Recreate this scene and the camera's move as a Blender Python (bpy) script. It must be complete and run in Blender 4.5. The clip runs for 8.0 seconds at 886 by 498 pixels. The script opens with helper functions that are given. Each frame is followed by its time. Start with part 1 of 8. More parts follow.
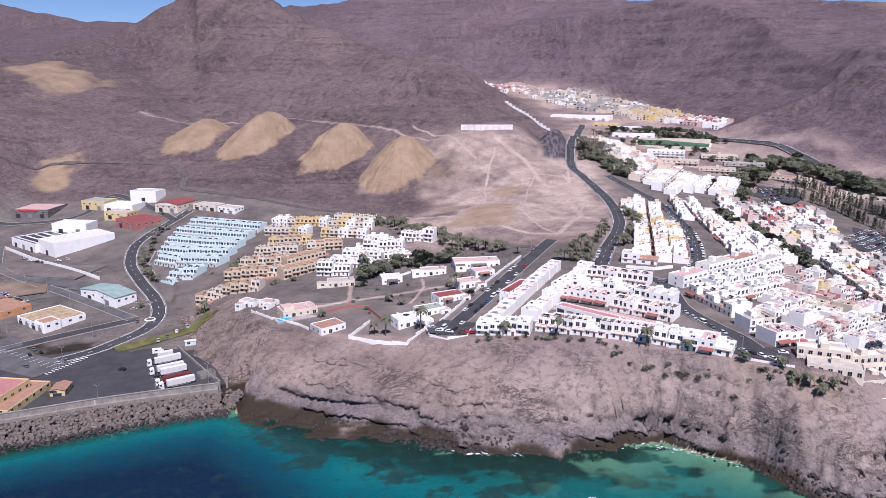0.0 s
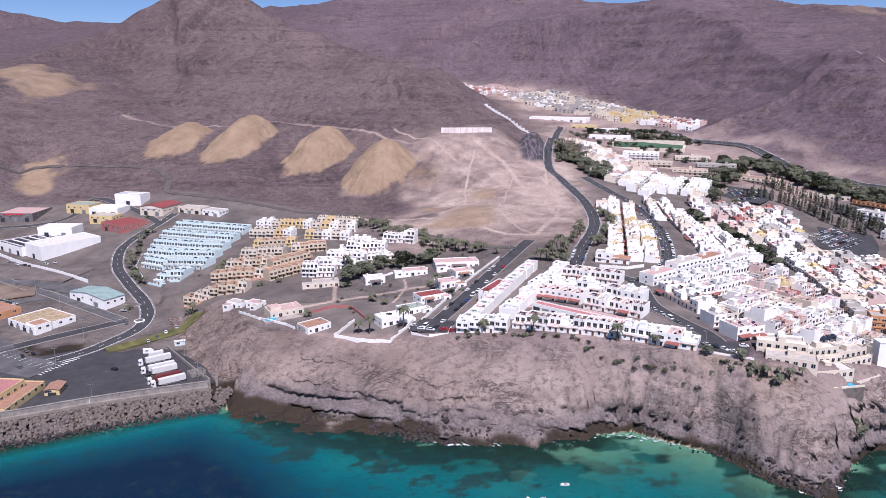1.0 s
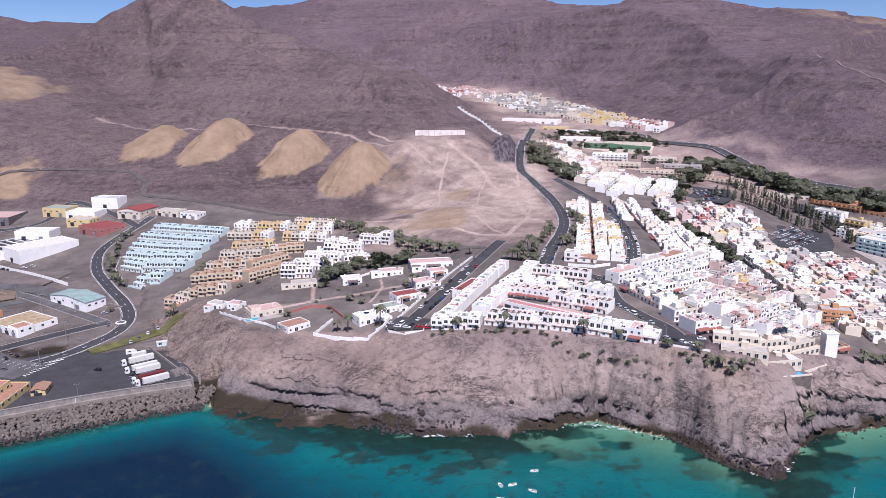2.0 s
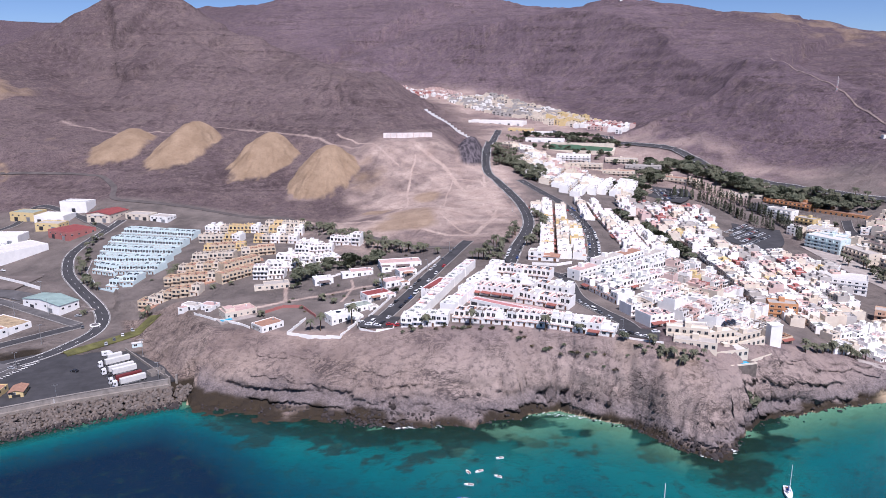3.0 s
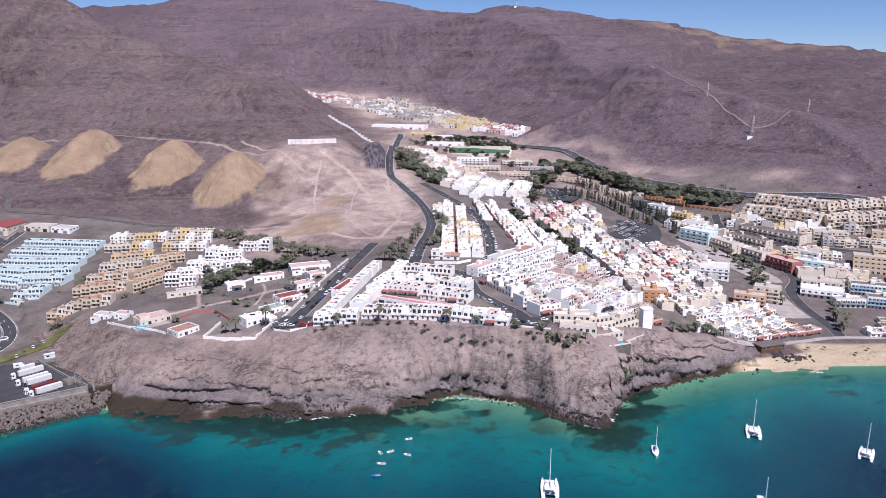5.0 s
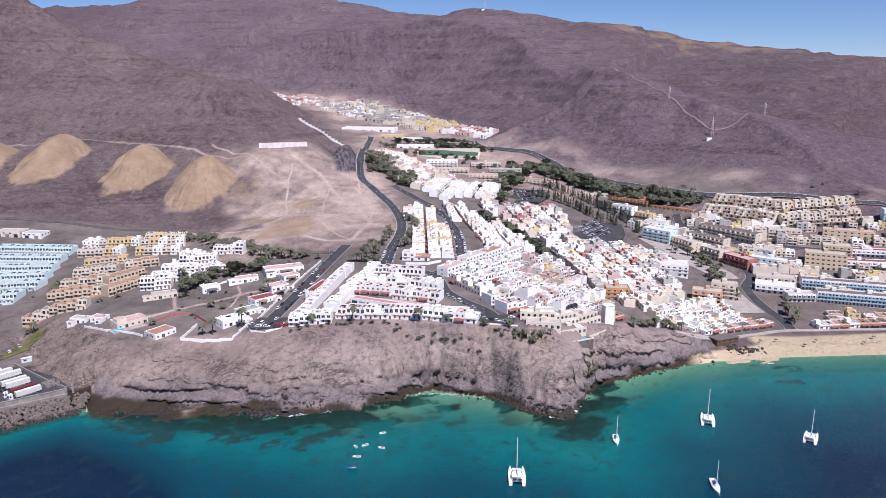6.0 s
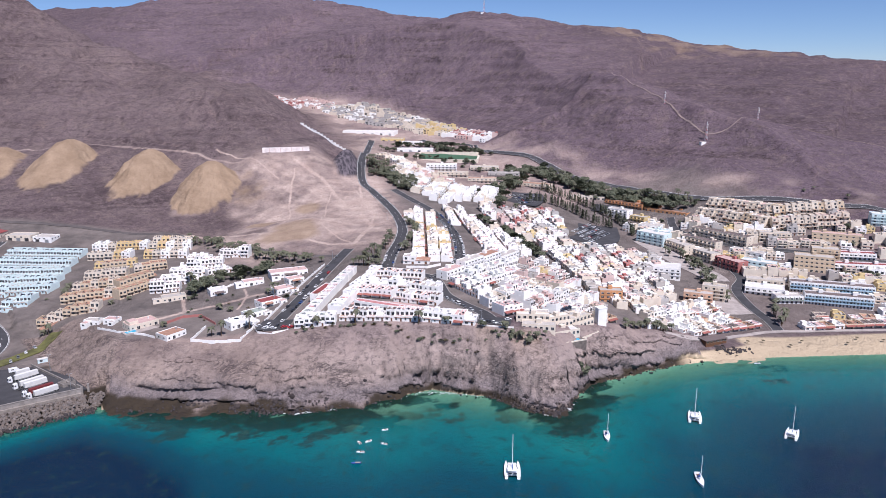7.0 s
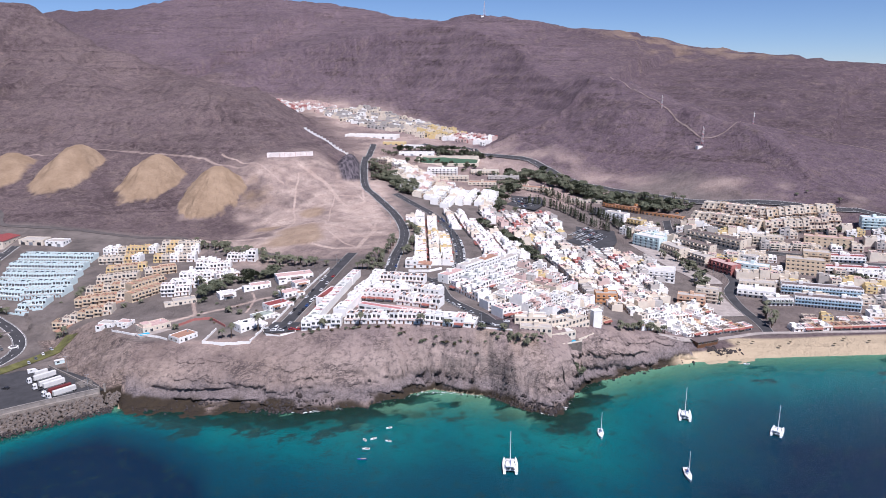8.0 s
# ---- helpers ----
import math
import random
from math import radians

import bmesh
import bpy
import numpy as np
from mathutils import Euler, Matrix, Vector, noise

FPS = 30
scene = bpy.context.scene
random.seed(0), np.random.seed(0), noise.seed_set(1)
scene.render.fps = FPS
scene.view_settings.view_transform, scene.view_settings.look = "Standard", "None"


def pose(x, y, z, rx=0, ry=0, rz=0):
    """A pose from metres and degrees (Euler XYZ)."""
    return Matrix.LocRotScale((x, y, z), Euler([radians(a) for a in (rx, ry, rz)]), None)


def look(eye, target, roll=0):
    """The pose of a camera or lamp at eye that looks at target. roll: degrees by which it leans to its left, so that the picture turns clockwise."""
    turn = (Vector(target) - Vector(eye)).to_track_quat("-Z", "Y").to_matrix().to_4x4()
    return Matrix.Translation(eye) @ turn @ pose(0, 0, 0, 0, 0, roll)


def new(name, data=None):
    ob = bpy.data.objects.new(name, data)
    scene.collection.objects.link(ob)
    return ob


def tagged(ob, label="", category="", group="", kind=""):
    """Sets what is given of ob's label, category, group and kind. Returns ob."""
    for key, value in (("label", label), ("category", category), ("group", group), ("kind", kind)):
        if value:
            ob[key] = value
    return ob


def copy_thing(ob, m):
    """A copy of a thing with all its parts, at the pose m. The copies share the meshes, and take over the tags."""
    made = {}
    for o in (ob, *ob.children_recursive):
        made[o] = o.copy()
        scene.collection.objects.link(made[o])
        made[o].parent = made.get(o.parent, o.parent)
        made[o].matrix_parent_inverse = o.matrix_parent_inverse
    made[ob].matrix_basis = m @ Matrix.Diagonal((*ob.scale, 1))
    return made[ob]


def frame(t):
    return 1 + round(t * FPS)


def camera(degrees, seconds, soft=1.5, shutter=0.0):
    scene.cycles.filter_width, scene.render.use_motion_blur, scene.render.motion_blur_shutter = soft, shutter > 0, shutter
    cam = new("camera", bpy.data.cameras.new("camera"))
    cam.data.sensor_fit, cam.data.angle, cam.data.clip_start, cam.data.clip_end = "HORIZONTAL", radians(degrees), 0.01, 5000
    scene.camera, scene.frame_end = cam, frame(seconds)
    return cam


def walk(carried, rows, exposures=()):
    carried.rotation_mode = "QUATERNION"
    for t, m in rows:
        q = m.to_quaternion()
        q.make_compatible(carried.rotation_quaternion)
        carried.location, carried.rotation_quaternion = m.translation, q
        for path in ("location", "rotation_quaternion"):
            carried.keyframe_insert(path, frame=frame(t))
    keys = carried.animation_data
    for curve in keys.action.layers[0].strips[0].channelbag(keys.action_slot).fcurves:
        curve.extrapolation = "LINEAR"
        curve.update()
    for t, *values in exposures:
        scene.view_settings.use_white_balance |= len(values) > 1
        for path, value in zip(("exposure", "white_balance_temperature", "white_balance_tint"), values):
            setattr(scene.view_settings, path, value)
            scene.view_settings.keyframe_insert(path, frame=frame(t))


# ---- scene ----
cam = camera(63.57, 8.0, soft=0.05)
PATH = [
    (0.0, look((0.03, 0.01, 155.79), (-0.05, 97.18, 132.16), 0.02)),
    (0.5, look((0.23, -7.67, 158.20), (1.38, 89.48, 134.53), -0.01)),
    (1.0, look((0.36, -16.09, 160.72), (2.84, 81.04, 137.05), -0.00)),
    (1.5, look((0.40, -23.96, 162.96), (4.39, 73.11, 139.29), -0.00)),
    (3.0, look((-0.69, -48.76, 169.63), (9.58, 47.84, 145.92), 0.05)),
    (3.5, look((-1.34, -56.47, 171.66), (11.07, 39.89, 147.97), 0.05)),
    (4.0, look((-2.33, -65.00, 173.83), (13.10, 30.93, 150.19), 0.05)),
    (4.5, look((-3.42, -73.06, 175.95), (15.52, 22.25, 152.32), 0.07)),
    (5.0, look((-4.65, -81.81, 178.16), (18.35, 12.60, 154.55), 0.06)),
    (5.2, look((-5.21, -85.00, 178.85), (19.60, 8.96, 155.28), 0.04)),
    (6.5, look((-10.74, -106.12, 186.33), (16.32, -12.78, 162.77), 0.03)),
    (7.0, look((-13.12, -114.83, 190.41), (13.86, -21.47, 166.84), 0.00)),
    (7.5, look((-15.65, -123.13, 194.48), (11.32, -29.77, 170.88), -0.06)),
    (8.0, look((-18.13, -131.74, 198.48), (8.72, -38.34, 174.89), -0.09)),
]
walk(cam, PATH, exposures=[(0.0, 0.30, 5780, 24), (8.0, 0.30, 5780, 20)])

# ---- light ----
SUN_AZ, SUN_EL = 168.0, 57.0      # compass-like angle, from +y towards +x, and height
world = bpy.data.worlds.new("sky")
scene.world = world
world.use_nodes = True
sky = world.node_tree.nodes.new("ShaderNodeTexSky")
sky.sky_type, sky.sun_disc = "NISHITA", False
sky.sun_elevation, sky.sun_rotation = radians(SUN_EL), radians(SUN_AZ)
sky.altitude, sky.air_density, sky.dust_density, sky.ozone_density = 3500, 1.0, 0.0, 5.0
world.node_tree.nodes["Background"].inputs["Strength"].default_value = 0.070
world.node_tree.links.new(sky.outputs["Color"], world.node_tree.nodes["Background"].inputs["Color"])
sun_way = Vector((math.sin(radians(SUN_AZ)) * math.cos(radians(SUN_EL)), math.cos(radians(SUN_AZ)) * math.cos(radians(SUN_EL)), math.sin(radians(SUN_EL))))
sun = new("sun", bpy.data.lights.new("sun", "SUN"))
sun.data.energy, sun.data.angle, sun.data.color = 5.0, radians(0.53), (1.0, 0.95, 0.88)
sun.matrix_world = look(sun_way * 400, (0, 0, 0))

# ---- materials ----
def mat(name):
    m = bpy.data.materials.new(name)
    m.use_nodes = True
    return m, m.node_tree, m.node_tree.nodes["Principled BSDF"]


def nd(tree, kind, **sets):
    n = tree.nodes.new(kind)
    for k, v in sets.items():
        n.inputs[k.replace("_", " ")].default_value = v
    return n


def mixed(tree, fac, a, b, mode="MIX"):
    n = tree.nodes.new("ShaderNodeMix")
    n.data_type, n.blend_type = "RGBA", mode
    for slot, v in ((0, fac), (6, a), (7, b)):
        if isinstance(v, bpy.types.NodeSocket):
            tree.links.new(v, n.inputs[slot])
        elif slot:
            n.inputs[slot].default_value = (*v, 1)
        else:
            n.inputs[slot].default_value = v
    return n.outputs[2]


def ramp(tree, src, lo, hi, a=0.0, b=1.0):
    n = tree.nodes.new("ShaderNodeMapRange")
    for k, v in zip((1, 2, 3, 4), (lo, hi, a, b)):
        n.inputs[k].default_value = v
    tree.links.new(src, n.inputs[0])
    return n.outputs[0]


def math_node(tree, op, a, b=0.0):
    n = tree.nodes.new("ShaderNodeMath")
    n.operation = op
    for slot, v in ((0, a), (1, b)):
        if isinstance(v, bpy.types.NodeSocket):
            tree.links.new(v, n.inputs[slot])
        else:
            n.inputs[slot].default_value = v
    return n.outputs[0]


def place_of(tree, scale=(1, 1, 1), obj=False):
    n = tree.nodes.new("ShaderNodeTexCoord") if obj else tree.nodes.new("ShaderNodeNewGeometry")
    m = tree.nodes.new("ShaderNodeMapping")
    m.inputs["Scale"].default_value = scale
    tree.links.new(n.outputs["Object" if obj else "Position"], m.inputs["Vector"])
    return m.outputs[0]


def grain(tree, vec, scale, detail=4.0, rough=0.6, dist=0.0):
    n = nd(tree, "ShaderNodeTexNoise", Scale=scale, Detail=detail, Roughness=rough, Distortion=dist)
    tree.links.new(vec, n.inputs["Vector"])
    return n.outputs["Fac"]


def relief(tree, bsdf, height, strength, distance):
    b = nd(tree, "ShaderNodeBump", Strength=strength, Distance=distance)
    tree.links.new(height, b.inputs["Height"])
    tree.links.new(b.outputs[0], bsdf.inputs["Normal"])


def attr(tree, name):
    n = tree.nodes.new("ShaderNodeAttribute")
    n.attribute_name = name
    return n.outputs["Fac"]


def plain(name, color, rough=0.7, metal=0.0, vary=0.12, scale=0.6, vary_obj=0.0, obj=False, bump=0.0):
    """Paint, plaster, concrete: one colour with blotches and grain, a little different on each object."""
    m, t, b = mat(name)
    v = place_of(t, obj=obj)
    blot, fine = grain(t, v, scale, 5), grain(t, v, scale * 9, 3)
    lo, hi = [c * (1 - vary * 1.6) for c in color], [min(1.0, c * (1 + vary)) for c in color]
    c = mixed(t, ramp(t, blot, 0.35, 0.65), lo, hi)
    c = mixed(t, ramp(t, fine, 0.3, 0.7, 0.0, vary), c, [x * 0.55 for x in color])
    if vary_obj:
        info = t.nodes.new("ShaderNodeObjectInfo")
        c = mixed(t, ramp(t, info.outputs["Random"], 0, 1, 0.0, vary_obj), c, [x * 0.5 for x in color])
        geo = t.nodes.new("ShaderNodeNewGeometry")
        c = mixed(t, ramp(t, geo.outputs["Random Per Island"], 0.35, 1, 0.0, vary_obj * 1.4), c, [x * k for x, k in zip(color, (0.72, 0.62, 0.52))])
    t.links.new(c, b.inputs["Base Color"])
    b.inputs["Roughness"].default_value, b.inputs["Metallic"].default_value = rough, metal
    if bump:
        relief(t, b, fine, 0.5, bump)
    return m


def ground_material():
    """Dry volcanic slopes: strata, talus, tan ash, pale trodden soil, wet shore rock; far haze and some shade painted
    in.
    """
    m, t, b = mat("dry_ground")
    v = place_of(t)
    big, mid, fine = grain(t, v, 0.006, 6, 0.6), grain(t, v, 0.045, 7, 0.65), grain(t, v, 0.55, 8, 0.78)
    flat = place_of(t, (0.004, 0.004, 0.11))
    strata = grain(t, flat, 1.0, 6, 0.65, 0.6)
    thin = grain(t, place_of(t, (0.035, 0.035, 0.9)), 1.0, 5, 0.7, 0.8)
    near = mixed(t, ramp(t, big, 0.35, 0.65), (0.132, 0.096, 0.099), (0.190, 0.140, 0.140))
    # farther hills: distance haze painted in as a bluer purple base colour
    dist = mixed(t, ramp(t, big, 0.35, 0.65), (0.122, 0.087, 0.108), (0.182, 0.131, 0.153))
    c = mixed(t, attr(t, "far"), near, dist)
    # right and western slopes: shade painted in as a darker base colour
    c = mixed(t, math_node(t, "MULTIPLY", attr(t, "slope_shade"), 0.5), c, (0.068, 0.047, 0.056))
    c = mixed(t, ramp(t, attr(t, "gully"), 0.0, 0.45, 0.40, 0.0), c, (0.175, 0.133, 0.124))
    c = mixed(t, ramp(t, attr(t, "gully"), 0.5, 1.0, 0.0, 0.4), c, (0.085, 0.060, 0.060))
    rubble = grain(t, v, 0.11, 6, 0.75)
    banded = math_node(t, "MULTIPLY", ramp(t, strata, 0.50, 0.56, 0, 0.9), math_node(t, "MULTIPLY", ramp(t, grain(t, v, 0.009, 5, 0.65), 0.40, 0.58), ramp(t, rubble, 0.40, 0.58)))
    c = mixed(t, banded, c, (0.062, 0.043, 0.046))
    chute = grain(t, place_of(t, (0.05, 0.05, 0.004)), 1.0, 5, 0.6, 0.5)
    c = mixed(t, ramp(t, chute, 0.54, 0.68, 0, 0.45), c, (0.235, 0.168, 0.150))
    c = mixed(t, ramp(t, chute, 0.46, 0.34, 0, 0.45), c, (0.072, 0.050, 0.052))
    c = mixed(t, ramp(t, mid, 0.52, 0.70, 0, 0.55), c, (0.195, 0.148, 0.128))
    c = mixed(t, ramp(t, rubble, 0.52, 0.66, 0, 0.6), c, (0.060, 0.043, 0.048))
    c = mixed(t, ramp(t, rubble, 0.46, 0.36, 0, 0.4), c, (0.23, 0.175, 0.168))
    c = mixed(t, ramp(t, fine, 0.50, 0.62, 0, 0.75), c, (0.055, 0.040, 0.039))
    c = mixed(t, ramp(t, grain(t, v, 0.16, 5, 0.7), 0.53, 0.66, 0, 0.55), c, (0.215, 0.165, 0.150))
    speck = nd(t, "ShaderNodeTexVoronoi", Scale=0.16)
    t.links.new(v, speck.inputs["Vector"])
    c = mixed(t, ramp(t, speck.outputs["Distance"], 0.12, 0.3, 0.55, 0.0), c, (0.052, 0.040, 0.036))
    c = mixed(t, ramp(t, grain(t, v, 1.7, 4, 0.7), 0.52, 0.70, 0, 0.5), c, (0.050, 0.037, 0.037))
    c = mixed(t, ramp(t, grain(t, v, 1.1, 5, 0.75), 0.56, 0.74, 0, 0.45), c, (0.26, 0.205, 0.185))
    pale = mixed(t, ramp(t, mid, 0.35, 0.65), (0.46, 0.345, 0.285), (0.60, 0.470, 0.395))
    pale = mixed(t, ramp(t, fine, 0.5, 0.75, 0, 0.5), pale, (0.22, 0.155, 0.132))
    pale = mixed(t, ramp(t, grain(t, v, 0.25, 6, 0.8), 0.52, 0.64, 0, 0.5), pale, (0.26, 0.180, 0.150))
    c = mixed(t, attr(t, "pale"), c, pale)
    tan = mixed(t, ramp(t, mid, 0.35, 0.68), (0.25, 0.175, 0.115), (0.36, 0.26, 0.175))
    tan = mixed(t, ramp(t, fine, 0.5, 0.8, 0, 0.5), tan, (0.17, 0.105, 0.065))
    c = mixed(t, attr(t, "tan"), c, tan)
    town = mixed(t, ramp(t, mid, 0.35, 0.65), (0.125, 0.106, 0.097), (0.225, 0.188, 0.168))
    town = mixed(t, ramp(t, fine, 0.5, 0.8, 0, 0.4), town, (0.09, 0.075, 0.07))
    c = mixed(t, attr(t, "town"), c, town)
    grit = grain(t, v, 1.7, 4, 0.7)
    ledge_shade = grain(t, place_of(t, (0.030, 0.030, 0.34)), 1.0, 6, 0.62, 1.6)
    rock = mixed(t, ramp(t, mid, 0.38, 0.62), (0.235, 0.178, 0.146), (0.400, 0.310, 0.258))
    rock = mixed(t, ramp(t, grain(t, v, 0.022, 4, 0.6), 0.42, 0.62, 0, 0.5), rock, (0.150, 0.112, 0.104))
    rock = mixed(t, ramp(t, thin, 0.54, 0.68, 0, 0.15), rock, (0.090, 0.068, 0.066))
    rock = mixed(t, ramp(t, fine, 0.52, 0.70, 0, 0.55), rock, (0.37, 0.30, 0.28))
    rock = mixed(t, ramp(t, grit, 0.50, 0.68, 0, 0.5), rock, (0.12, 0.093, 0.088))
    # thin dark lines: shade under ledges, painted along noise contours
    rock = mixed(t, ramp(t, math_node(t, "ABSOLUTE", math_node(t, "SUBTRACT", ledge_shade, 0.5)), 0.0, 0.014, 0.35, 0.0), rock, (0.035, 0.027, 0.027))
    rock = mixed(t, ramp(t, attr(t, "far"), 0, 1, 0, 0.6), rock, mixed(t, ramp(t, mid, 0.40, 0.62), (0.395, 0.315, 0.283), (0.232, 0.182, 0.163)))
    # crevices without depth: their shade is painted as broken dark lines
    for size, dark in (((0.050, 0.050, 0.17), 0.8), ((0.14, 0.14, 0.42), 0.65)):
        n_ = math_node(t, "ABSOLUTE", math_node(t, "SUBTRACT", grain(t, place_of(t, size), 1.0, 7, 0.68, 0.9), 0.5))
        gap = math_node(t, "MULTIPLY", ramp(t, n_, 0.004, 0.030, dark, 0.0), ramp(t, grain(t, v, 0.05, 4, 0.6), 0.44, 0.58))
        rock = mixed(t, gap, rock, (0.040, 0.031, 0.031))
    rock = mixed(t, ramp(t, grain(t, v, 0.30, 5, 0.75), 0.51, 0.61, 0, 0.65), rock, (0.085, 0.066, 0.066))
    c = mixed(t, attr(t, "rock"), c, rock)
    c = mixed(t, math_node(t, "MULTIPLY", attr(t, "scree"), 0.75), c, mixed(t, ramp(t, grain(t, v, 0.8, 5, 0.8), 0.42, 0.6), (0.090, 0.078, 0.082), (0.225, 0.190, 0.190)))
    fins = grain(t, place_of(t, (0.35, 0.10, 0.06)), 1.0, 4, 0.6)
    c = mixed(t, attr(t, "cut"), c, mixed(t, ramp(t, fins, 0.42, 0.58), (0.058, 0.050, 0.058), (0.165, 0.138, 0.150)))
    c = mixed(t, attr(t, "wet"), c, mixed(t, grain(t, v, 0.12, 5, 0.7), mixed(t, fine, (0.010, 0.009, 0.010), (0.040, 0.034, 0.034)), (0.060, 0.043, 0.024)))
    sand = mixed(t, fine, (0.45, 0.35, 0.235), (0.60, 0.475, 0.325))
    c = mixed(t, attr(t, "sand"), c, sand)
    t.links.new(c, b.inputs["Base Color"])
    b.inputs["Roughness"].default_value = 0.95
    b.inputs["Specular IOR Level"].default_value = 0.15
    h = math_node(t, "ADD", math_node(t, "MULTIPLY", math_node(t, "ADD", math_node(t, "MULTIPLY", thin, 0.14), grain(t, v, 0.18, 6, 0.7)), 1.8), math_node(t, "ADD", math_node(t, "MULTIPLY", mid, 3.0), fine))
    h = math_node(t, "MULTIPLY", h, ramp(t, attr(t, "calm"), 0, 1, 1.0, 0.42))
    relief(t, b, h, 0.85, 1.5)
    return m


def sea_material():
    """Water: sees through to the bed in the shallows, turquoise and then deep blue by its depth."""
    m, t, b = mat("sea_water")
    v = place_of(t)
    d = attr(t, "depth")
    wave = math_node(t, "ADD", grain(t, place_of(t, (1, 1.5, 1)), 0.45, 5, 0.7), math_node(t, "MULTIPLY", grain(t, v, 1.6, 2), 0.35))
    patch = grain(t, v, 0.018, 5, 0.6, 0.6)
    dd = math_node(t, "ADD", d, ramp(t, patch, 0.3, 0.7, -1.2, 1.2))
    r = t.nodes.new("ShaderNodeValToRGB")
    r.color_ramp.elements[0].position, r.color_ramp.elements[0].color = 0.0, (0.060, 0.190, 0.135, 1)
    r.color_ramp.elements[1].position, r.color_ramp.elements[1].color = 1.0, (0.001, 0.015, 0.038, 1)
    for p, c in ((0.14, (0.008, 0.145, 0.135)), (0.32, (0.001, 0.104, 0.116)), (0.58, (0.001, 0.052, 0.078))):
        e = r.color_ramp.elements.new(p)
        e.color = (*c, 1)
    t.links.new(ramp(t, dd, 0.0, 17.0), r.inputs[0])
    weed = mixed(t, grain(t, v, 0.22, 4), (0.006, 0.022, 0.026), (0.022, 0.060, 0.050))
    t.links.new(mixed(t, ramp(t, math_node(t, "ADD", attr(t, "reef"), ramp(t, grain(t, v, 0.12, 8, 0.78), 0.3, 0.7, -0.95, 0.95)), 0.10, 0.95, 0, 0.88), r.outputs[0], weed), b.inputs["Base Color"])
    b.inputs["Roughness"].default_value, b.inputs["IOR"].default_value = 0.22, 1.33
    relief(t, b, wave, 0.8, 0.8)
    clear = t.nodes.new("ShaderNodeBsdfTransparent")
    clear.inputs[0].default_value = (0.46, 0.78, 0.75, 1)
    mix = t.nodes.new("ShaderNodeMixShader")
    t.links.new(ramp(t, d, 0.1, 4.5, 0.9, 0.0), mix.inputs[0])
    t.links.new(b.outputs[0], mix.inputs[1])
    t.links.new(clear.outputs[0], mix.inputs[2])
    t.links.new(mix.outputs[0], t.nodes["Material Output"].inputs["Surface"])
    return m


M_GROUND, M_SEA = ground_material(), sea_material()
WALLS = {
    "white": plain("white_plaster", (0.88, 0.86, 0.82), 0.85, vary=0.04, scale=0.25, vary_obj=0.09),
    "cream": plain("cream_plaster", (0.74, 0.65, 0.53), 0.85, vary=0.06, scale=0.25, vary_obj=0.2),
    "sand": plain("sand_plaster", (0.66, 0.53, 0.375), 0.85, vary=0.07, scale=0.25, vary_obj=0.2),
    "orange": plain("orange_plaster", (0.60, 0.30, 0.14), 0.85, vary=0.07, scale=0.25, vary_obj=0.2),
    "yellow": plain("yellow_plaster", (0.72, 0.56, 0.28), 0.85, vary=0.06, scale=0.25, vary_obj=0.2),
    "pink": plain("pink_plaster", (0.66, 0.49, 0.44), 0.85, vary=0.06, scale=0.25, vary_obj=0.2),
    "peach": plain("peach_plaster", (0.68, 0.45, 0.31), 0.85, vary=0.06, scale=0.25, vary_obj=0.2),
    "red": plain("red_plaster", (0.42, 0.16, 0.14), 0.85, vary=0.07, scale=0.25, vary_obj=0.2),
    "grey": plain("grey_render", (0.48, 0.45, 0.42), 0.9, vary=0.08, scale=0.25, vary_obj=0.25),
    "blue": plain("pale_blue_plaster", (0.62, 0.74, 0.74), 0.85, vary=0.05, scale=0.25, vary_obj=0.12),
}
ROOFS = {
    "terracotta": plain("terracotta_roof", (0.40, 0.225, 0.155), 0.9, vary=0.16, scale=0.5, vary_obj=0.3, bump=0.05),
    "pinkish": plain("faded_pink_roof_coat", (0.56, 0.385, 0.355), 0.9, vary=0.12, scale=0.4, vary_obj=0.3),
    "pale": plain("pale_roof_screed", (0.49, 0.45, 0.41), 0.9, vary=0.12, scale=0.4, vary_obj=0.3),
    "white": plain("whitewashed_roof", (0.66, 0.635, 0.60), 0.9, vary=0.08, scale=0.4, vary_obj=0.2),
    "green": plain("grey_green_roof_coat", (0.32, 0.36, 0.31), 0.9, vary=0.12, scale=0.4, vary_obj=0.2),
    "dark": plain("dark_roof_felt", (0.17, 0.13, 0.12), 0.9, vary=0.15, scale=0.4, vary_obj=0.3),
    "coral": plain("coral_roof_coat", (0.47, 0.21, 0.20), 0.9, vary=0.12, scale=0.4, vary_obj=0.3),
    "red": plain("red_sheet_roof", (0.27, 0.065, 0.06), 0.7, vary=0.12, scale=0.4, vary_obj=0.2),
}
M_PANE = plain("dark_window_glass", (0.03, 0.035, 0.045), 0.12, vary=0.2, scale=0.8, vary_obj=0.4)
M_FRAME = plain("pale_window_frame", (0.62, 0.60, 0.57), 0.6, vary=0.06)
M_WOOD = plain("brown_door_wood", (0.16, 0.075, 0.035), 0.6, vary=0.2, vary_obj=0.4)
M_AWNING = plain("red_awning_cloth", (0.31, 0.11, 0.09), 0.85, vary=0.12, vary_obj=0.5)
M_METAL = plain("galvanised_steel", (0.45, 0.46, 0.47), 0.45, 0.7, vary=0.1)
M_DARKMETAL = plain("dark_steel", (0.06, 0.06, 0.065), 0.5, 0.4, vary=0.15)
M_RUBBER = plain("tyre_rubber", (0.02, 0.02, 0.021), 0.9, vary=0.15)
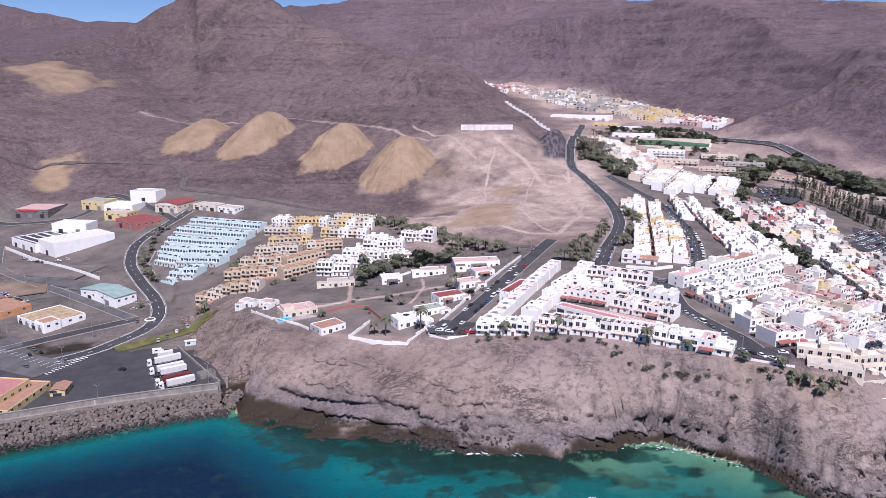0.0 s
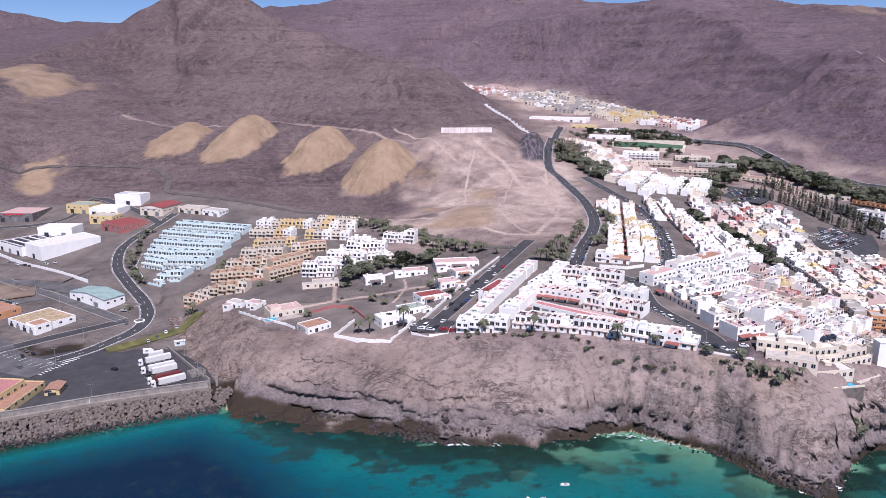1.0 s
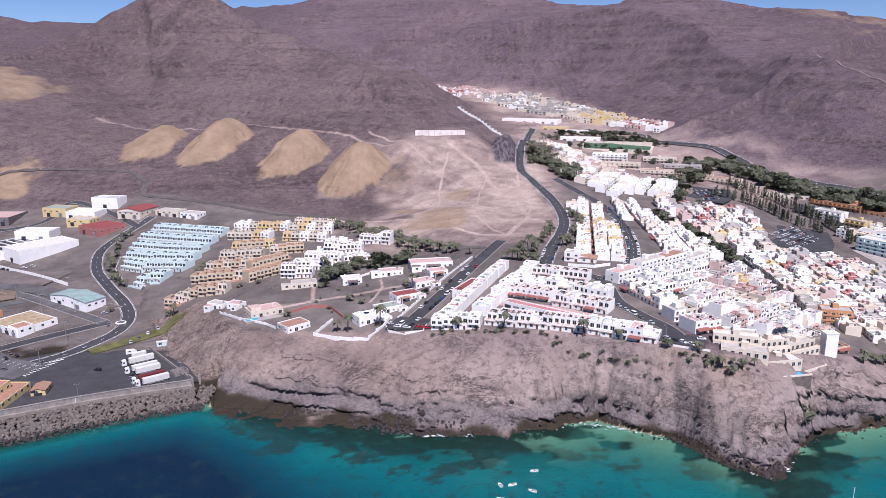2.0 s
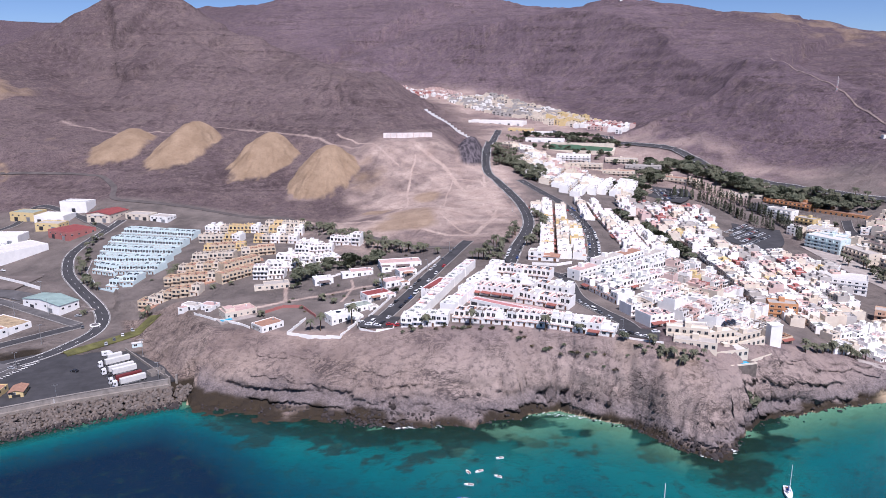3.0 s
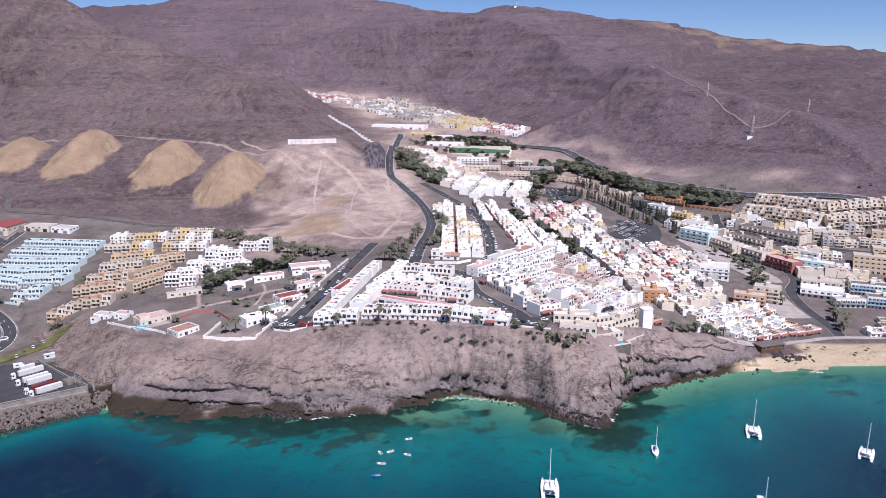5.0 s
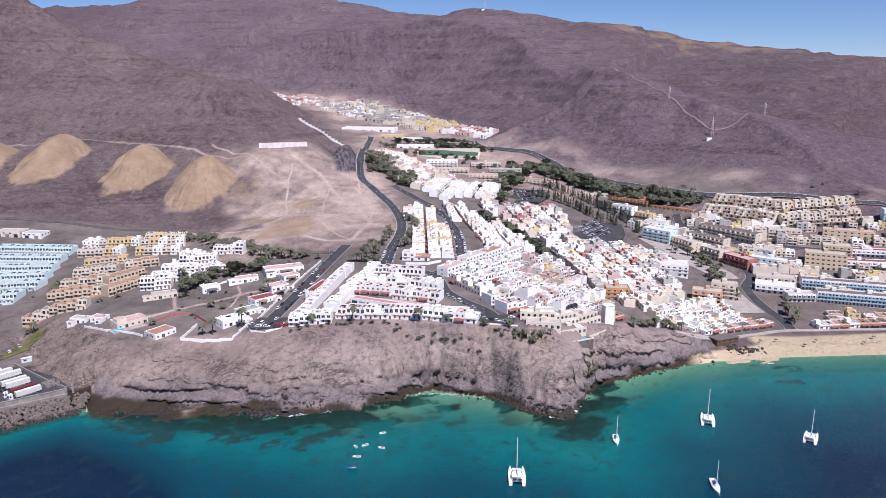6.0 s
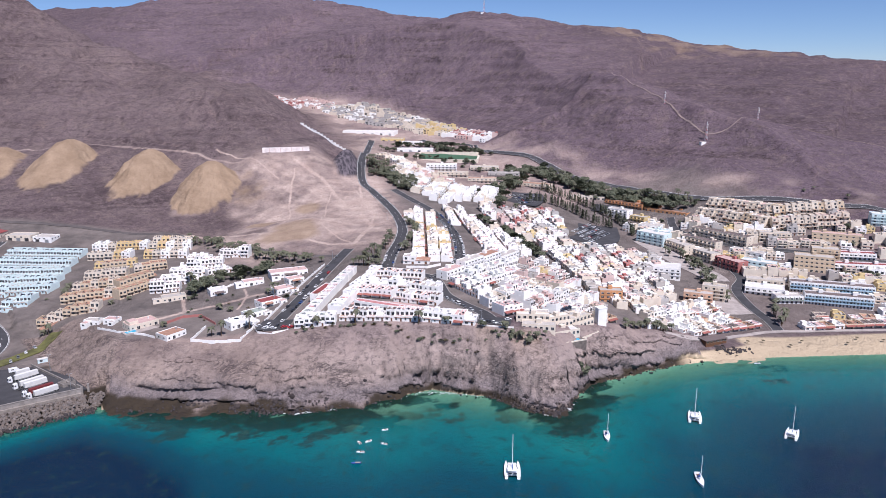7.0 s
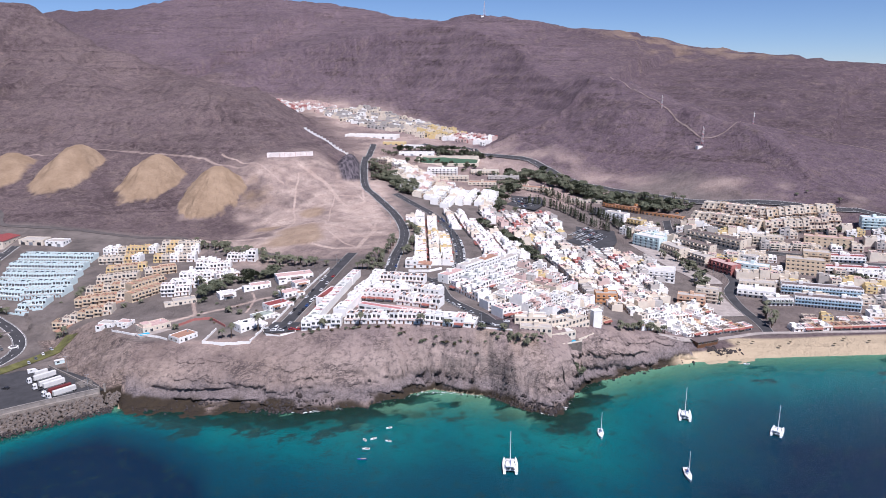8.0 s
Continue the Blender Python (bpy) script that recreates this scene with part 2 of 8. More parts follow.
M_CONCRETE = plain("weathered_concrete", (0.30, 0.270, 0.245), 0.9, vary=0.18, scale=0.35, vary_obj=0.25, bump=0.04)
M_ARMOUR = plain("sea_worn_concrete", (0.180, 0.152, 0.136), 0.95, vary=0.28, scale=0.5, vary_obj=0.45, bump=0.05)
M_ASPHALT = plain("asphalt", (0.050, 0.048, 0.051), 0.9, vary=0.2, scale=0.12, bump=0.02)
M_OLDASPHALT = plain("worn_grey_asphalt", (0.105, 0.098, 0.098), 0.9, vary=0.2, scale=0.1, bump=0.02)
M_PAVING = plain("pale_paving", (0.36, 0.31, 0.28), 0.9, vary=0.14, scale=0.2, bump=0.02)
M_KERB = plain("kerb_stone", (0.30, 0.28, 0.26), 0.9, vary=0.12, scale=0.3)
M_LINE = plain("white_road_paint", (0.74, 0.73, 0.70), 0.8, vary=0.12, scale=0.5)
M_DIRT = plain("trodden_grey_dirt", (0.155, 0.125, 0.112), 0.95, vary=0.22, scale=0.08, bump=0.05)
M_TRACK = plain("pale_dust_track", (0.26, 0.195, 0.172), 0.95, vary=0.18, scale=0.08)
M_SANDLOT = plain("brown_sand_lot", (0.20, 0.145, 0.105), 0.95, vary=0.2, scale=0.06)
M_GRASS = plain("dry_green_grass", (0.12, 0.115, 0.035), 0.95, vary=0.35, scale=0.15, bump=0.05)
M_TRUNK = plain("fibrous_palm_trunk", (0.13, 0.085, 0.055), 0.95, vary=0.25, scale=3)
M_PALM = plain("grey_green_palm_frond", (0.135, 0.140, 0.085), 0.7, vary=0.3, scale=0.7, vary_obj=0.5)
M_LEAF = plain("dusty_dark_foliage", (0.125, 0.140, 0.085), 0.75, vary=0.35, scale=0.6, vary_obj=0.5)
M_DRYLEAF = plain("dry_scrub_foliage", (0.12, 0.095, 0.05), 0.85, vary=0.35, scale=0.6, vary_obj=0.5)
M_HULL = plain("white_gelcoat", (0.80, 0.80, 0.79), 0.3, vary=0.03)
M_BLUECOVER = plain("blue_canvas", (0.04, 0.09, 0.28), 0.8, vary=0.15)
M_POOL = plain("pool_water", (0.03, 0.36, 0.55), 0.08, vary=0.1)
M_TRAILER = plain("white_trailer_panel", (0.72, 0.71, 0.68), 0.5, vary=0.06, scale=0.5, vary_obj=0.2)
M_SOLAR = plain("dark_solar_glass", (0.03, 0.035, 0.05), 0.2, vary=0.2)
M_GREENROOF = plain("grey_green_sheet_roof", (0.27, 0.36, 0.33), 0.6, vary=0.12, scale=0.2)
M_SIGN = plain("red_sign_board", (0.55, 0.04, 0.05), 0.6, vary=0.05)
CARS = {c: plain(c + "_car_paint", v, 0.3, 0.0, vary=0.03) for c, v in
        (("white", (0.75, 0.75, 0.74)), ("silver", (0.42, 0.43, 0.44)), ("black", (0.02, 0.02, 0.023)), ("grey", (0.12, 0.125, 0.13)), ("red", (0.38, 0.02, 0.02)), ("blue", (0.03, 0.08, 0.25)))}

# ---- the lie of the land ----
def lattice(ix, iy, seed):
    h = (ix * 374761393 + iy * 668265263 + seed * 974711) & 0x7FFFFFFF
    h = ((h ^ (h >> 13)) * 1274126177) & 0x7FFFFFFF
    return ((h ^ (h >> 16)) & 0xFFFF) / 32767.5 - 1.0


def value_noise(x, y, seed=0):
    x, y = np.asarray(x, float), np.asarray(y, float)
    ix, iy = np.floor(x).astype(np.int64), np.floor(y).astype(np.int64)
    fx, fy = x - ix, y - iy
    fx, fy = fx**3 * (fx * (fx * 6 - 15) + 10), fy**3 * (fy * (fy * 6 - 15) + 10)
    a, b = lattice(ix, iy, seed), lattice(ix + 1, iy, seed)
    c, d = lattice(ix, iy + 1, seed), lattice(ix + 1, iy + 1, seed)
    return (a + (b - a) * fx) * (1 - fy) + (c + (d - c) * fx) * fy


def fbm(x, y, seed=0, octaves=4, gain=0.5):
    total, amp = 0.0, 1.0
    for o in range(octaves):
        total = total + amp * value_noise(x * 2**o, y * 2**o, seed + o)
        amp *= gain
    return total


def smooth(x, a=0.0, b=1.0):
    u = np.clip((np.asarray(x, float) - a) / (b - a), 0, 1)
    return u * u * (3 - 2 * u)


def to_line(x, y, line):
    """How far a place is from a line of points (x, y, z), and the line's z at its nearest place."""
    best, level = np.full(np.shape(x), 1e9), np.zeros(np.shape(x))
    for (ax, ay, az), (bx, by, bz) in zip(line, line[1:]):
        dx, dy = bx - ax, by - ay
        u = np.clip(((x - ax) * dx + (y - ay) * dy) / (dx * dx + dy * dy), 0, 1)
        d = np.hypot(x - ax - u * dx, y - ay - u * dy)
        near = d < best
        best, level = np.where(near, d, best), np.where(near, az + u * (bz - az), level)
    return best, level


# the water's edge, as y over x
COAST_X = [-3000, -600, -189, -139, -104, -88, -60, -27, 5, 40, 70, 86, 104, 128, 140, 155, 167, 180, 194, 222, 250, 275, 302, 332, 375, 430, 700, 3000]
COAST_Y = [-1100, 78, 272, 298, 314, 306, 298, 288, 277, 274, 275, 283, 277, 262, 243, 231, 238, 250, 260, 267, 272, 276, 273, 269, 260, 248, 190, -300]
# the site's levels between shore and hills
LEVEL_X = np.array([-450, -330, -230, -160, -100, -40, 30, 100, 170, 250, 340, 430, 540, 660.0])
LEVEL_Y = np.array([290, 350, 420, 500, 590, 690, 800.0])
LEVELS = np.array([
    [4, 4, 4, 9, 17, 23, 31, 37, 36, 18, 3, 3, 4, 8],
    [4, 4, 4, 9, 22, 24, 32, 38, 37, 23, 7, 6, 10, 16],
    [5, 6, 6, 13, 24, 28, 34, 40, 40, 28, 13, 11, 21, 35],
    [6, 8, 11, 20, 27, 29, 35, 43, 43, 33, 20, 15, 33, 65],
    [9, 14, 21, 25, 29, 29, 37, 44, 43, 37, 26, 21, 48, 91],
    [18, 27, 38, 38, 36, 36, 43, 51, 51, 44, 35, 32, 60, 112],
    [42, 50, 60, 58, 60, 68, 78, 73, 62, 55, 47, 45, 66, 130.0],
])
# crests of the hills
RIDGES = [
    # line, reach, hollow
    ([(-1900, 900, 60), (-1200, 980, 110), (-730, 1050, 154), (-691, 1150, 174), (-667, 1380, 212), (-637, 1450, 241), (-554, 1520, 298), (-528, 1550, 322), (-464, 1550, 346), (-400, 1550, 338), (-356, 1530, 310), (-324, 1510, 284), (-255, 1500, 253), (-203, 1450, 234), (-155, 1400, 203)], 660, 1.35),
    ([(-155, 1400, 203), (-110, 1270, 194), (-76, 1170, 184), (-30, 1110, 166), (4, 1070, 152), (35, 1020, 137), (72, 985, 121), (101, 965, 105), (122, 950, 90), (146, 930, 76)], 420, 1.15),
    ([(-464, 1550, 318), (-370, 1450, 272), (-319, 1380, 236), (-231, 1230, 180), (-150, 1080, 126)], 480, 1.4),
    ([(-637, 1450, 241), (-660, 1250, 172), (-640, 1080, 128)], 300, 1.2),
    ([(-2600, 3400, 250), (-1850, 3900, 430), (-2150, 3950, 478), (-2700, 4250, 590), (-3800, 4700, 560)], 1150, 1.15),
    ([(-1850, 3900, 430), (-1300, 4300, 440), (-1008, 4300, 498), (-951, 4300, 522), (-867, 4300, 540), (-629, 4200, 543), (-478, 3900, 520), (-299, 3300, 504), (-200, 3200, 515), (209, 3100, 515), (350, 3100, 500), (526, 3000, 478), (627, 2800, 430), (670, 2600, 405), (713, 2300, 377), (675, 2000, 372), (694, 1900, 366), (831, 1850, 347), (913, 1800, 328), (1082, 1750, 315), (1219, 1650, 281), (1298, 1450, 247), (1411, 1400, 237), (1517, 1300, 224), (1595, 1100, 189), (2600, 700, 150)], 1150, 1.15),
    ([(675, 2000, 372), (600, 1600, 258), (573, 1400, 220), (490, 1345, 200)], 330, 1.0),
    ([(573, 1400, 220), (633, 1350, 206), (664, 1300, 196), (649, 1080, 193)], 380, 1.0),
    ([(649, 1080, 193), (633, 900, 163), (637, 762, 139), (652, 690, 105), (660, 640, 80)], 400, 1.0),
    ([(637, 762, 139), (740, 740, 123), (795, 690, 106), (842, 650, 94), (918, 600, 75), (1250, 480, 70), (2500, 100, 80)], 330, 0.9),
    ([(1219, 1650, 281), (1245, 1051, 160), (1350, 700, 110)], 420, 1.0),
]
# tan cones that stand out of the slope: x, y, top, steepness, stretch down the slope
DOMES = [
    (-396, 925, 92, 0.60, 1.9),
    (-296, 915, 104, 0.80, 1.5),
    (-212, 902, 112, 1.10, 1.9),
    (-116, 850, 103, 1.12, 1.7),
    (-44, 785, 91, 1.05, 1.35),
    (62, 600, 50, 0.20, 1.2),
]


def cone(x, y, dome, rough=True):
    cx, cy, top, steep, long = dome
    dx, dy = x - cx, y - cy
    along, across = dx * -0.42 + dy * -0.91, dx * 0.91 - dy * 0.42
    along = np.where(along > 0, along / long, along * 1.1)
    r = np.hypot(along, across)
    if rough:
        ang = np.arctan2(across, along)
        r = r * (1 + 0.10 * fbm(ang * 1.1 + cx, r / 40, 31, 3, 0.5) + 0.05 * np.abs(fbm(ang * 5 + cx, r / 60, 35, 3))) + 1.3 * fbm(x / 12, y / 12, 33, 4)
    return top - steep * (np.sqrt(r * r + 190) - 13.8)


VALLEY = [(420, 500, 12), (400, 690, 33), (320, 850, 55), (260, 1000, 72), (290, 1168, 82), (270, 1400, 100), (215, 1600, 118), (67, 1780, 137), (-200, 2400, 230), (-500, 3200, 380)]


def levels(x, y):
    i = np.clip(np.searchsorted(LEVEL_X, x) - 1, 0, len(LEVEL_X) - 2)
    j = np.clip(np.searchsorted(LEVEL_Y, y) - 1, 0, len(LEVEL_Y) - 2)

    def cubic(p0, p1, p2, p3, u):
        return p1 + 0.5 * u * (p2 - p0 + u * (2 * p0 - 5 * p1 + 4 * p2 - p3 + u * (3 * (p1 - p2) + p3 - p0)))

    u = np.clip((x - LEVEL_X[i]) / (LEVEL_X[i + 1] - LEVEL_X[i]), 0, 1)
    w = np.clip((y - LEVEL_Y[j]) / (LEVEL_Y[j + 1] - LEVEL_Y[j]), 0, 1)
    rows = []
    for dj in (-1, 0, 1, 2):
        jj = np.clip(j + dj, 0, len(LEVEL_Y) - 1)
        rows.append(cubic(*[LEVELS[jj, np.clip(i + di, 0, len(LEVEL_X) - 1)] for di in (-1, 0, 1, 2)], u))
    return cubic(*rows, w)


def hills(x, y):
    d, z = to_line(x, y, VALLEY)
    floor = np.interp(y, [300, 500, 690, 930, 1168, 1400, 1780, 2400, 3600], [3, 12, 33, 64, 82, 100, 137, 225, 400])
    floor = floor + (np.minimum(floor, 110) - floor) * smooth(x, 450, 750)
    west = np.minimum(floor, np.interp(y, [300, 600, 900, 1400, 2500, 3600], [3, 22, 60, 90, 150, 250]))
    floor = floor + (west - floor) * (1 - smooth(x, -150, 350))
    top = floor
    for line, reach, hollow in RIDGES:
        d, z = to_line(x, y, line)
        u = np.clip(1 - d / reach, 0, 1) ** hollow
        top = np.maximum(top, floor + (z - floor) * u)
    d, z = to_line(x, y, VALLEY)
    wide = np.interp(y, [700, 900, 1100, 1300, 1700, 2400], [110, 70, 150, 150, 90, 60])
    e = np.maximum(d - wide, 0)
    return np.minimum(top, z + 0.5 * np.maximum(e - 130, 0) + e * (0.6 - 0.27 * smooth(x - np.interp(y, [500, 850, 1000, 1168, 1400, 1600, 1780, 2400, 3200], [420, 320, 260, 290, 270, 215, 67, -200, -500]), -20, 20)) + d * 0.03 + smooth(y, 1900, 2500) * 400)


def west_of(x, y):
    """Distance inland from the foot of the headland's west side; negative on the harbour's side."""
    line_y, line_x = [290, 316, 368, 405, 450, 520], [-90, -98, -134, -158, -178, -200]
    return (x - np.interp(y, line_y, line_x)) * 0.85


def gullies(x, y):
    """0 in the bed of a gully, towards 1 on the ribs between; they run down the slopes."""
    east = smooth(x - 0.15 * y, -50, 250)
    q, p = x * (1 - east) + (0.8 * x - 0.6 * y) * east, y * (1 - east) + (0.6 * x + 0.8 * y) * east
    warp = 0.5 * fbm(x / 170, y / 170, 9, 3)
    return np.clip(np.abs(fbm(q / 120 + warp, p / 520, 3, 5, 0.6)) * 1.6, 0, 1.2)


def height(x, y, rough=True, domes=True):
    """The level of the ground."""
    x, y = np.asarray(x, float), np.asarray(y, float)
    near, far = levels(x, y), hills(x, y)
    out = np.maximum(smooth(y, 740, 900), np.maximum(smooth(-x, 400, 520), smooth(x, 560, 680)))
    z = near * (1 - out) + far * out
    for dome in DOMES if domes else ():
        z = np.maximum(z, cone(x, y, dome, rough))
    # a dark outcrop that the road cuts
    d, top = to_line(x, y, [(120, 786, 76), (124, 812, 88), (130, 850, 93)])
    z = np.maximum(z, z + np.maximum(top - z, 0) * np.clip(1 - (d / 19) ** 2.2, 0, 1))
    # a cut bench with a retaining wall
    bench = smooth(80 - np.abs(x - 50), 0, 50) * smooth(y, 765, 828) * (1 - smooth(y, 900, 1000))
    z = z + np.maximum(94 + 0.12 * np.maximum(y - 840, 0) - z, 0) * bench
    if rough:
        steep = smooth(z, 45, 140) * smooth(y, 620, 900) * (1 - bench)
        z = z - steep * 6.5 * (0.45 - gullies(x, y)) * (1 - 0.8 * smooth(y, 1150, 1700)) * (1 - 0.5 * smooth(x, 300, 600)) + steep * 5.0 * fbm(x / 60, y / 60, 5, 4)
        z = z + 0.7 * fbm(x / 22, y / 22, 7, 4) * smooth(y, 560, 700)
        beds = z / 27 + 0.5 * fbm(x / 420, y / 420, 81, 3) + 0.12 * fbm(x / 45, y / 45, 83, 3)
        step = np.mod(beds, 1.0)
        hard = np.maximum(smooth(x - 0.25 * y, -120, 160) * smooth(z, 110, 165), smooth(z, 150, 230)) * smooth(y, 900, 1050) * (1 - 0.5 * smooth(y, 2300, 2800))
        z = z + hard * 7.0 * (smooth(step, 0.66, 1.0) - step + 0.3) * (0.45 + 0.55 * smooth(fbm(x / 140, y / 140, 85, 3), -0.4, 0.5))
    low = np.where(y < 380, 4.0, 4 + (y - 380) * 0.068)
    w = west_of(x, y)
    z = np.where((w < 0) & (x < -80) & (y < 560), low * (1 - smooth(y, 500, 560)) + z * smooth(y, 500, 560), z)
    sea = y - np.interp(x, COAST_X, COAST_Y)
    run = np.interp(x, [-110, -60, 0, 40, 75, 105, 128, 155, 180, 215, 250, 285, 310], [46, 50, 54, 48, 30, 20, 24, 40, 22, 26, 24, 22, 14])
    head = smooth(x, -100, -92)
    if rough:
        sea = sea + head * (1 - smooth(x, 285, 300)) * (3.5 * fbm(x / 16, y / 16, 11, 4) + 1.2 * fbm(x / 4, y / 4, 17, 3))
    d = np.where(w < 70, np.minimum(sea, np.maximum(w, 0) * 1.4 + np.where(x < -60, 3, 0)), sea)
    u = np.clip(d / run, 0, 1)
    rise = np.where(x > 285, u, 0.10 * smooth(u, 0, 0.10) + 0.42 * smooth(u, 0.10, 0.42) + 0.48 * np.clip((u - 0.30) / 0.70, 0, 1))
    on_head = (x > -98) & (y < 520) | ((w > 0) & (x > -190) & (y < 450))
    foot = np.where(w < 70, np.minimum(low, z) * smooth(sea, 10, 28), 0.0)
    z = np.where(on_head, np.minimum(z, np.maximum(z * rise, foot)), z)
    bed = np.maximum(sea * 0.11, -16.0) - 0.3
    shelf = smooth(x, -99, -90) * (1 - smooth(x, -26, -8)) + 0.7 * smooth(x, 118, 130) * (1 - smooth(x, 160, 172)) + 0.8 * smooth(x, 285, 296) * (1 - smooth(x, 322, 336))
    bed = bed + shelf * smooth(sea, -20, -5) * (1.0 + 0.55 * fbm(x / 5, y / 3, 71, 3))
    quay = (x < -98) & (sea < 30)
    z = np.where(sea < 0, np.where(quay, np.maximum(sea * 0.3 - 0.6, -9), bed), np.where(quay, np.minimum(z, 0.14 * sea - 0.6), z))
    return z


def lines(*pieces):
    """Grid lines: from, to, step at the start, step at the end."""
    got = []
    for a, b, s0, s1 in pieces:
        n = max(2, int(round(abs(b - a) / ((s0 + s1) / 2))))
        u = np.linspace(0, 1, n, endpoint=False)
        got.append(a + (b - a) * (s0 * u + 0.5 * (s1 - s0) * u * u) / ((s0 + s1) / 2))
    return np.concatenate(got + [[pieces[-1][1]]])


def sheet(name, xs, ys, z, material, attributes, shift=0.0):
    nx, ny = len(xs), len(ys)
    gx, gy = np.meshgrid(xs, ys)
    gy = gy + shift
    me = bpy.data.meshes.new(name)
    me.vertices.add(nx * ny)
    me.vertices.foreach_set("co", np.stack([gx, gy, z], -1).astype(np.float32).ravel())
    i = np.arange(nx * ny).reshape(ny, nx)
    quads = np.stack([i[:-1, :-1], i[:-1, 1:], i[1:, 1:], i[1:, :-1]], -1).reshape(-1, 4)
    me.loops.add(quads.size)
    me.loops.foreach_set("vertex_index", quads.ravel().astype(np.int32))
    me.polygons.add(len(quads))
    me.polygons.foreach_set("loop_start", np.arange(0, quads.size, 4, dtype=np.int32))
    me.polygons.foreach_set("use_smooth", np.ones(len(quads), bool))
    me.update(calc_edges=True)
    for key, values in attributes.items():
        a = me.attributes.new(key, "FLOAT", "POINT")
        a.data.foreach_set("value", np.asarray(values, np.float32).ravel())
    me.materials.append(material)
    return new(name, me)


xs = lines((-4200, -900, 90, 22), (-900, -450, 16, 7), (-450, -140, 4, 2), (-140, 300, 1.0, 1.0), (300, 500, 1.5, 2.0), (500, 700, 2.6, 5), (700, 1500, 6, 18), (1500, 4200, 30, 100))
ys = lines((-700, 150, 90, 12), (150, 225, 3, 1.2), (225, 262, 0.8, 0.6), (262, 345, 0.6, 0.7), (345, 520, 2.0, 2.5), (520, 860, 1.7, 1.7), (860, 1000, 2.2, 4), (1000, 2200, 4.5, 12), (2200, 4700, 15, 70))
gx, gy = np.meshgrid(xs, ys)
gz = height(gx, gy)
off_sea = gy - np.interp(gx, COAST_X, COAST_Y)
n1, n2 = fbm(gx / 40, gy / 40, 21, 4), fbm(gx / 9, gy / 9, 23, 3)
a_tan = np.zeros_like(gx)
bare = height(gx, gy, True, False)
for dome in DOMES:
    a_tan = np.maximum(a_tan, smooth(cone(gx, gy, dome) - bare + 1.0 * n2 + 0.8 * n1, -1.0, 2.5) * (1.0 if dome[3] > 0.3 else 0.0))
for cx, cy, r in ((-600, 1120, 75), (-3, 752, 30), (35, 573, 30), (63, 683, 18), (8, 640, 16), (128, 279, 7), (150, 263, 12), (-128, 460, 30), (-125, 510, 30)):
    a_tan = np.maximum(a_tan, 0.8 * smooth(1.2 - np.hypot(gx - cx, (gy - cy) * 0.8) / r + 0.5 * n1, 0.2, 0.8))
ridge_sand = smooth(gz, 215, 260) * smooth(gx, 900, 1050) * smooth(n1, -0.3, 0.5)
a_tan = np.maximum(a_tan, 0.42 * ridge_sand)
a_pale = smooth(gx + n1 * 45, -80, 40) * (1 - smooth(gx, 150, 185)) * smooth(gy, 470, 520) * (1 - smooth(gy + 30 * n1, 790, 900))
a_pale = a_pale * np.clip(0.66 + 0.30 * n1 + 0.20 * n2, 0.10, 0.9)
for trail, wide in (([(57, 806), (87, 768), (94, 725), (114, 649), (113, 584), (84, 513)], 3.2), ([(84, 513), (46, 545), (11, 581), (-64, 646)], 2.4), ([(26, 602), (46, 725), (55, 789)], 1.5),
                    ([(-411, 990), (-363, 983), (-280, 960), (-164, 934), (-96, 880), (-58, 872), (3, 806), (40, 787)], 2.2), ([(-38, 880), (35, 768)], 1.2), ([(113, 584), (128, 640), (124, 720), (94, 725)], 1.4), ([(84, 513), (60, 590), (75, 650), (94, 725)], 1.2), ([(125, 700), (140, 790)], 1.6), ([(-72, 396), (-56, 405), (-30, 410), (3, 414), (16, 424)], 2.4), ([(-56, 405), (-62, 440)], 1.6), ([(-20, 392), (-12, 416), (-14, 434)], 1.4)):
    d_trail, _ = to_line(gx + 3 * fbm(gx / 50, gy / 50, 91, 2), gy + 3 * fbm(gx / 50, gy / 50, 93, 2), [(x, y, 0) for x, y in trail])
    worn = 0.55 if wide == 2.2 else 0.9
    a_pale = np.maximum(a_pale, worn - worn * smooth(d_trail, wide * 0.55, wide * 1.25))
a_town = smooth(gy, 285, 330) * (1 - smooth(gy, 700, 760)) * smooth(gx + 20 * n1, -470, -440) * (1 - smooth(gx, 520, 600))
a_pale = np.maximum(a_pale, 0.28 * smooth(gx, 372, 392) * (1 - smooth(gx, 640, 700)) * smooth(gy, 300, 312) * (1 - smooth(gy + 0.9 * (gx - 400), 590, 640)))
d_foot, _ = to_line(gx, gy, [(400, 1000, 0), (470, 800, 0), (520, 690, 0), (560, 620, 0), (640, 520, 0)])
a_pale = np.maximum(a_pale, np.clip(0.26 + 0.35 * n1, 0, 1) * (1 - smooth(d_foot, 12, 50)))
d_vale, _ = to_line(gx, gy, VALLEY)
a_pale = np.maximum(a_pale, np.clip(0.50 + 0.3 * n1, 0, 1) * (1 - smooth(d_vale, 70, 150)) * smooth(gy, 640, 720) * (1 - smooth(gy, 1700, 1900)))
a_town = np.maximum(a_town * (1 - a_pale), 0)
foot_y = np.interp(gx, [-262, -198, -119, -76, -47, -11, 31, 64, 110, 135, 140], [722, 697, 661, 650, 610, 553, 511, 486, 475, 540, 900])
a_town = a_town * (1 - smooth(gy - foot_y, 0, 14) * (gx < 150))
run_top = np.interp(gx, [-110, -60, 0, 40, 75, 105, 128, 155, 180, 215, 250, 285, 310], [46, 50, 54, 48, 30, 20, 24, 40, 22, 26, 24, 22, 14])
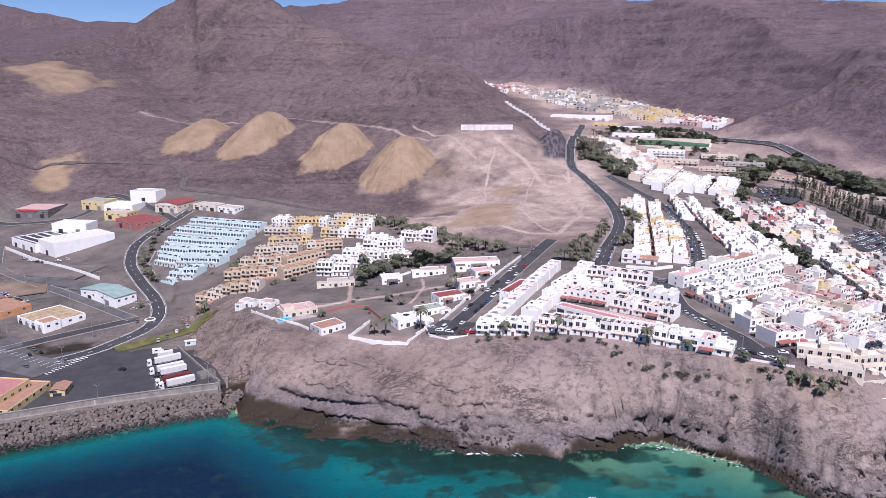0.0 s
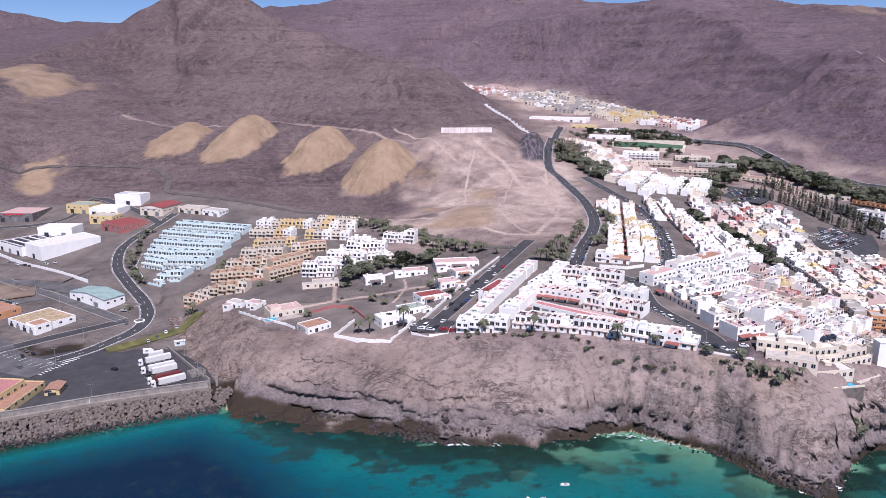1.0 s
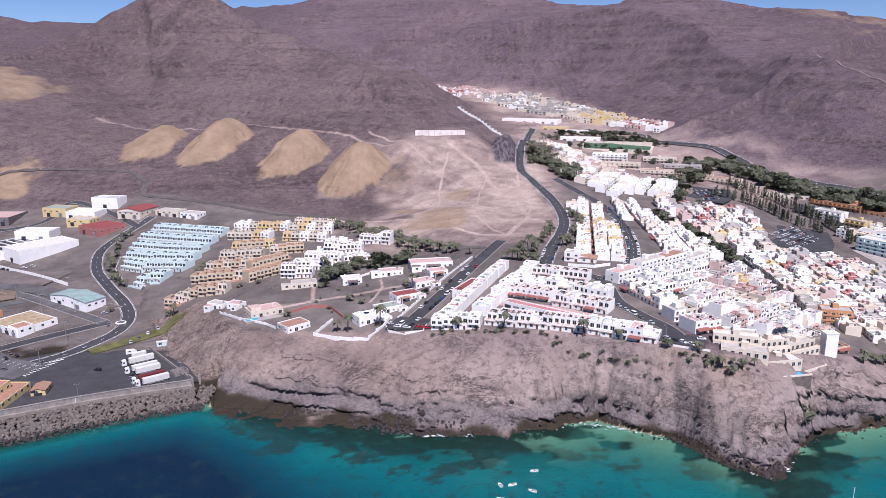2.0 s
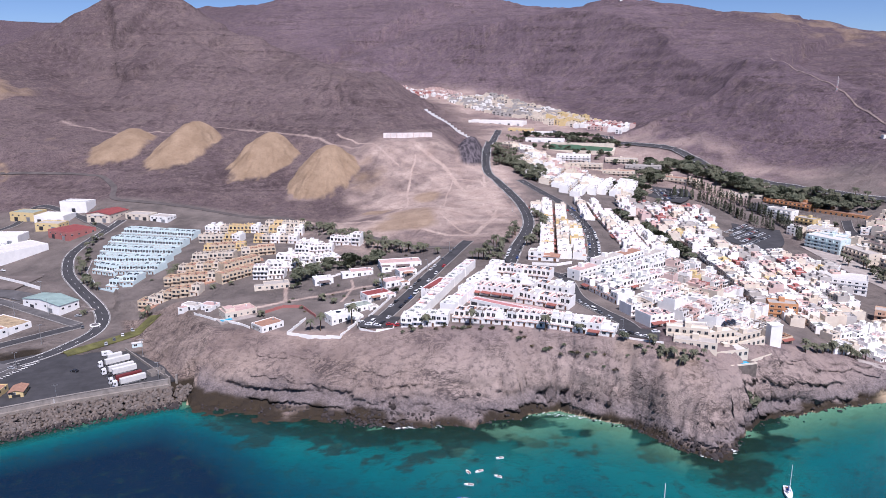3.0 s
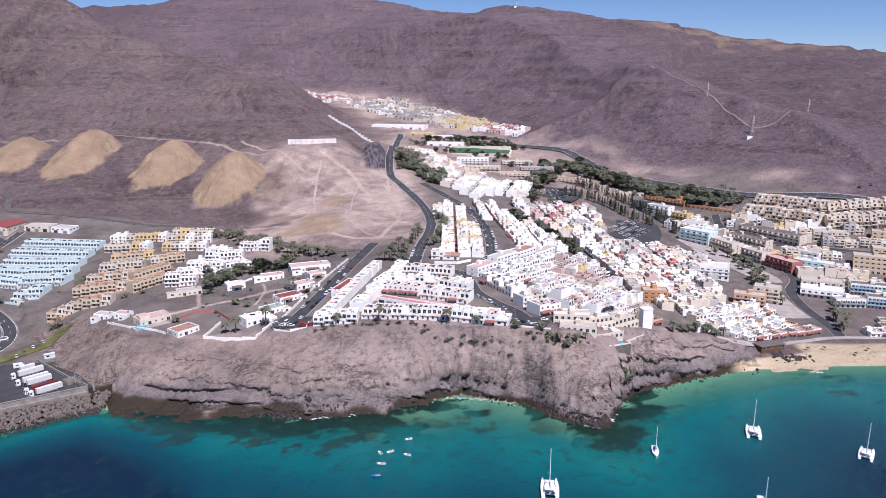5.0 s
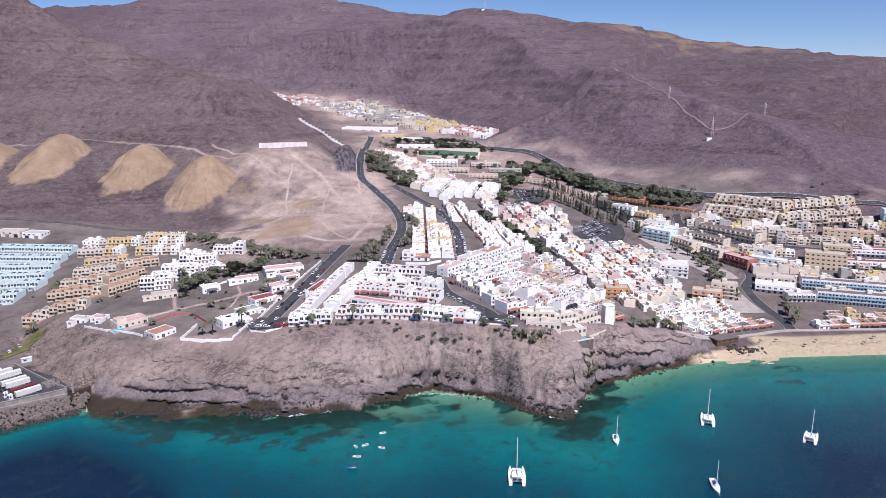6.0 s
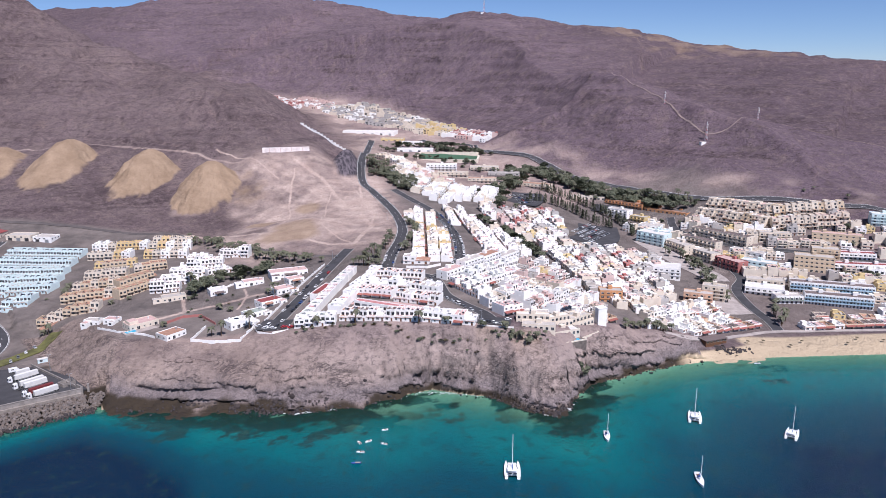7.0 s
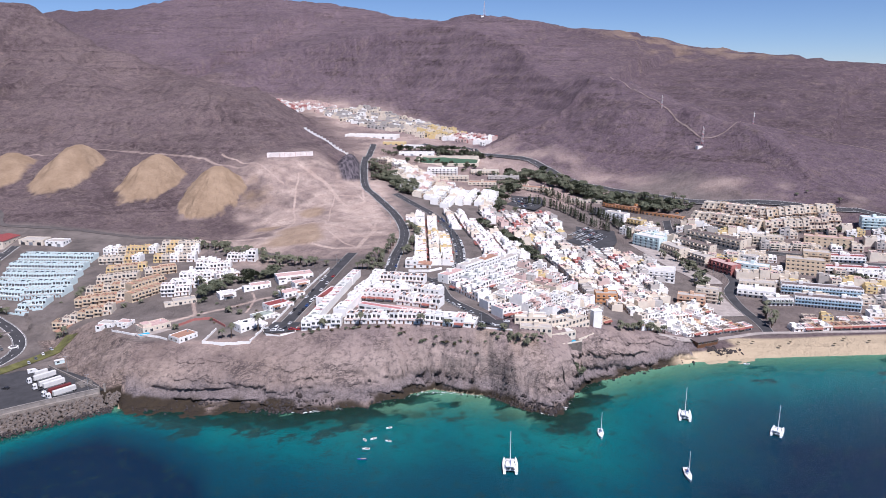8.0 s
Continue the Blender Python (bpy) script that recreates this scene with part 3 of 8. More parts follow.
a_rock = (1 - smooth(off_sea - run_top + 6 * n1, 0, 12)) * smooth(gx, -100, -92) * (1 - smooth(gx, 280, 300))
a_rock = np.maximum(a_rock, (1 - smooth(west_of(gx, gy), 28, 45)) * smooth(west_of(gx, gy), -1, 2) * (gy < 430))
d_cut, _ = to_line(gx, gy, [(120, 786, 0), (124, 812, 0), (130, 850, 0)])
a_cut = (1 - smooth(d_cut, 14, 20)) * smooth(gx, 104, 112)
head_front = smooth(gx, -100, -92) * (1 - smooth(gx, 285, 300))
a_pale = np.maximum(a_pale, np.clip(0.20 + 0.32 * n1, 0, 0.7) * head_front * smooth(off_sea - 0.35 * run_top + 7 * n1, 0, 14) * (1 - smooth(off_sea - run_top, 6, 14)))
a_town = a_town * np.where(head_front > 0.5, smooth(off_sea - run_top, 4, 14), 1)
a_rock = a_rock * (1 - 0.4 * head_front * smooth(off_sea - 0.5 * run_top + 7 * n1, 0, 16))
a_wet = (1 - smooth(gz + 2.2 * n1 + 1.2 * n2, 2.6, 5.0)) * smooth(gz, -2.6, -0.6)
a_sand = smooth(gx, 262, 280) * (1 - smooth(gz, 4.0, 5.0)) * (off_sea > -400)
sandy = np.exp(-(((gx - 104) / 32) ** 2)) * 1.0 + smooth(gx, 186, 215)
reef = smooth(fbm(gx / 20, gy / 12, 41, 4) + 0.9 * (1 - smooth(-off_sea, 14, 44)) * (1 - sandy) - 0.9 * sandy, -0.15, 0.25)
a_sand = np.where(gz < -0.2, np.clip(1 - reef, 0, 1), a_sand)
a_sand = np.where(gz < -0.2, a_sand, a_sand * (1 - smooth(off_sea, 30, 36)))
a_wet = np.where(gx > 305, 0, a_wet)
a_wet = np.where(gz < -0.2, 1.0, a_wet)
# beyond the valley, for the painted haze tint; also the headland's paler rock
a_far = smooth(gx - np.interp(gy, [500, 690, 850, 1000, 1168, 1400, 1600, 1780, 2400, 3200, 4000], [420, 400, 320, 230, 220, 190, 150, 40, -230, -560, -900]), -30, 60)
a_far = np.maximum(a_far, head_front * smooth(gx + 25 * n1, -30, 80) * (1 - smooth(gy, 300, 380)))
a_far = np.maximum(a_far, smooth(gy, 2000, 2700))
# where the painted slope shade lies: right mountain, western hills, far-left ridge
a_slope_shade = np.maximum(smooth(gx - 0.1 * gy, 520, 800) * (1 - smooth(gy, 2000, 2500)) * smooth(gy, 650, 800), np.maximum(smooth(-gx, 260, 600) * smooth(gy, 960, 1200), smooth(-gx, 500, 1000) * smooth(gy, 2000, 2600)))
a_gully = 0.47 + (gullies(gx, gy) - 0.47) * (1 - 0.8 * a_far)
# beds of rock that stand out over the ones below, and hollows the sea has cut
on_cliff = np.clip(a_rock * 1.3, 0, 1) * smooth(gz, 1.0, 3.5) * (1 - smooth(off_sea - run_top, -6, 4)) * (gx > -96)
tilt = gz + 0.02 * gx + 0.11 * np.maximum(gx - 96, 0) + 3.0 * fbm(gx / 38, gy / 60, 51, 3) + 0.9 * fbm(gx / 9, gy / 14, 53, 3)
low_rock = 1 - smooth(gz + 3.0 * n1, 17, 25)
shelves = np.zeros_like(gx)
for thick, deep, seed_, where in ((7.3, 2.6, 55, -0.25), (4.1, 1.7, 56, 0.0), (2.3, 0.9, 58, -0.1)):
    up = np.mod(tilt / thick + 0.37 * seed_, 1.0)
    shelves = shelves + deep * (1 - up) ** 1.7 * smooth(fbm(gx / (6 * thick), tilt / (3.5 * thick) + seed_, seed_, 3), where - 0.12, where + 0.3)
ribs = np.abs(fbm(gx / 10 + 0.2 * gz / 10, gz / 5.5, 57, 4, 0.5))
out_by = on_cliff * ((0.30 + 0.70 * low_rock) * shelves + 1.6 * fbm(gx / 30, gz / 14, 59, 3) + (0.35 + 0.65 * low_rock) * (0.9 * ribs + 0.3 * fbm(gx / 2.6, gz / 2.0 + gy / 3, 65, 2)))
cave_z = 7.2 - 0.012 * (gx - 96) ** 2 / 4 + 1.0 * fbm(gx / 12, gx / 50, 61, 3)
notch = np.exp(-(((gz - np.where(gx > 60, cave_z, 7.0 + 0.8 * fbm(gx / 14, gx / 50, 62, 3))) / 1.1) ** 2))
notch = notch * (smooth(gx, 80, 88) * (1 - smooth(gx, 112, 124)) + smooth(gx, -84, -76) * (1 - smooth(gx, -30, -16)) + 0.5 * smooth(gx, 164, 172) * (1 - smooth(gx, 215, 235)))
out_by = out_by - on_cliff * (4.2 + 1.5 * smooth(gx, 70, 85)) * notch
a_scree = on_cliff * (1 - smooth(gz + 2.8 * n1, 6.0, 15.0))
ground = tagged(sheet("ground", xs, ys, gz, M_GROUND, {"tan": a_tan, "pale": a_pale, "town": a_town, "rock": a_rock, "wet": a_wet, "sand": a_sand, "gully": a_gully, "far": a_far, "scree": a_scree, "slope_shade": a_slope_shade, "cut": a_cut, "calm": np.maximum(head_front * (gy < 400), 0.55 * a_tan)}, -out_by),
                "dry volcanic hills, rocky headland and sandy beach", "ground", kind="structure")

wxs = lines((-4500, -500, 220, 30), (-500, -160, 8, 4), (-160, 340, 2.5, 2.5), (340, 700, 4, 10), (700, 4500, 30, 220))
wys = lines((-4500, -400, 260, 30), (-400, 180, 12, 4), (180, 330, 2.0, 2.0))
wx, wy = np.meshgrid(wxs, wys)
off = -(wy - np.interp(wx, COAST_X, COAST_Y))
depth = np.clip(off * np.interp(wx, [-200, -90, -40, 60, 105, 150, 200, 260], [0.44, 0.34, 0.14, 0.10, 0.085, 0.095, 0.11, 0.13]) + 0.2, 0, 24)
sandy_w = np.exp(-(((wx - 104) / 32) ** 2)) * 0.85 + smooth(wx, 186, 215)
reef_w = smooth(fbm(wx / 19, wy / 11, 41, 5, 0.6) + 1.7 * (1 - smooth(off, 6, 40)) * (1 - sandy_w) - 0.66 - 0.25 * sandy_w, -0.12, 0.16) * (1 - smooth(off, 30, 60)) * smooth(wx, -100, -70)
water = tagged(sheet("water", wxs, wys, np.zeros_like(wx), M_SEA, {"depth": depth, "reef": reef_w}), "turquoise sea turning deep blue offshore", "sea", kind="structure")

# ---- building kit ----
class Form:
    """Collects faces for one mesh."""

    def __init__(self):
        self.v, self.f, self.m = [], [], []

    def faces(self, verts, faces, mi=0):
        n = len(self.v)
        self.v += [tuple(p) for p in verts]
        self.f += [tuple(n + i for i in q) for q in faces]
        self.m += [mi] * len(faces)
        return self

    def box(self, x0, x1, y0, y1, z0, z1, mi=0, taper=0.0):
        t = taper
        return self.faces([(x0, y0, z0), (x1, y0, z0), (x1, y1, z0), (x0, y1, z0), (x0 + t, y0 + t, z1), (x1 - t, y0 + t, z1), (x1 - t, y1 - t, z1), (x0 + t, y1 - t, z1)],
                          [(0, 3, 2, 1), (4, 5, 6, 7), (0, 1, 5, 4), (1, 2, 6, 5), (2, 3, 7, 6), (3, 0, 4, 7)], mi)

    def prism(self, ring, z0, z1, mi=0):
        """A level outline (anticlockwise) raised from z0 to z1."""
        n = len(ring)
        return self.faces([(x, y, z0) for x, y in ring] + [(x, y, z1) for x, y in ring],
                          [tuple(range(n, 2 * n)), tuple(range(n - 1, -1, -1))] + [(i, (i + 1) % n, n + (i + 1) % n, n + i) for i in range(n)], mi)

    def loft(self, rings, mi=0, caps=True):
        n, s = len(rings[0]), len(rings)
        fs = [(k * n + i, k * n + (i + 1) % n, (k + 1) * n + (i + 1) % n, (k + 1) * n + i) for k in range(s - 1) for i in range(n)]
        if caps:
            fs += [tuple(range(n - 1, -1, -1)), tuple(range((s - 1) * n, s * n))]
        return self.faces([p for r in rings for p in r], fs, mi)

    def tube(self, a, b, ra, rb, n=8, mi=0):
        a, b = Vector(a), Vector(b)
        u = (b - a).normalized().orthogonal().normalized()
        w = (b - a).normalized().cross(u)
        ring = lambda c, r: [c + r * (math.cos(2 * math.pi * i / n) * u + math.sin(2 * math.pi * i / n) * w) for i in range(n)]
        return self.loft([ring(a, ra), ring(b, rb)], mi)

    def mesh(self, name, materials):
        me = bpy.data.meshes.new(name)
        me.from_pydata(self.v, [], self.f)
        for m in materials:
            me.materials.append(m)
        if any(self.m):
            me.polygons.foreach_set("material_index", self.m)
        me.update()
        return me


def part(name, form, material, parent, label="", m=None):
    """One mesh under a thing or a part. form: a Form or a finished mesh; material: one or a list."""
    me = form if isinstance(form, bpy.types.Mesh) else form.mesh(name, material if isinstance(material, (list, tuple)) else [material])
    ob = new(name, me)
    ob.parent = parent
    if m is not None:
        ob.matrix_basis = m
    return tagged(ob, label) if label else ob


def thing(name, label, category, group="", m=None, kind=""):
    ob = tagged(new(name), label, category, group, kind)
    if m is not None:
        ob.matrix_basis = m
    return ob


def level(x, y):
    return float(height(np.array([x]), np.array([y]))[0])


PARK = pose(0, 0, -900)      # prototypes that are not placed themselves are taken away at the end
PROTOS = []


def proto(ob):
    PROTOS.append(ob)
    return ob


def window_mesh(w, h, shutter=False):
    f = Form().box(-w / 2 - 0.09, w / 2 + 0.09, -0.05, 0.03, -0.09, h + 0.09, 1)
    f.box(-w / 2, w / 2, -0.075, 0.0, 0, h, 0)
    f.box(-0.035, 0.035, -0.09, 0.0, 0, h, 1)
    return f.mesh("window", [M_PANE, M_FRAME])


WIN = {"small": window_mesh(1.0, 1.1), "wide": window_mesh(1.7, 1.2), "tall": window_mesh(1.1, 1.9), "door": window_mesh(1.9, 2.1)}
DOOR = Form().box(-0.55, 0.55, -0.07, 0.03, 0, 2.15, 0).box(-0.62, 0.62, -0.04, 0.03, 0, 2.25, 1).mesh("door", [M_WOOD, M_FRAME])
TURN = {"front": 0, "right": 90, "back": 180, "left": -90}


def opening(house, name, mesh, w, d, side, along, z):
    """A window or door on one side of a w by d block whose front middle is the origin."""
    x, y, r = {"front": (along, 0, 0), "back": (-along, d, 180), "right": (w / 2, d / 2 + along, 90), "left": (-w / 2, d / 2 - along, -90)}[side]
    return part(name, mesh, None, house, m=pose(x, y, z, 0, 0, r))


def shell(f, w, y0, y1, z0, z1, rim=0.75, thick=0.22):
    """A block of walls whose roof lies inside a parapet."""
    top, w2, i = z1 - rim, w / 2, w / 2 - thick
    a, b = y0 + thick, y1 - thick
    f.faces([(-w2, y0, z0), (w2, y0, z0), (w2, y1, z0), (-w2, y1, z0), (-w2, y0, z1), (w2, y0, z1), (w2, y1, z1), (-w2, y1, z1),
             (-i, a, z1), (i, a, z1), (i, b, z1), (-i, b, z1), (-i, a, top), (i, a, top), (i, b, top), (-i, b, top)],
            [(0, 3, 2, 1), (12, 13, 14, 15)] + [(k, (k + 1) % 4, 4 + (k + 1) % 4, 4 + k) for k in range(4)]
            + [(4 + k, 4 + (k + 1) % 4, 8 + (k + 1) % 4, 8 + k) for k in range(4)] + [(8 + k, 8 + (k + 1) % 4, 12 + (k + 1) % 4, 12 + k) for k in range(4)])


def deck(w, y0, y1, z, rim=0.75):
    return Form().box(-w / 2 + 0.23, w / 2 - 0.23, y0 + 0.23, y1 - 0.23, z - rim - 0.1, z - rim + 0.03)


def house(wall="white", roof="pale", w=6.6, d=10.0, storeys=2, back=0.0, extras="", rows=2, pitched=False, label="", seed=0, name="house", sides=False):
    """A flat-roofed town house. back: how far the top storey stands back; extras: a awning, b balcony, s stair tower, t tank, p pergola, v solar panel."""
    rng = random.Random(seed)
    colour = {"white": "white", "cream": "cream", "sand": "sand-coloured", "orange": "orange", "yellow": "yellow", "pink": "pink", "red": "dark red", "grey": "grey unpainted", "blue": "pale blue"}[wall]
    roofing = {"terracotta": "terracotta", "pinkish": "faded pink", "pale": "pale screed", "white": "whitewashed", "green": "grey-green", "dark": "dark", "red": "red", "coral": "coral-red"}[roof]
    size = {1: "single-storey", 2: "two-storey", 3: "three-storey", 4: "four-storey"}[storeys]
    ho = thing(name, label or f"{colour} {size} plastered town house with {roofing} flat roof", "house")
    h = 3.0 * storeys + 0.7
    body = Form()
    if back:
        shell(body, w, 0, d, -5, h - 3.0)
        part("roof", deck(w, 0, back, h - 3.0), ROOFS[roof], ho)
        upper = Form()
        shell(upper, w - 0.02, back, d - 0.01, h - 3.8, h)
        part("upper_storey", upper, WALLS[wall], ho)
        part("roof", deck(w, back, d, h), ROOFS[roof], ho)
    elif pitched:
        body.box(-w / 2, w / 2, 0, d, -5, h - 0.7)
        r = Form()
        r.faces([(-w / 2 - 0.3, -0.4, h - 0.75), (w / 2 + 0.3, -0.4, h - 0.75), (w / 2 + 0.3, d * 0.5, h + 0.75), (-w / 2 - 0.3, d * 0.5, h + 0.75), (w / 2 + 0.3, d + 0.4, h - 0.75), (-w / 2 - 0.3, d + 0.4, h - 0.75)],
                [(0, 1, 2, 3), (3, 2, 4, 5), (0, 3, 5), (1, 4, 2), (0, 5, 4, 1)])
        part("roof", r, ROOFS[roof], ho)
    else:
        shell(body, w, 0, d, -5, h)
        part("roof", deck(w, 0, d, h), ROOFS[roof], ho)
    part("wall", body, WALLS[wall], ho)
    for k in range(storeys):
        z0 = 3.0 * k
        y_in = back if back and k == storeys - 1 else 0.0
        n = max(2, int(w / 3.0))
        for i in range(n):
            x = (i + 0.5) / n * w - w / 2
            if k == 0 and i == n - 1:
                part("door", DOOR, None, ho, m=pose(x, 0, 0.05))
                continue
            kind = "door" if (y_in or (k and "b" in extras)) else rng.choice(["small", "wide", "tall"])
            part("window", WIN[kind], None, ho, m=pose(x, y_in, z0 + (0.1 if kind == "door" else 0.8 if kind == "tall" else 1.0)))
        if sides:
            for side in ("right", "left"):
                for off in ((-d * 0.24, d * 0.26) if side == "right" else (d * 0.1,)):
                    if rng.random() < 0.75 and not (y_in and off < 0):
                        opening(ho, "window", WIN["small" if rng.random() < 0.6 else "tall"], w, d, side, off, z0 + 1.0)
    if "b" in extras:
        for k in range(1, storeys):
            part("balcony", Form().box(-w * 0.42, w * 0.42, -1.2, 0.02, 3.0 * k - 0.16, 3.0 * k).box(-w * 0.42, w * 0.42, -1.2, -1.08, 3.0 * k, 3.0 * k + 0.95).box(-w * 0.42, -w * 0.42 + 0.1, -1.1, 0.02, 3.0 * k, 3.0 * k + 0.95).box(w * 0.42 - 0.1, w * 0.42, -1.1, 0.02, 3.0 * k, 3.0 * k + 0.95), WALLS[wall], ho)
    if "a" in extras:
        part("awning", Form().faces([(-w * 0.45, -2.2, 2.25), (w * 0.45, -2.2, 2.25), (w * 0.45, 0, 2.9), (-w * 0.45, 0, 2.9), (-w * 0.45, -2.2, 2.05), (w * 0.45, -2.2, 2.05), (w * 0.45, 0, 2.75), (-w * 0.45, 0, 2.75)],
                                    [(0, 1, 2, 3), (7, 6, 5, 4), (0, 4, 5, 1), (0, 3, 7, 4), (1, 5, 6, 2)]), M_AWNING, ho, "faded red awning")
    if "s" in extras:
        s = Form()
        x = rng.choice([-1, 1]) * (w / 2 - 1.6)
        y = d * rng.uniform(0.55, 0.75)
        s.box(x - 1.4, x + 1.4, y - 1.6, y + 1.6, h - 0.8, h + 1.9)
        s.box(x - 1.5, x + 1.5, y - 1.7, y + 1.7, h + 1.9, h + 2.02)
        part("stair_tower", s, WALLS[wall], ho)
    if "t" in extras:
        x, y = rng.uniform(-w * 0.3, w * 0.3), d * rng.uniform(0.6, 0.85)
        part("water_tank", Form().tube((x, y, h - 0.75), (x, y, h + 0.55), 0.62, 0.58, 10), WALLS["grey"], ho)
    if "p" in extras:
        pergola = part("pergola", Form().box(-w * 0.45, w * 0.45, 0.5, 0.62, h + 1.22, h + 1.36), M_WOOD, ho)
        for i in range(5):
            x = -w * 0.4 + i * w * 0.2
            part("beam", Form().box(x - 0.06, x + 0.06, 0.5, 3.6, h + 1.36, h + 1.5), M_WOOD, pergola)
        for x in (-w * 0.4, w * 0.4):
            for y in (0.6, 3.5):
                part("post", Form().box(x - 0.08, x + 0.08, y - 0.08, y + 0.08, h - 0.8, h + 1.2 if y < 1 else h + 1.36), M_WOOD, pergola)
    if "v" in extras:
        part("solar_panel", Form().faces([(-1.5, d * 0.5, h - 0.5), (1.5, d * 0.5, h - 0.5), (1.5, d * 0.5 + 1.8, h + 0.55), (-1.5, d * 0.5 + 1.8, h + 0.55), (-1.5, d * 0.5, h - 0.6), (1.5, d * 0.5, h - 0.6), (1.5, d * 0.5 + 1.8, h + 0.45), (-1.5, d * 0.5 + 1.8, h + 0.45)],
                                         [(0, 1, 2, 3), (7, 6, 5, 4), (0, 4, 5, 1), (2, 6, 7, 3), (0, 3, 7, 4), (1, 5, 6, 2)]), M_SOLAR, ho)
    if "c" in extras:
        for i in range(2):
            x = -w * 0.25 + i * w * 0.5
            part("chimney", Form().box(x - 0.25, x + 0.25, d * 0.8, d * 0.8 + 0.5, h - 0.8, h + 0.9).box(x - 0.33, x + 0.33, d * 0.8 - 0.08, d * 0.8 + 0.58, h + 0.9, h + 1.0), WALLS[wall], ho)
    if not pitched:
        fit, y_a = Form(), (back + 0.6 if back else 0.8)
        for i in range(3):
            x, y, q = rng.uniform(-w * 0.36, w * 0.36), rng.uniform(y_a, d - 1.6), rng.uniform(0.3, 0.8)
            fit.box(x - q, x + q, y - q * 0.8, y + q * 0.8, h - 0.8, h - 0.25 + 0.5 * rng.random(), rng.randrange(3))
        x = rng.uniform(-w * 0.2, w * 0.2)
        fit.box(x - 0.09, x + 0.09, y_a, d - 0.25, h - 0.8, h + 0.12, 0)
        fit.box(-w * 0.46, w * 0.1 if rng.random() < 0.5 else w * 0.46, -0.42, -0.01, 2.62, 2.78, 3)
        tagged(part("roof_clutter", fit, [WALLS[wall], M_METAL, M_SOLAR, ROOFS["terracotta"]], ho), kind="stuff")
    ho.matrix_basis = PARK
    return proto(ho)


OCCUPIED = []        # middle, half width, half depth, turn of what stands already


def free(x, y, r=5.0):
    return all((x - ox) ** 2 + (y - oy) ** 2 > (r + orad) ** 2 for ox, oy, orad in OCCUPIED)


BULK = {}


def bulk(name, ob, m):
    """Adds a copy of a prototype to one joined mesh, for what is past counting."""
    store = BULK.setdefault(name, ([], [], [], [], [0]))
    verts, faces, index, mats, count = store
    for o in ob.children_recursive or (ob,):
        me = o.data
        if me is None:
            continue
        mm = m @ o.matrix_basis if o is not ob else m
        co = np.empty(len(me.vertices) * 3)
        me.vertices.foreach_get("co", co)
        a = np.array(mm)
        co = co.reshape(-1, 3) @ a[:3, :3].T + a[:3, 3]
        slots = []
        for mat_ in me.materials:
            if mat_ not in mats:
                mats.append(mat_)
            slots.append(mats.index(mat_))
        key = me.name
        if key not in POLYS:
            POLYS[key] = [(tuple(pl.vertices), pl.material_index) for pl in me.polygons]
        n = count[0]
        verts.append(co)
        faces.extend([tuple(n + i for i in vs) for vs, _ in POLYS[key]])
        index.extend([slots[mi] for _, mi in POLYS[key]])
        count[0] = n + len(co)


POLYS = {}


def bulk_done(name, label, category):
    verts, faces, index, mats, _ = BULK[name]
    me = bpy.data.meshes.new(name)
    me.from_pydata(np.concatenate(verts), [], faces)
    for m in mats:
        me.materials.append(m)
    me.polygons.foreach_set("material_index", index)
    me.update()
    return tagged(new(name, me), label, category, kind="stuff")


def put(ob, x, y, turn, sx=1.0, sy=1.0, sz=1.0, group="", sink=0.0, z=None, name="", into=""):
    """A copy of a prototype with its front middle at x, y, its front turned clockwise-positive from -y."""
    zz = (level(x, y) if z is None else z) - sink
    m = pose(x, y, zz, 0, 0, turn) @ Matrix.Diagonal((sx, sy, sz, 1))
    if into:
        return bulk(into, ob, m)
    c = copy_thing(ob, m)
    if name:
        c.name = name
    return tagged(c, group=group) if group else c


def row(x0, y0, x1, y1, kinds, group, n=0, depth=10.0, step=6.6, seed=0, gap=0.0, jitter=0.25, tall=0.06, name="", into=""):
    """Houses side by side, their fronts on the line from one place to the other; they reach to the left of that line."""
    rng = random.Random(seed * 7919 + int(x0 * 3 + y0 * 5))
    run = math.hypot(x1 - x0, y1 - y0)
    n = n or max(1, round(run / step))
    turn = math.degrees(math.atan2(y1 - y0, x1 - x0))
    ux, uy = (x1 - x0) / run, (y1 - y0) / run
    each = run / n
    zs = []
    for i in range(n):
        x, y = x0 + ux * each * (i + 0.5), y0 + uy * each * (i + 0.5)
        mx, my = x - uy * depth / 2, y + ux * depth / 2
        zs.append(min(level(x, y), level(mx, my) + 1.0))
    for i in range(n):
        x, y = x0 + ux * each * (i + 0.5), y0 + uy * each * (i + 0.5)
        ob = KINDS[rng.choice(kinds)]
        w, d = ob["size"][0], ob["size"][1]
        push = rng.uniform(-jitter, jitter)
        mirror = 1
        put(ob, x - uy * push, y + ux * push, turn, (each - gap) / w * mirror, depth / d, 1 + rng.uniform(-tall, tall), group, z=zs[i], name=name, into=into)
        OCCUPIED.append((x - uy * depth / 2, y + ux * depth / 2, max(each, depth) * 0.5))


KINDS = {}


def kind(key, **k):
    ob = house(**k)
    ob["size"] = (k.get("w", 6.6), k.get("d", 10.0))
    KINDS[key] = ob

# ---- roads and paved ground ----
ROADS = []


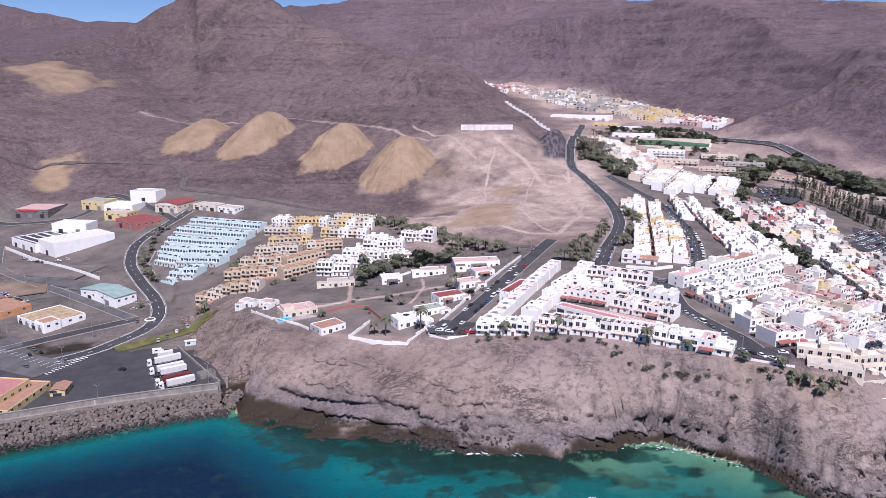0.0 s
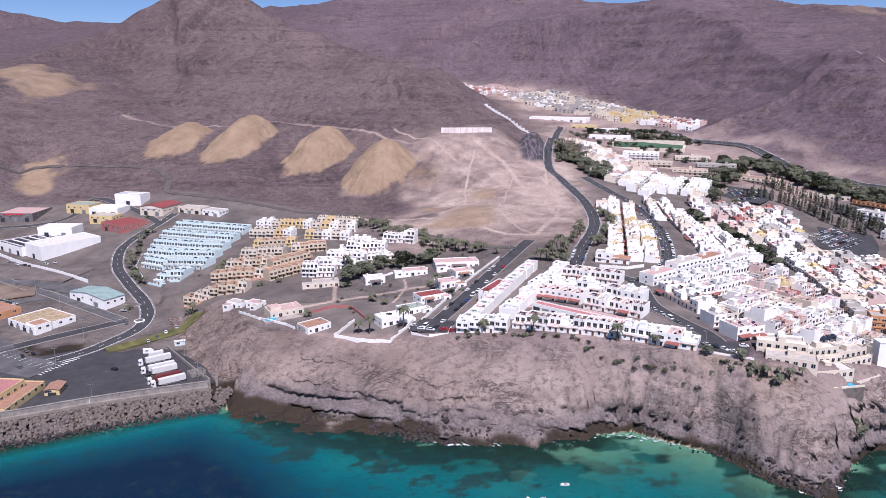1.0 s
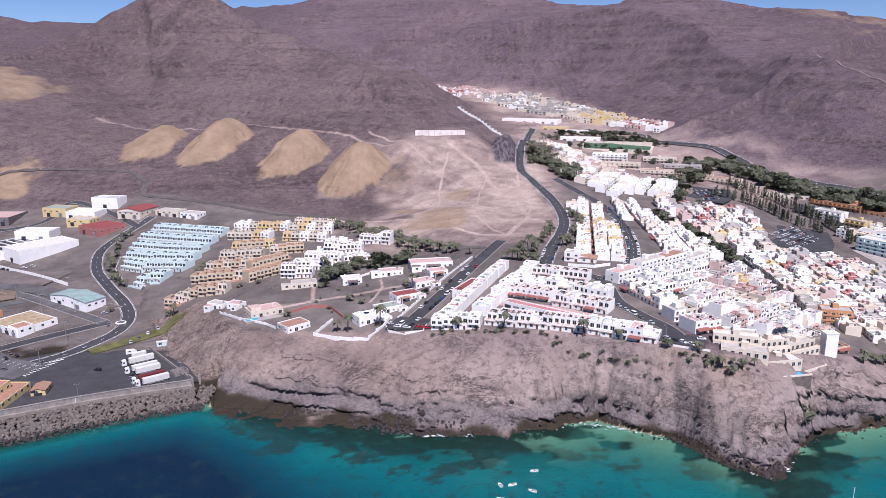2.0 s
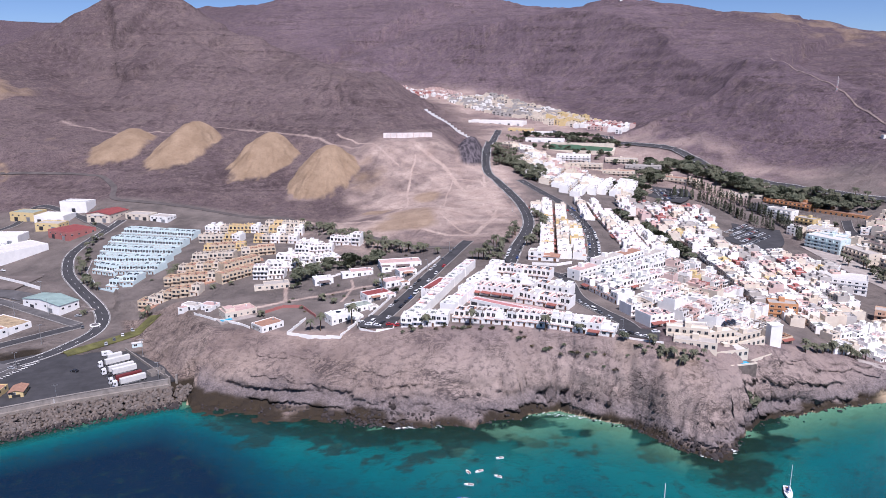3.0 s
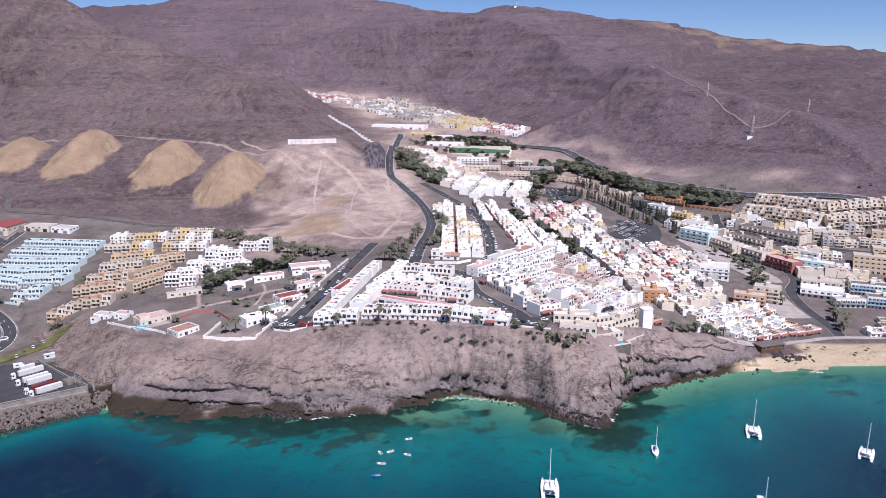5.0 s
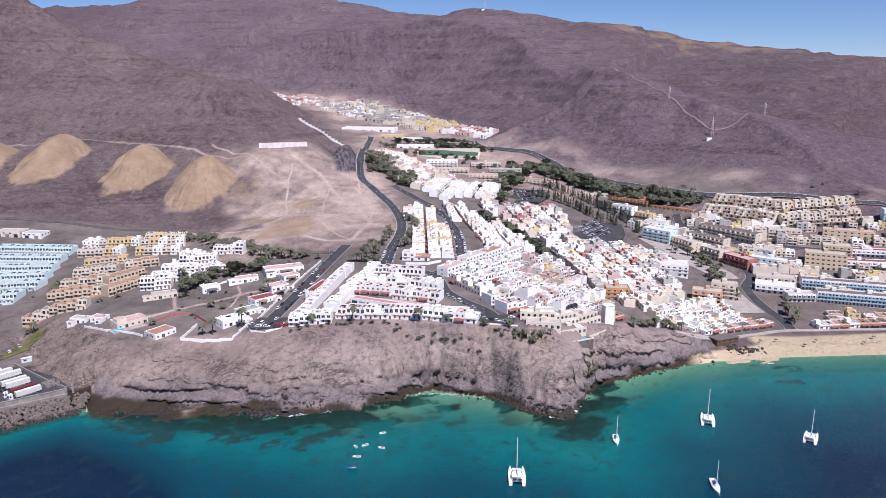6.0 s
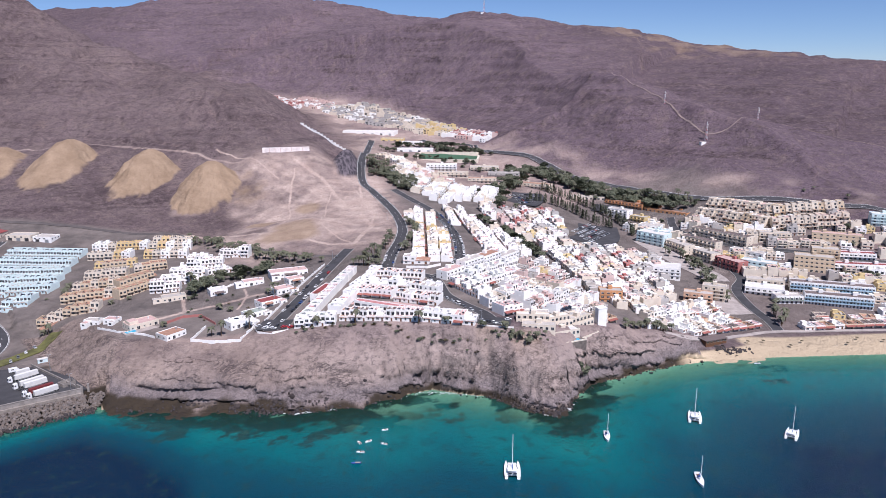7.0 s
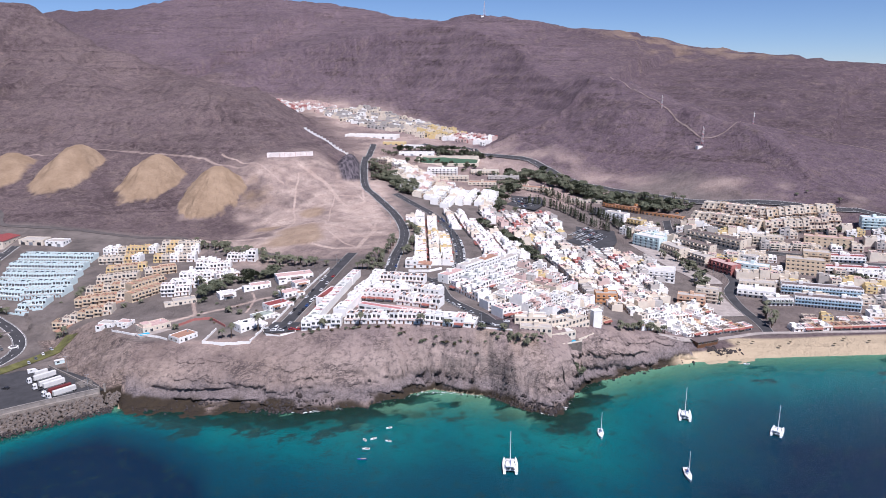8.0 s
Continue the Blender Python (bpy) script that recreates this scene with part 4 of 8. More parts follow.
def curve_points(pts, step):
    """A smooth line through places, in even steps."""
    p = [pts[0], *pts, pts[-1]]
    out = []
    for i in range(1, len(p) - 2):
        a, b, c, d = (np.array(q, float) for q in p[i - 1:i + 3])
        n = max(2, int(np.hypot(*(c - b)) / step))
        for k in range(n):
            u = k / n
            out.append(b + 0.5 * u * (c - a + u * (2 * a - 5 * b + 4 * c - d + u * (3 * (b - c) + d - a))))
    out.append(np.array(pts[-1], float))
    return np.array(out)


def ribbon_mesh(name, line, offs, lift, material, thick=0.5):
    """A strip along a line, between sideways offsets, lying on the ground."""
    tan = np.gradient(line, axis=0)
    tan /= np.linalg.norm(tan, axis=1, keepdims=True) + 1e-9
    nor = np.stack([-tan[:, 1], tan[:, 0]], -1)
    f = Form()
    n, k = len(line), len(offs)
    pts = line[:, None] + nor[:, None] * np.array(offs)[None, :, None]
    z = height(pts[..., 0], pts[..., 1])
    mid = height(line[:, 0], line[:, 1])[:, None]
    z = 0.35 * z + 0.65 * np.maximum(z, mid) + lift
    top = np.concatenate([pts, z[..., None]], -1).reshape(-1, 3)
    low = top - (0, 0, thick)
    quads = [(i * k + j, (i + 1) * k + j, (i + 1) * k + j + 1, i * k + j + 1) for i in range(n - 1) for j in range(k - 1)]
    quads = [q[::-1] for q in quads]
    m = n * k
    sides = [(i * k, i * k + m, (i + 1) * k + m, (i + 1) * k) for i in range(n - 1)] + [(i * k + k - 1, (i + 1) * k + k - 1, (i + 1) * k + k - 1 + m, i * k + k - 1 + m) for i in range(n - 1)]
    f.faces(np.concatenate([top, low]), quads + [s[::-1] for s in sides])
    return f.mesh(name, [material])


def road(name, pts, width, label, material=None, kerb=True, dash=True, category="road", edge=False):
    line = curve_points(pts, 4.0)
    half, lift = width / 2, 0.20 + 0.012 * len(ROADS)
    ob = tagged(new(name, ribbon_mesh(name, line, np.linspace(-half, half, 7), lift, material or M_ASPHALT)), label, category, kind="structure")
    if kerb:
        for s in (-1, 1):
            part("kerb", ribbon_mesh("kerb", line, sorted((s * (half + 0.02), s * (half + 0.5))), lift + 0.12, M_KERB), None, ob)
    if edge:
        for s in (-1, 1):
            part("edge_line", ribbon_mesh("edge_line", line, sorted((s * (half - 0.55), s * (half - 0.28))), lift + 0.02, M_LINE, 0.02), None, ob)
    if dash:
        fine = curve_points(pts, 1.5)
        marks = Form()
        for i in range(0, len(fine) - 4, 8):
            me = ribbon_mesh("lane_mark", fine[i:i + 3], (-0.12, 0.12), lift + 0.03, M_LINE, 0.02)
            marks.faces([v.co for v in me.vertices], [tuple(q.vertices) for q in me.polygons])
            bpy.data.meshes.remove(me)
        tagged(part("lane_marking", marks, M_LINE, ob), kind="stuff")
    ROADS.append((line, half + 0.8))
    return ob


def off_road(x, y, r):
    return all(np.min(np.hypot(line[:, 0] - x, line[:, 1] - y)) > half + r for line, half in ROADS)


road("road", [(-238, 660), (-247, 630), (-255, 601), (-255, 572), (-240, 530), (-216, 491), (-194, 459), (-182, 434), (-180, 412), (-188, 394), (-200, 376), (-214, 362)], 9.0, "dark asphalt road curving down to the harbour", edge=True)
road("road", [(-650, 760), (-483, 776), (-409, 813), (-316, 806), (-279, 765), (-262, 722), (-198, 697), (-119, 661), (-76, 650), (-47, 610), (-11, 553), (31, 511), (64, 486)], 6.0, "narrow dark road along the foot of the hills", plain("dusty_brown_asphalt", (0.105, 0.088, 0.082), 0.95, vary=0.2, scale=0.1), kerb=False, dash=False)
road("road", [(215, 1120), (190, 1020), (166, 930), (154, 870), (143, 810), (136, 755), (143, 705), (148, 635), (142, 570), (128, 515), (110, 468), (98, 432)], 10.0, "asphalt valley road round the bare hill", edge=True)
road("road", [(78, 500), (71, 487), (48, 440), (28, 396), (13, 366), (4, 348), (1, 340)], 9.0, "asphalt avenue running down to the cliff", dash=False)
road("road", [(126, 395), (143, 405), (162, 441), (179, 503), (190, 570), (192, 622), (186, 665), (168, 730)], 9.0, "asphalt street lined with parked cars")
road("road", [(112, 408), (126, 392), (124, 353), (130, 328), (137, 308), (138, 290)], 8.0, "asphalt street through the white town", dash=False)
road("road", [(434, 445), (422, 412), (400, 390), (386, 356), (379, 322), (372, 304)], 8.0, "asphalt street down to the beach", dash=False)
road("road", [(300, 1110), (384, 979), (445, 827), (490, 697), (526, 614), (592, 536), (680, 430), (760, 340)], 12.0, "asphalt highway along the foot of the slope", edge=True)
road("road", [(470, 600), (455, 560), (470, 500), (520, 440), (560, 400), (640, 350)], 8.0, "asphalt street behind the hotels", dash=False)
road("road", [(-480, 640), (-420, 665), (-372, 668), (-348, 690), (-345, 730), (-300, 700), (-247, 640)], 7.0, "asphalt service road between the halls", dash=False)
road("pavement", [(402, 546), (400, 515), (398, 470), (400, 430), (396, 412)], 24.0, "wide pale paved square with palms", M_PAVING, False, False, "square")
road("pavement", [(392, 408), (378, 388), (370, 362), (366, 340)], 22.0, "pale paved promenade garden with palms", M_PAVING, False, False, "square")
road("pavement", [(60, 364), (84, 346), (107, 326)], 9.0, "red paved pedestrian street", ROOFS["pinkish"], False, False, "street")
road("track", [(649, 1078), (641, 990), (633, 900), (635, 830), (638, 768), (690, 752), (740, 741), (795, 691), (842, 651), (918, 601)], 1.9, "pale track climbing to the mast", M_TRACK, False, False, "track")
road("lane", [(-400, 375), (-330, 425), (-255, 470), (-225, 478)], 6.0, "grey lane past the yards", M_OLDASPHALT, False, False, "lane")
road("road", [(-192, 424), (-225, 400), (-262, 372), (-330, 330)], 8.0, "asphalt harbour road with parking bays", dash=False)
road("road", [(-380, 594), (-333, 520), (-255, 466), (-194, 424)], 7.0, "grey service road beside the yards", M_OLDASPHALT, dash=False)
road("car_park", [(-262, 392), (-236, 366), (-206, 352)], 22.0, "asphalt car park in front of the warehouse", M_OLDASPHALT, False, False, "car park")
road("car_park", [(8, 356), (3, 346), (1, 341)], 21.0, "asphalt turning place at the cliff", M_ASPHALT, False, False, "car park")
road("car_park", [(128, 300), (138, 292), (148, 287)], 14.0, "small asphalt car park above the cliff", M_ASPHALT, False, False, "car park")
road("car_park", [(326, 530), (354, 556), (378, 604)], 44.0, "large asphalt car park in the town", M_ASPHALT, False, False, "car park")
road("car_park", [(318, 690), (338, 712), (348, 742)], 40.0, "asphalt car park among trees", M_ASPHALT, False, False, "car park")
road("car_park", [(412, 680), (432, 664), (446, 648)], 30.0, "asphalt car park beside the school", M_ASPHALT, False, False, "car park")

kind("w2", wall="white", roof="pale", extras="s", seed=1)
kind("w2a", wall="white", roof="pinkish", extras="at", seed=2)
kind("w2b", wall="white", roof="white", extras="b", seed=3)
kind("w2t", wall="white", roof="terracotta", back=3.2, extras="v", seed=4)
kind("w2k", wall="white", roof="pinkish", back=3.5, extras="c", seed=5)
kind("w2g", wall="white", roof="green", extras="sv", seed=6)
kind("w1", wall="white", roof="pinkish", storeys=1, extras="t", sides=True, seed=7)
kind("w1p", wall="white", roof="terracotta", storeys=1, pitched=True, sides=True, seed=8)
kind("w1w", wall="white", roof="white", storeys=1, extras="s", sides=True, seed=9)
kind("w3", wall="white", roof="pale", storeys=3, extras="s", seed=10)
kind("w3b", wall="white", roof="pinkish", storeys=3, back=3.0, extras="bt", seed=11)
kind("w2d", wall="white", roof="dark", back=3.0, extras="p", seed=12)
kind("w2r", wall="white", roof="coral", back=2.6, extras="a", seed=31)
kind("w2w", wall="white", roof="white", back=2.8, extras="cs", seed=32)
kind("w3r", wall="white", roof="coral", storeys=3, back=2.6, extras="sv", seed=33)
kind("av1", wall="white", roof="red", back=3.4, extras="", sides=True, seed=41)
kind("av2", wall="white", roof="green", back=3.0, extras="c", sides=True, seed=42)
kind("av3", wall="white", roof="coral", back=3.6, extras="a", sides=True, seed=43)
kind("av4", wall="white", roof="pale", extras="p", sides=True, seed=44)
kind("rs", wall="cream", roof="dark", storeys=1, w=8.0, extras="a", sides=True, seed=34)
kind("rs2", wall="white", roof="pinkish", storeys=1, w=8.0, extras="a", sides=True, seed=35)
kind("rs3", wall="sand", roof="terracotta", storeys=1, w=8.0, extras="a", sides=True, seed=36)
kind("c2", wall="cream", roof="pale", extras="s", seed=13)
kind("c3", wall="cream", roof="pinkish", storeys=3, extras="b", seed=14)
kind("y2", wall="yellow", roof="pale", extras="s", seed=15)
kind("p2", wall="pink", roof="pinkish", extras="s", seed=16)
kind("p3", wall="pink", roof="pale", storeys=3, back=3.0, extras="t", seed=17)
kind("o3", wall="orange", roof="pale", storeys=3, extras="s", seed=18)
kind("r2", wall="red", roof="pinkish", extras="s", seed=19)
kind("g2", wall="grey", roof="pale", extras="t", seed=20)
kind("g3", wall="grey", roof="pale", storeys=3, extras="s", seed=21)
kind("b2", wall="blue", roof="white", w=5.6, d=14.0, back=4.0, extras="v", seed=22, label="pale blue terraced holiday house with white roof terraces")
kind("b2b", wall="blue", roof="pale", w=5.6, d=14.0, back=4.6, extras="c", seed=28, label="pale blue terraced holiday house with chimneys")
kind("s2", wall="sand", roof="terracotta", extras="b", seed=23, label="sand-coloured terraced house with terracotta roof and balcony")
kind("s2c", wall="cream", roof="dark", back=3.0, extras="c", seed=24, label="cream terraced house with dark roof and sun terrace")
kind("c2c", wall="cream", roof="pale", extras="bc", w=7.5, sides=True, seed=25, label="cream villa with chimneys and balcony")
kind("y2c", wall="yellow", roof="pinkish", back=2.8, extras="c", w=7.5, sides=True, seed=26, label="pale yellow villa with chimneys and roof terrace")


def stepped(key, wall, roof, label, storeys=4, w=6.5, d=18.0, back=3.2, seed=0):
    """A slice of a terraced block, each storey set back behind a sun terrace."""
    rng = random.Random(seed)
    ho = thing("stepped_flats", label, "flats")
    for k in range(storeys):
        f = Form()
        shell(f, w - 0.01 * k, back * k, d, -6 if k == 0 else 3 * k - 0.8, 3 * k + 3.75)
        part("storey", f, WALLS[wall], ho)
        part("roof", deck(w, back * k, min(d, back * (k + 1)) if k < storeys - 1 else d, 3 * k + 3.75), ROOFS[roof], ho)
        part("window", WIN["door"], None, ho, m=pose(rng.choice([-1, 1]) * 0.8, back * k, 3 * k + 0.2))
        if rng.random() < 0.6:
            part("terrace_roof", Form().box(-w * 0.45, w * 0.45, back * k - 1.8, back * k, 3 * k + 2.7, 3 * k + 2.85), M_WOOD, ho)
    ho.matrix_basis = PARK
    ho["size"] = (w, d)
    KINDS[key] = proto(ho)


stepped("st", "cream", "pale", "cream stepped flats with sun terraces", seed=1)
stepped("st2", "cream", "pinkish", "cream stepped flats with sun terraces", seed=2)
stepped("st3", "sand", "pale", "sand-coloured stepped flats with sun terraces", seed=3)
stepped("st4", "white", "pale", "white stepped hotel rooms with sun terraces", 3, 6.0, 12.0, 2.8, seed=4)
stepped("st5", "cream", "white", "cream stepped hotel rooms with sun terraces", 3, 6.0, 12.0, 2.8, seed=5)

# ---- the town ----
def quarter(poly, heading, kinds, group, depth=10.0, street=7.0, step=6.8, seed=0, skip=0.06, name="", into=""):
    """Fills an outline with rows of houses, back to back, along a heading."""
    rng = random.Random(seed)
    c, s = math.cos(radians(heading)), math.sin(radians(heading))
    loc = [(x * c + y * s, -x * s + y * c) for x, y in poly]
    u0, u1 = min(p[0] for p in loc), max(p[0] for p in loc)
    v0, v1 = min(p[1] for p in loc), max(p[1] for p in loc)

    def inside(u, v):
        hit = False
        for (ax, ay), (bx, by) in zip(loc, loc[1:] + loc[:1]):
            if (ay > v) != (by > v) and u < (bx - ax) * (v - ay) / (by - ay) + ax:
                hit = not hit
        return hit

    v, flip = v0 + 0.5, False
    while v < v1:
        u = u0 + rng.uniform(0, 3)
        while u < u1:
            wide = step * rng.uniform(0.85, 1.35)
            um, vm = u + wide / 2, v + depth / 2
            x, y = um * c - vm * s, um * s + vm * c
            if inside(um, vm) and free(x, y, 0.0) and off_road(x, y, depth * 0.4) and rng.random() > skip:
                ob = KINDS[rng.choice(kinds)]
                w, d = ob["size"]
                vf = v + depth if flip else v
                fx, fy = um * c - vf * s, um * s + vf * c
                put(ob, fx, fy, heading + (180 if flip else 0) + rng.uniform(-4, 4), wide / w * 0.985, depth / d * rng.uniform(0.82, 1.08), 0.86 + rng.uniform(-0.14, 0.18), group, z=min(level(fx, fy), level(x, y)), name=name, into=into)
                OCCUPIED.append((x, y, depth * 0.42))
            u += wide
        v += depth + (street if flip else 0.4)
        flip = not flip


def apartments(x0, y0, x1, y1, depth, storeys, wall, label, bays=8, step=0.0, roof="pale", name="apartment_block", rail=None, high=3.0, sink=0.0, category="building", bal=1.3):
    """A long block with a balcony to each bay. step: how far each storey stands back from the one below."""
    run = math.hypot(x1 - x0, y1 - y0)
    turn = math.degrees(math.atan2(y1 - y0, x1 - x0))
    mx, my = (x0 + x1) / 2, (y0 + y1) / 2
    ux, uy = (x1 - x0) / run, (y1 - y0) / run
    base = min(level(mx, my), level(mx - uy * depth * 0.5, my + ux * depth * 0.5)) - sink
    b = thing(name, label, category, m=pose(mx, my, base, 0, 0, turn))
    win = window_mesh(min(1.9, run / bays * 0.45), 1.8)
    for k in range(storeys):
        y = step * k
        f = Form()
        shell(f, run, y, depth, -6 if k == 0 else high * k - 0.3, high * (k + 1) + (0.75 if k == storeys - 1 or step else 0.0), 0.75 if k == storeys - 1 or step else 0.01)
        part("storey", f, WALLS[wall], b)
        if k:
            bal_f = Form().box(-run / 2, run / 2, y - bal, y + 0.02, high * k - 0.18, high * k)
            bal_f.box(-run / 2, run / 2, y - bal, y - bal + 0.12, high * k, high * k + 0.9)
        for i in range(bays):
            x = -run / 2 + (i + 0.5) * run / bays
            part("window", win, None, b, m=pose(x, y, high * k + 0.2))
            if k and i and not step:
                x = -run / 2 + i * run / bays
                bal_f.box(x - 0.08, x + 0.08, y - bal + 0.13, y + 0.02, high * k, high * k + high - 0.25)
        if k:
            part("balcony", bal_f, rail or WALLS[wall], b)
        for side in ("right", "left"):
            part("window", WIN["small"], None, b, m=pose(run / 2 if side == "right" else -run / 2, y + (depth - y) * 0.5, high * k + 1.0, 0, 0, TURN[side]))
    part("roof", deck(run, step * (storeys - 1), depth, high * storeys + 0.75), ROOFS[roof], b)
    for i in range(max(1, int(run / 22))):
        x = -run / 2 + (i + 0.5) * run / max(1, int(run / 22))
        part("stair_tower", Form().box(x - 1.6, x + 1.6, depth - 4, depth - 1, high * storeys, high * storeys + 2.6), WALLS[wall], b)
    for i in range(int(run / 7) + 1):
        a = i / max(1, int(run / 7))
        OCCUPIED.append((x0 + ux * run * a - uy * depth / 2, y0 + uy * run * a + ux * depth / 2, depth * 0.5))
    return b


def hall(left, corner, right, tall, wall, roof_mat, label, gable=0.0, name="warehouse", doors=3, wins=0, sign=None, roof_name="roof", ribs=0):
    """A hall on a slanted outline: its front from left to corner, its side from corner to right."""
    lx, ly = left
    cx, cy = corner
    rx, ry = right
    turn = math.degrees(math.atan2(cy - ly, cx - lx))
    w = math.hypot(cx - lx, cy - ly)
    d = max(6.0, abs((rx - cx) * -math.sin(radians(turn)) + (ry - cy) * math.cos(radians(turn))))
    base = level(cx, cy)
    h = thing(name, label, "building", m=pose((lx + cx) / 2, (ly + cy) / 2, base, 0, 0, turn))
    f = Form()
    if gable:
        f.loft([[(-w / 2, 0, -4), (w / 2, 0, -4), (w / 2, 0, tall), (0, 0, tall + gable), (-w / 2, 0, tall)], [(-w / 2, d, -4), (w / 2, d, -4), (w / 2, d, tall), (0, d, tall + gable), (-w / 2, d, tall)]])
        r = Form()
        for s in (-1, 1):
            pts = [(s * (w / 2 + 0.4), -0.4, tall - 0.1), (0, -0.4, tall + gable + 0.1), (0, d + 0.4, tall + gable + 0.1), (s * (w / 2 + 0.4), d + 0.4, tall - 0.1)]
            r.faces(pts + [(x, y, z + 0.18) for x, y, z in pts], [(0, 1, 2, 3), (7, 6, 5, 4), (0, 4, 5, 1), (1, 5, 6, 2), (2, 6, 7, 3), (3, 7, 4, 0)])
        part(roof_name, r, roof_mat, h)
    else:
        shell(f, w, 0, d, -4, tall, 0.6, 0.3)
        part(roof_name, Form().box(-w / 2 + 0.31, w / 2 - 0.31, 0.31, d - 0.31, tall - 0.75, tall - 0.5), roof_mat, h)
        for i in range(ribs):
            y = (i + 0.5) / ribs * d
            part("skylight", Form().box(-w * 0.42, w * 0.42, y - 0.7, y + 0.7, tall - 0.6, tall - 0.15), WALLS["white"] if i % 2 else ROOFS["white"], h)
    part("wall", f, wall, h)
    for i in range(doors):
        x = -w / 2 + (i + 0.5) * w / doors
        part("shutter_door", Form().box(x - 2.0, x + 2.0, -0.08, 0.05, 0.05, min(4.2, tall * 0.55)), M_METAL if i % 2 else M_DARKMETAL, h)
    for i in range(wins):
        y = (i + 0.5) * d / wins
        part("window", WIN["wide"], None, h, m=pose(w / 2, y, tall * 0.55, 0, 0, 90))
        if i < 4:
            part("window", WIN["wide"], None, h, m=pose(-w / 2 + (i + 0.5) * w / 4, 0, tall * 0.6))
    if sign:
        part("sign_board", Form().box(-w * 0.3, w * 0.25, -0.3, -0.02, tall - 1.6, tall - 0.3), sign, h, "red sign board without lettering")
    OCCUPIED.append(((lx + rx) / 2, (ly + ry) / 2, max(w, d) * 0.55))
    return h


M_DARKCLAD = plain("dark_grey_cladding", (0.17, 0.15, 0.15), 0.6, vary=0.12, scale=0.3)
# harbour side: sheds and yards
hall((-419, 682), (-383, 680), (-367, 714), 8.5, M_DARKCLAD, ROOFS["pinkish"], "dark grey store hall with red sign board", doors=3, wins=5, sign=M_SIGN)
hall((-372, 600), (-338, 575), (-310, 617), 8, WALLS["white"], M_SOLAR, "white workshop with dark skylit roof", doors=3, ribs=7)
hall((-336, 577), (-314, 560), (-284, 601), 12, WALLS["white"], ROOFS["white"], "tall white warehouse beside a dirt yard", doors=1, wins=0)
hall((-350, 625), (-318, 622), (-310, 640), 9, WALLS["white"], ROOFS["white"], "white factory hall with ridged roof", ribs=5, doors=2)
hall((-246, 464), (-213, 443), (-205, 456), 7, WALLS["white"], M_GREENROOF, "white shed with shallow grey-green sheet roof", gable=2.0, doors=2, wins=3)
hall((-297, 635), (-272, 617), (-256, 640), 8, WALLS["red"], ROOFS["red"], "dark red showroom with red sheet roof", doors=2, wins=4)
hall((-272, 664), (-248, 656), (-240, 684), 8, WALLS["cream"], ROOFS["red"], "large cream store with shallow dark red roof", gable=2.0, doors=2, wins=4, sign=M_FRAME)
hall((-318, 658), (-294, 652), (-288, 666), 7, WALLS["yellow"], ROOFS["pale"], "yellow workshop hall with pale roof", doors=2, wins=3)
hall((-326, 676), (-296, 670), (-290, 690), 8, WALLS["white"], ROOFS["white"], "long white hall with ridged roof", doors=3, ribs=6)
hall((-358, 697), (-332, 690), (-326, 708), 9, WALLS["yellow"], ROOFS["green"], "pale yellow hall below the slope", doors=2, wins=3)
hall((-312, 704), (-284, 698), (-278, 714), 11, WALLS["white"], M_METAL, "white silo-like hall with metal roof", doors=1, ribs=3)
hall((-236, 664), (-212, 655), (-206, 668), 6, WALLS["cream"], ROOFS["pale"], "low cream building beside the hill road", doors=3, wins=3)
hall((-210, 654), (-192, 646), (-186, 658), 6, WALLS["white"], ROOFS["pale"], "low white building beside the hill road", doors=2, wins=3)
hall((-264, 420), (-239, 403), (-221, 423), 5.5, WALLS["white"], plain("ochre_roof_gravel", (0.40, 0.30, 0.185), 0.95, vary=0.25, scale=0.3), "white food warehouse with blue trim and ochre roof", doors=4, wins=4)
hall((-247, 409), (-238, 403), (-232, 411), 6.4, WALLS["white"], ROOFS["terracotta"], "orange-roofed corner block of the food warehouse", doors=0, wins=2)
hall((-300, 438), (-276, 424), (-266, 440), 5, WALLS["orange"], ROOFS["terracotta"], "orange-roofed low shop beside the yard", doors=3, wins=2)
hall((-226, 300), (-198, 298), (-192, 330), 3.8, WALLS["yellow"], ROOFS["terracotta"], "yellow harbour restaurant with terracotta roof terrace", doors=3, wins=6)
hall((-222, 303), (-206, 301), (-201, 325), 7.2, WALLS["yellow"], ROOFS["coral"], "yellow upper storey of the harbour restaurant with red roof", doors=0, wins=5)
hall((-191, 320), (-184, 321), (-183, 331), 3.0, WALLS["yellow"], ROOFS["terracotta"], "low restaurant porch with terracotta tiles", gable=0.9, doors=1, wins=2)

# pale blue terraces
for x0, y0, x1, y1 in ((-199, 492, -176, 484), (-222, 530, -166, 503), (-228, 552, -166, 524), (-231, 575, -165, 546), (-231, 597, -163, 570), (-226, 618, -158, 594)):
    row(x0, y0, x1, y1, ["b2", "b2", "b2b"], "pale blue terraced houses", depth=15, step=5.6, jitter=0.3, tall=0.03, name="terraced_house")
# tan holiday village
for x0, y0, x1, y1, ks in ((-162, 446, -118, 436, ["s2c", "s2"]), (-150, 470, -112, 462, ["s2", "s2", "s2c"]), (-105, 452, -82, 470, ["s2"]), (-108, 478, -84, 496, ["s2"]), (-146, 492, -112, 486, ["s2", "s2c"]),
                           (-142, 520, -108, 514, ["s2c", "c2c"]), (-102, 518, -76, 524, ["s2", "c2c"]), (-138, 545, -104, 541, ["y2c", "s2"])):
    row(x0, y0, x1, y1, ks, "tan holiday village houses", depth=10, step=6.4, name="terraced_house")
